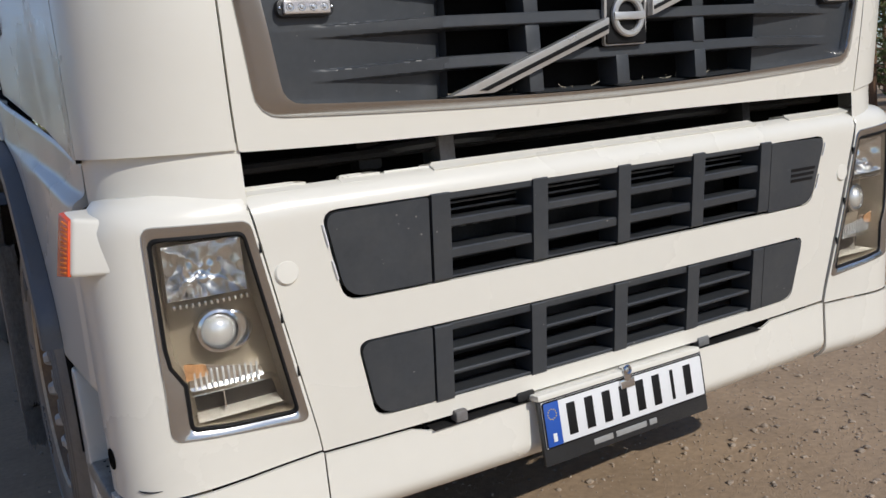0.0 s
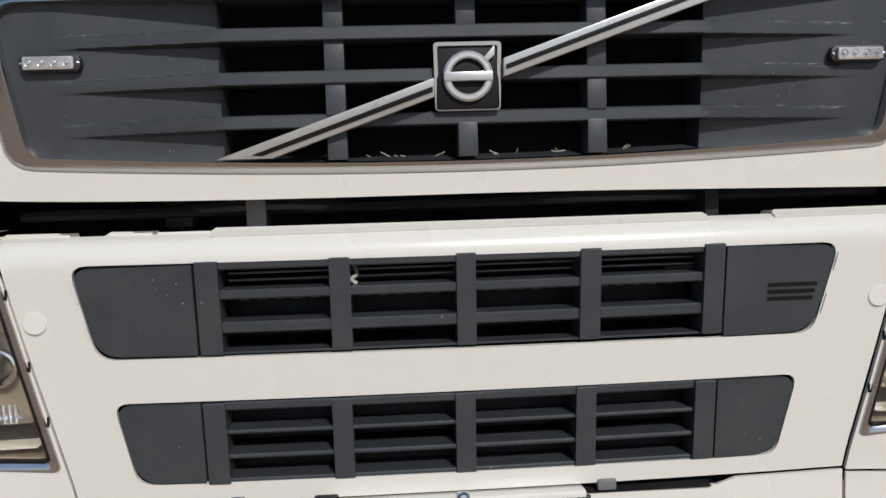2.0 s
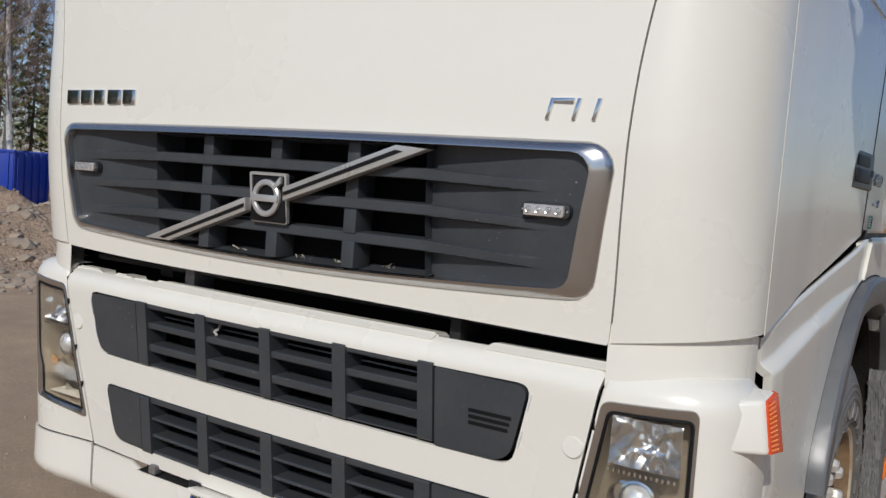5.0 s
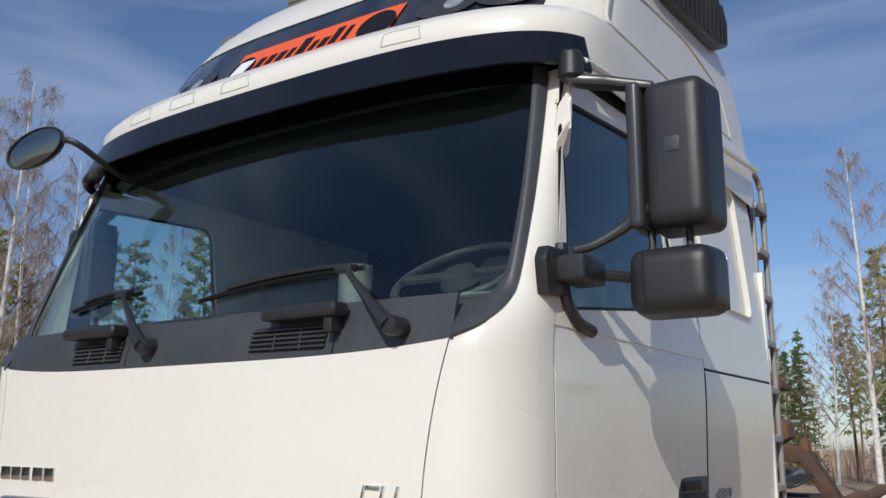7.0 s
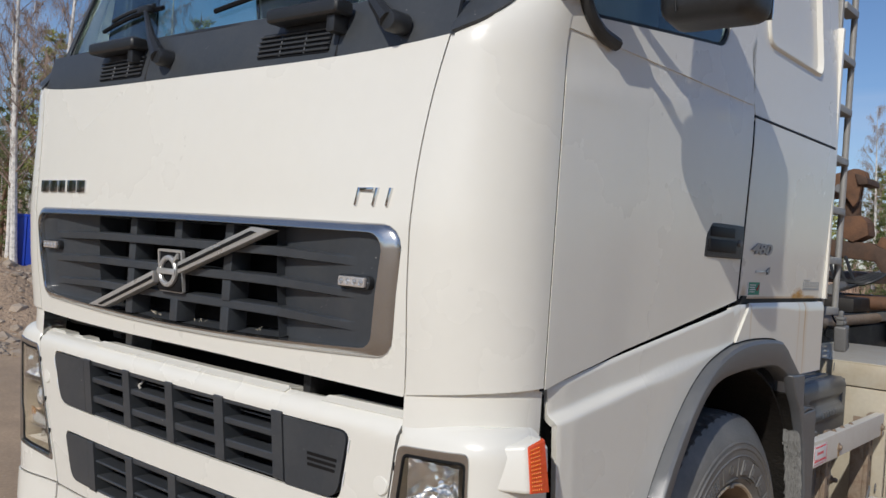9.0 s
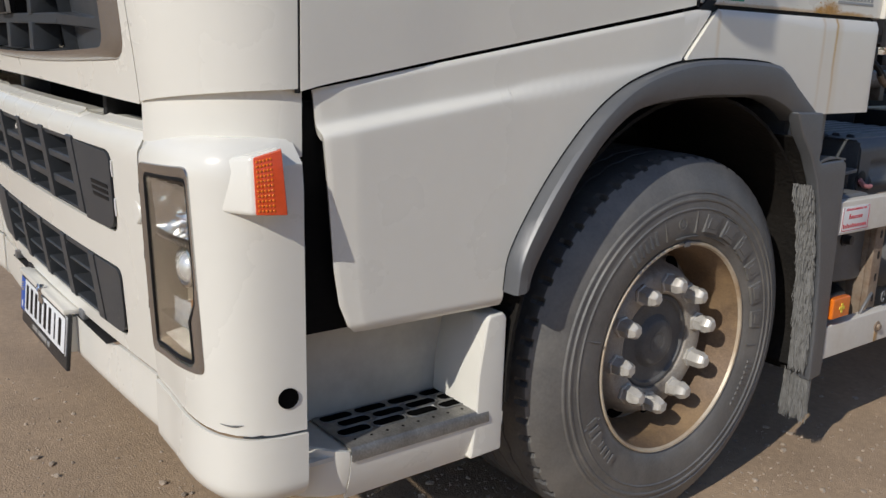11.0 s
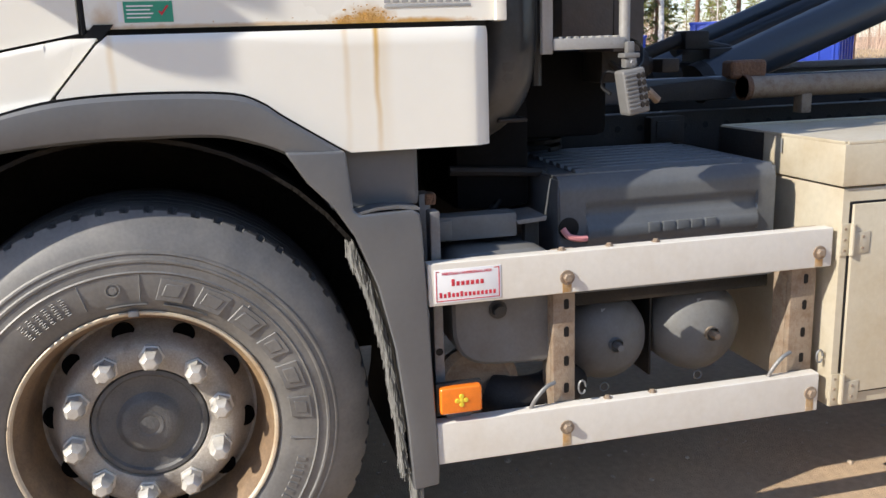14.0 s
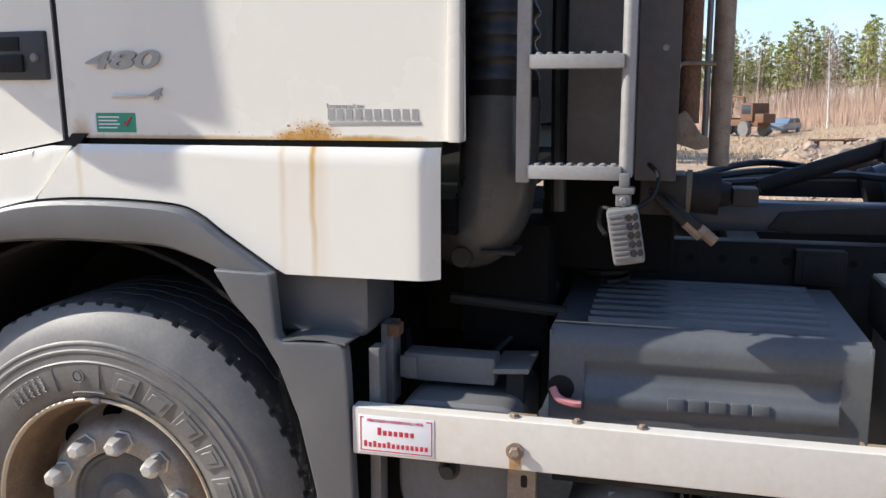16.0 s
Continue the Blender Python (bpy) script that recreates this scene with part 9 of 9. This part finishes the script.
def container(x, y, z, rot, L=6.0, W=2.4, H=2.3):
    c = group("blue_container", None, "blue steel roll-off container with ribbed sides", "container")
    part("floor_pan", box(-L / 2, L / 2, -W / 2, W / 2, 0.12, 0.22, 0.02), CBLUE, c)
    for s in (-1, 1):
        part("side_wall", box(-L / 2, L / 2, s * W / 2 - 0.03, s * W / 2 + 0.03, 0.2, H, 0.01), CBLUE, c)
        part("top_rail", box(-L / 2 - 0.05, L / 2 + 0.05, s * W / 2 - 0.07, s * W / 2 + 0.07, H - 0.06, H + 0.06, 0.02), CBLUE, c)
        part("end_wall", box(s * L / 2 - 0.03, s * L / 2 + 0.03, -W / 2, W / 2, 0.2, H, 0.01), CBLUE, c)
        for k in range(11):
            xx = -L / 2 + 0.2 + k * (L - 0.4) / 10
            part("rib", box(xx - 0.05, xx + 0.05, s * (W / 2 + 0.03) - 0.05, s * (W / 2 + 0.03) + 0.05, 0.15, H - 0.05, 0.01), CBLUE, c)
        for k in range(5):
            yy = -W / 2 + 0.2 + k * (W - 0.4) / 4
            part("end_rib", box(s * (L / 2 + 0.03) - 0.05, s * (L / 2 + 0.03) + 0.05, yy - 0.05, yy + 0.05, 0.15, H - 0.05, 0.01), CBLUE, c)
        part("skid", box(-L / 2, L / 2, s * 0.5 - 0.05, s * 0.5 + 0.05, 0.0, 0.14, 0.01), DSTEEL, c)
    part("notice", box(0.9, 1.5, -W / 2 - 0.09, -W / 2 - 0.08, 1.3, 1.7, 0.002), STICKGREEN, c, "green notice with plain bar")
    part("notice_bar", box(1.0, 1.35, -W / 2 - 0.096, -W / 2 - 0.088, 1.45, 1.55, 0.002), WHITE, c)
    c.matrix_basis = Matrix.Translation((x, y, z)) @ Matrix.Rotation(radians(rot), 4, 'Z')
    return c


def spot(az, d, eye):
    return eye[0] + d * math.sin(radians(az)), eye[1] + d * math.cos(radians(az))


conts = []
for az, d, eye, rot in ((-61.9, 38, (1.9, -1.6), 28), (-50.0, 40, (0.7, -1.55), 40), (-58.0, 52, (3.1, 2.0), 25)):
    x, y = spot(az, d, eye)
    z = ground_h(x, y)
    conts.append(tagged(container(x, y, z, rot, L=4.8 if d < 39 else 6.0, H=1.05 if eye[1] > 0 else 2.15 if d < 39 else 2.3), group="blue containers along the yard's edge"))

# ---- heaps, pipes and far things ----
HEAP = mat("heap_soil", (0.34, 0.245, 0.17), 0.95, var=0.35, scale=2.2, bump=0.7, bscale=14, dirt=(0.2, 0.15, 0.11), damt=0.7, dscale=1.5)
def heap_h(px, py, x, y, r, h, seed):
    q = math.hypot(px - x, py - y) / r
    n = noise.noise((px * 0.6, py * 0.6, seed)) * 0.35 + noise.noise((px * 2.2, py * 2.2, seed)) * 0.16 + noise.noise((px * 6.0, py * 6.0, seed)) * 0.05
    return ground_h(px, py) - 0.12 + h * max(0, 1 - q * q) ** 1.4 * (1 + n)


def heap(x, y, r, h, seed):
    bm = sheet(56, 56, lambda a, b: Vector((x + (2 * a - 1) * r, y + (2 * b - 1) * r, 0)))
    for v in bm.verts:
        v.co.z = heap_h(v.co.x, v.co.y, x, y, r, h, seed)
    return part("soil_heap", bm, HEAP, None, "brown heap of soil and stones", angle=60, category="heap")


HEAPS = []
for az, d, r, h, seed in ((-62.5, 16.5, 3.2, 1.2, 1), (-55, 25, 4.0, 0.6, 3), (-50, 31, 5.0, 0.5, 5)):
    x, y = spot(az, d, (1.9, -1.6))
    HEAPS.append((x, y, r, h, seed))
    tagged(heap(*HEAPS[-1]), group="heaps along the yard")
bm_v, bm_f = [], []
for k in range(2600):
    az, d = rng.uniform(-69, -48), rng.uniform(11, 26)
    x, y = spot(az, d, (1.9, -1.6))
    r = min(0.16, rng.paretovariate(1.8) * 0.028)
    z = max([ground_h(x, y)] + [heap_h(x, y, *q) for q in HEAPS])
    b0 = len(bm_v)
    for v in iv:
        j = 1 + rng.uniform(-0.25, 0.25)
        bm_v.append((x + v.x * r * j, y + v.y * r * j, z + v.z * r * 0.6 * j))
    bm_f += [[b0 + i for i in f] for f in if_]
me = bpy.data.meshes.new("rubble")
me.from_pydata(bm_v, [], bm_f)
me.materials.append(STONE)
tagged(new("rubble", me), "grey-brown rubble spread on and before the heaps", "rubble", "", "stuff")
CONC = mat("pale_concrete", (0.48, 0.46, 0.42), 0.85, var=0.15, scale=3, bump=0.3, bscale=30, dirt=(0.3, 0.26, 0.2), damt=0.5)
x, y = spot(-60.5, 15.5, (1.9, -1.6))
part("concrete_post", moved(tube([(-2.2, 0, 0.13), (2.2, 0, 0.16)], 0.13, 12), Matrix.Translation((x, y, ground_h(x, y))) @ Matrix.Rotation(radians(30), 4, 'Z')), CONC, None, "pale concrete post lying on the gravel", category="post")
x, y = spot(-49.0, 19.5, (0.7, -1.55))
part("concrete_post", moved(tube([(-2.5, 0, 0.13), (1.2, 0, 0.14)], 0.14, 12), Matrix.Translation((x, y, ground_h(x, y))) @ Matrix.Rotation(radians(35), 4, 'Z')), CONC, None, "pale concrete post lying on the gravel", category="post")
x, y = spot(-48.2, 18.5, (0.7, -1.55))
part("rusty_hoop", moved(lathe([(0.42, 0.05), (0.45, 0.05), (0.45, -0.05), (0.42, -0.05), (0.42, 0.05)], 'y', (0, 0, 0.44), 32), Matrix.Translation((x, y, ground_h(x, y))) @ Matrix.Rotation(radians(60), 4, 'Z')), RUST, None, "rusty steel hoop standing on the gravel", category="hoop")

# far vehicles on the clearing
CARP = mat("car_paint", (0.16, 0.21, 0.27), 0.25, var=0.05, coat=0.6)
CGL = mat("car_glass", (0.03, 0.04, 0.05), 0.05, var=0.05)
x, y = spot(-83.3, 97, (2.93, 2.76))
car = group("parked_car", None, "grey-blue estate car parked on the clearing", "car")
body = prism([(-2.25, 0.35), (-2.25, 0.80), (-2.1, 0.95), (-1.3, 1.02), (-0.6, 1.55), (1.5, 1.58), (2.1, 1.05), (2.25, 0.9), (2.25, 0.35)], 'y', -0.88, 0.88, 0.08, 3)
part("body", body, CARP, car)
part("windscreen", prism([(-1.22, 1.06), (-0.64, 1.50), (-0.56, 1.50), (-1.1, 1.06)], 'y', -0.75, 0.75), CGL, car)
for s in (-1, 1):
    part("side_glass", prism([(-1.0, 1.07), (-0.55, 1.48), (1.4, 1.50), (1.85, 1.08)], 'y', s * 0.885 - 0.004, s * 0.885 + 0.004), CGL, car)
    for xx in (-1.4, 1.4):
        part("wheel", lathe([(0, 0.1), (0.2, 0.1), (0.32, 0.08), (0.33, 0), (0.32, -0.1), (0, -0.1)], 'y', (xx, s * 0.82, 0.33), 20), RUBBER, car)
    part("headlight", box(-2.27, -2.2, s * 0.6 - 0.15, s * 0.6 + 0.15, 0.7, 0.85, 0.02), CHROME, car)
car.matrix_basis = Matrix.Translation((x, y, ground_h(x, y))) @ Matrix.Rotation(radians(150), 4, 'Z')
x, y = spot(-86.0, 92, (2.93, 2.76))
fw = group("forest_machine", None, "rusty forestry machine with crane parked on the clearing", "machine")
part("machine_frame", box(-3.0, 3.0, -0.6, 0.6, 0.8, 1.3, 0.05), RUST, fw)
part("machine_cab", bevelled(box(1.2, 2.6, -0.8, 0.8, 1.2, 2.6, 0), 0.1, 2), RUST, fw)
for s in (-1, 1):
    part("cab_window", box(1.4, 2.4, s * 0.81 - 0.01, s * 0.81 + 0.01, 1.75, 2.45, 0.02), CGL, fw)
part("cab_window", box(1.18, 1.21, -0.65, 0.65, 1.75, 2.45, 0.01), CGL, fw)
part("machine_bonnet", bevelled(box(2.6, 3.6, -0.6, 0.6, 1.1, 1.8, 0), 0.1, 2), RUST, fw)
part("crane_jib", tube([(-2.2, 0, 2.2), (-2.3, 0, 1.5)], 0.07, 8), BARK, fw)
part("bunk", box(-3.0, -0.2, -0.75, 0.75, 1.25, 1.4, 0.03), BARK, fw)
for xx in (-2.2, -0.8, 2.0):
    for s in (-1, 1):
        part("wheel", lathe([(0, 0.2), (0.35, 0.2), (0.6, 0.15), (0.62, 0), (0.6, -0.2), (0, -0.2)], 'y', (xx, s * 0.95, 0.62), 20), RUBBER, fw)
part("crane_mast", tube([(0.6, 0, 1.2), (0.6, 0, 3.0)], 0.12, 10), RUST, fw)
part("crane_boom", tube([(0.6, 0, 3.0), (-1.6, 0, 3.3), (-2.2, 0, 2.2)], 0.1, 8), RUST, fw)
for xx in (-2.8, -1.6, -0.4):
    for s in (-1, 1):
        part("stake", tube([(xx, s * 0.6, 1.2), (xx, s * 0.75, 2.6)], 0.06, 6), RUST, fw)
fw.matrix_basis = Matrix.Translation((x, y, ground_h(x, y))) @ Matrix.Rotation(radians(35), 4, 'Z') @ Matrix.Scale(1.25, 4)
TIMBER = mat("pale_timber", (0.62, 0.55, 0.45), 0.7, var=0.15, scale=4, per=0.15)
x, y = spot(-80.0, 31, (2.93, 2.76))
pile = group("timber_stack", None, "stack of pale sawn timber on the ground", "timber")
for k in range(10):
    for j in range(3):
        part("board", box(-1.8 + 0.1 * (k % 3), 1.8 - 0.08 * j, -0.9 + k * 0.18, -0.74 + k * 0.18, 0.05 + j * 0.09, 0.13 + j * 0.09, 0.004), TIMBER, pile)
pile.matrix_basis = Matrix.Translation((x, y, ground_h(x, y))) @ Matrix.Rotation(radians(15), 4, 'Z')
for az in (-80.6, -78.6):
    x, y = spot(az, 40, (2.93, 2.76))
    tr = group("trestle", None, "brown wooden trestle with plank top", "trestle")
    part("plank", box(-0.9, 0.9, -0.2, 0.2, 0.62, 0.70, 0.01), BARK, tr)
    for xx in (-0.6, 0.6):
        part("leg", box(xx - 0.06, xx + 0.06, -0.16, 0.16, -0.05, 0.62, 0.01), BARK, tr)
    tr.matrix_basis = Matrix.Translation((x, y, ground_h(x, y))) @ Matrix.Rotation(radians(100), 4, 'Z')
    tagged(tr, group="trestles on the clearing")
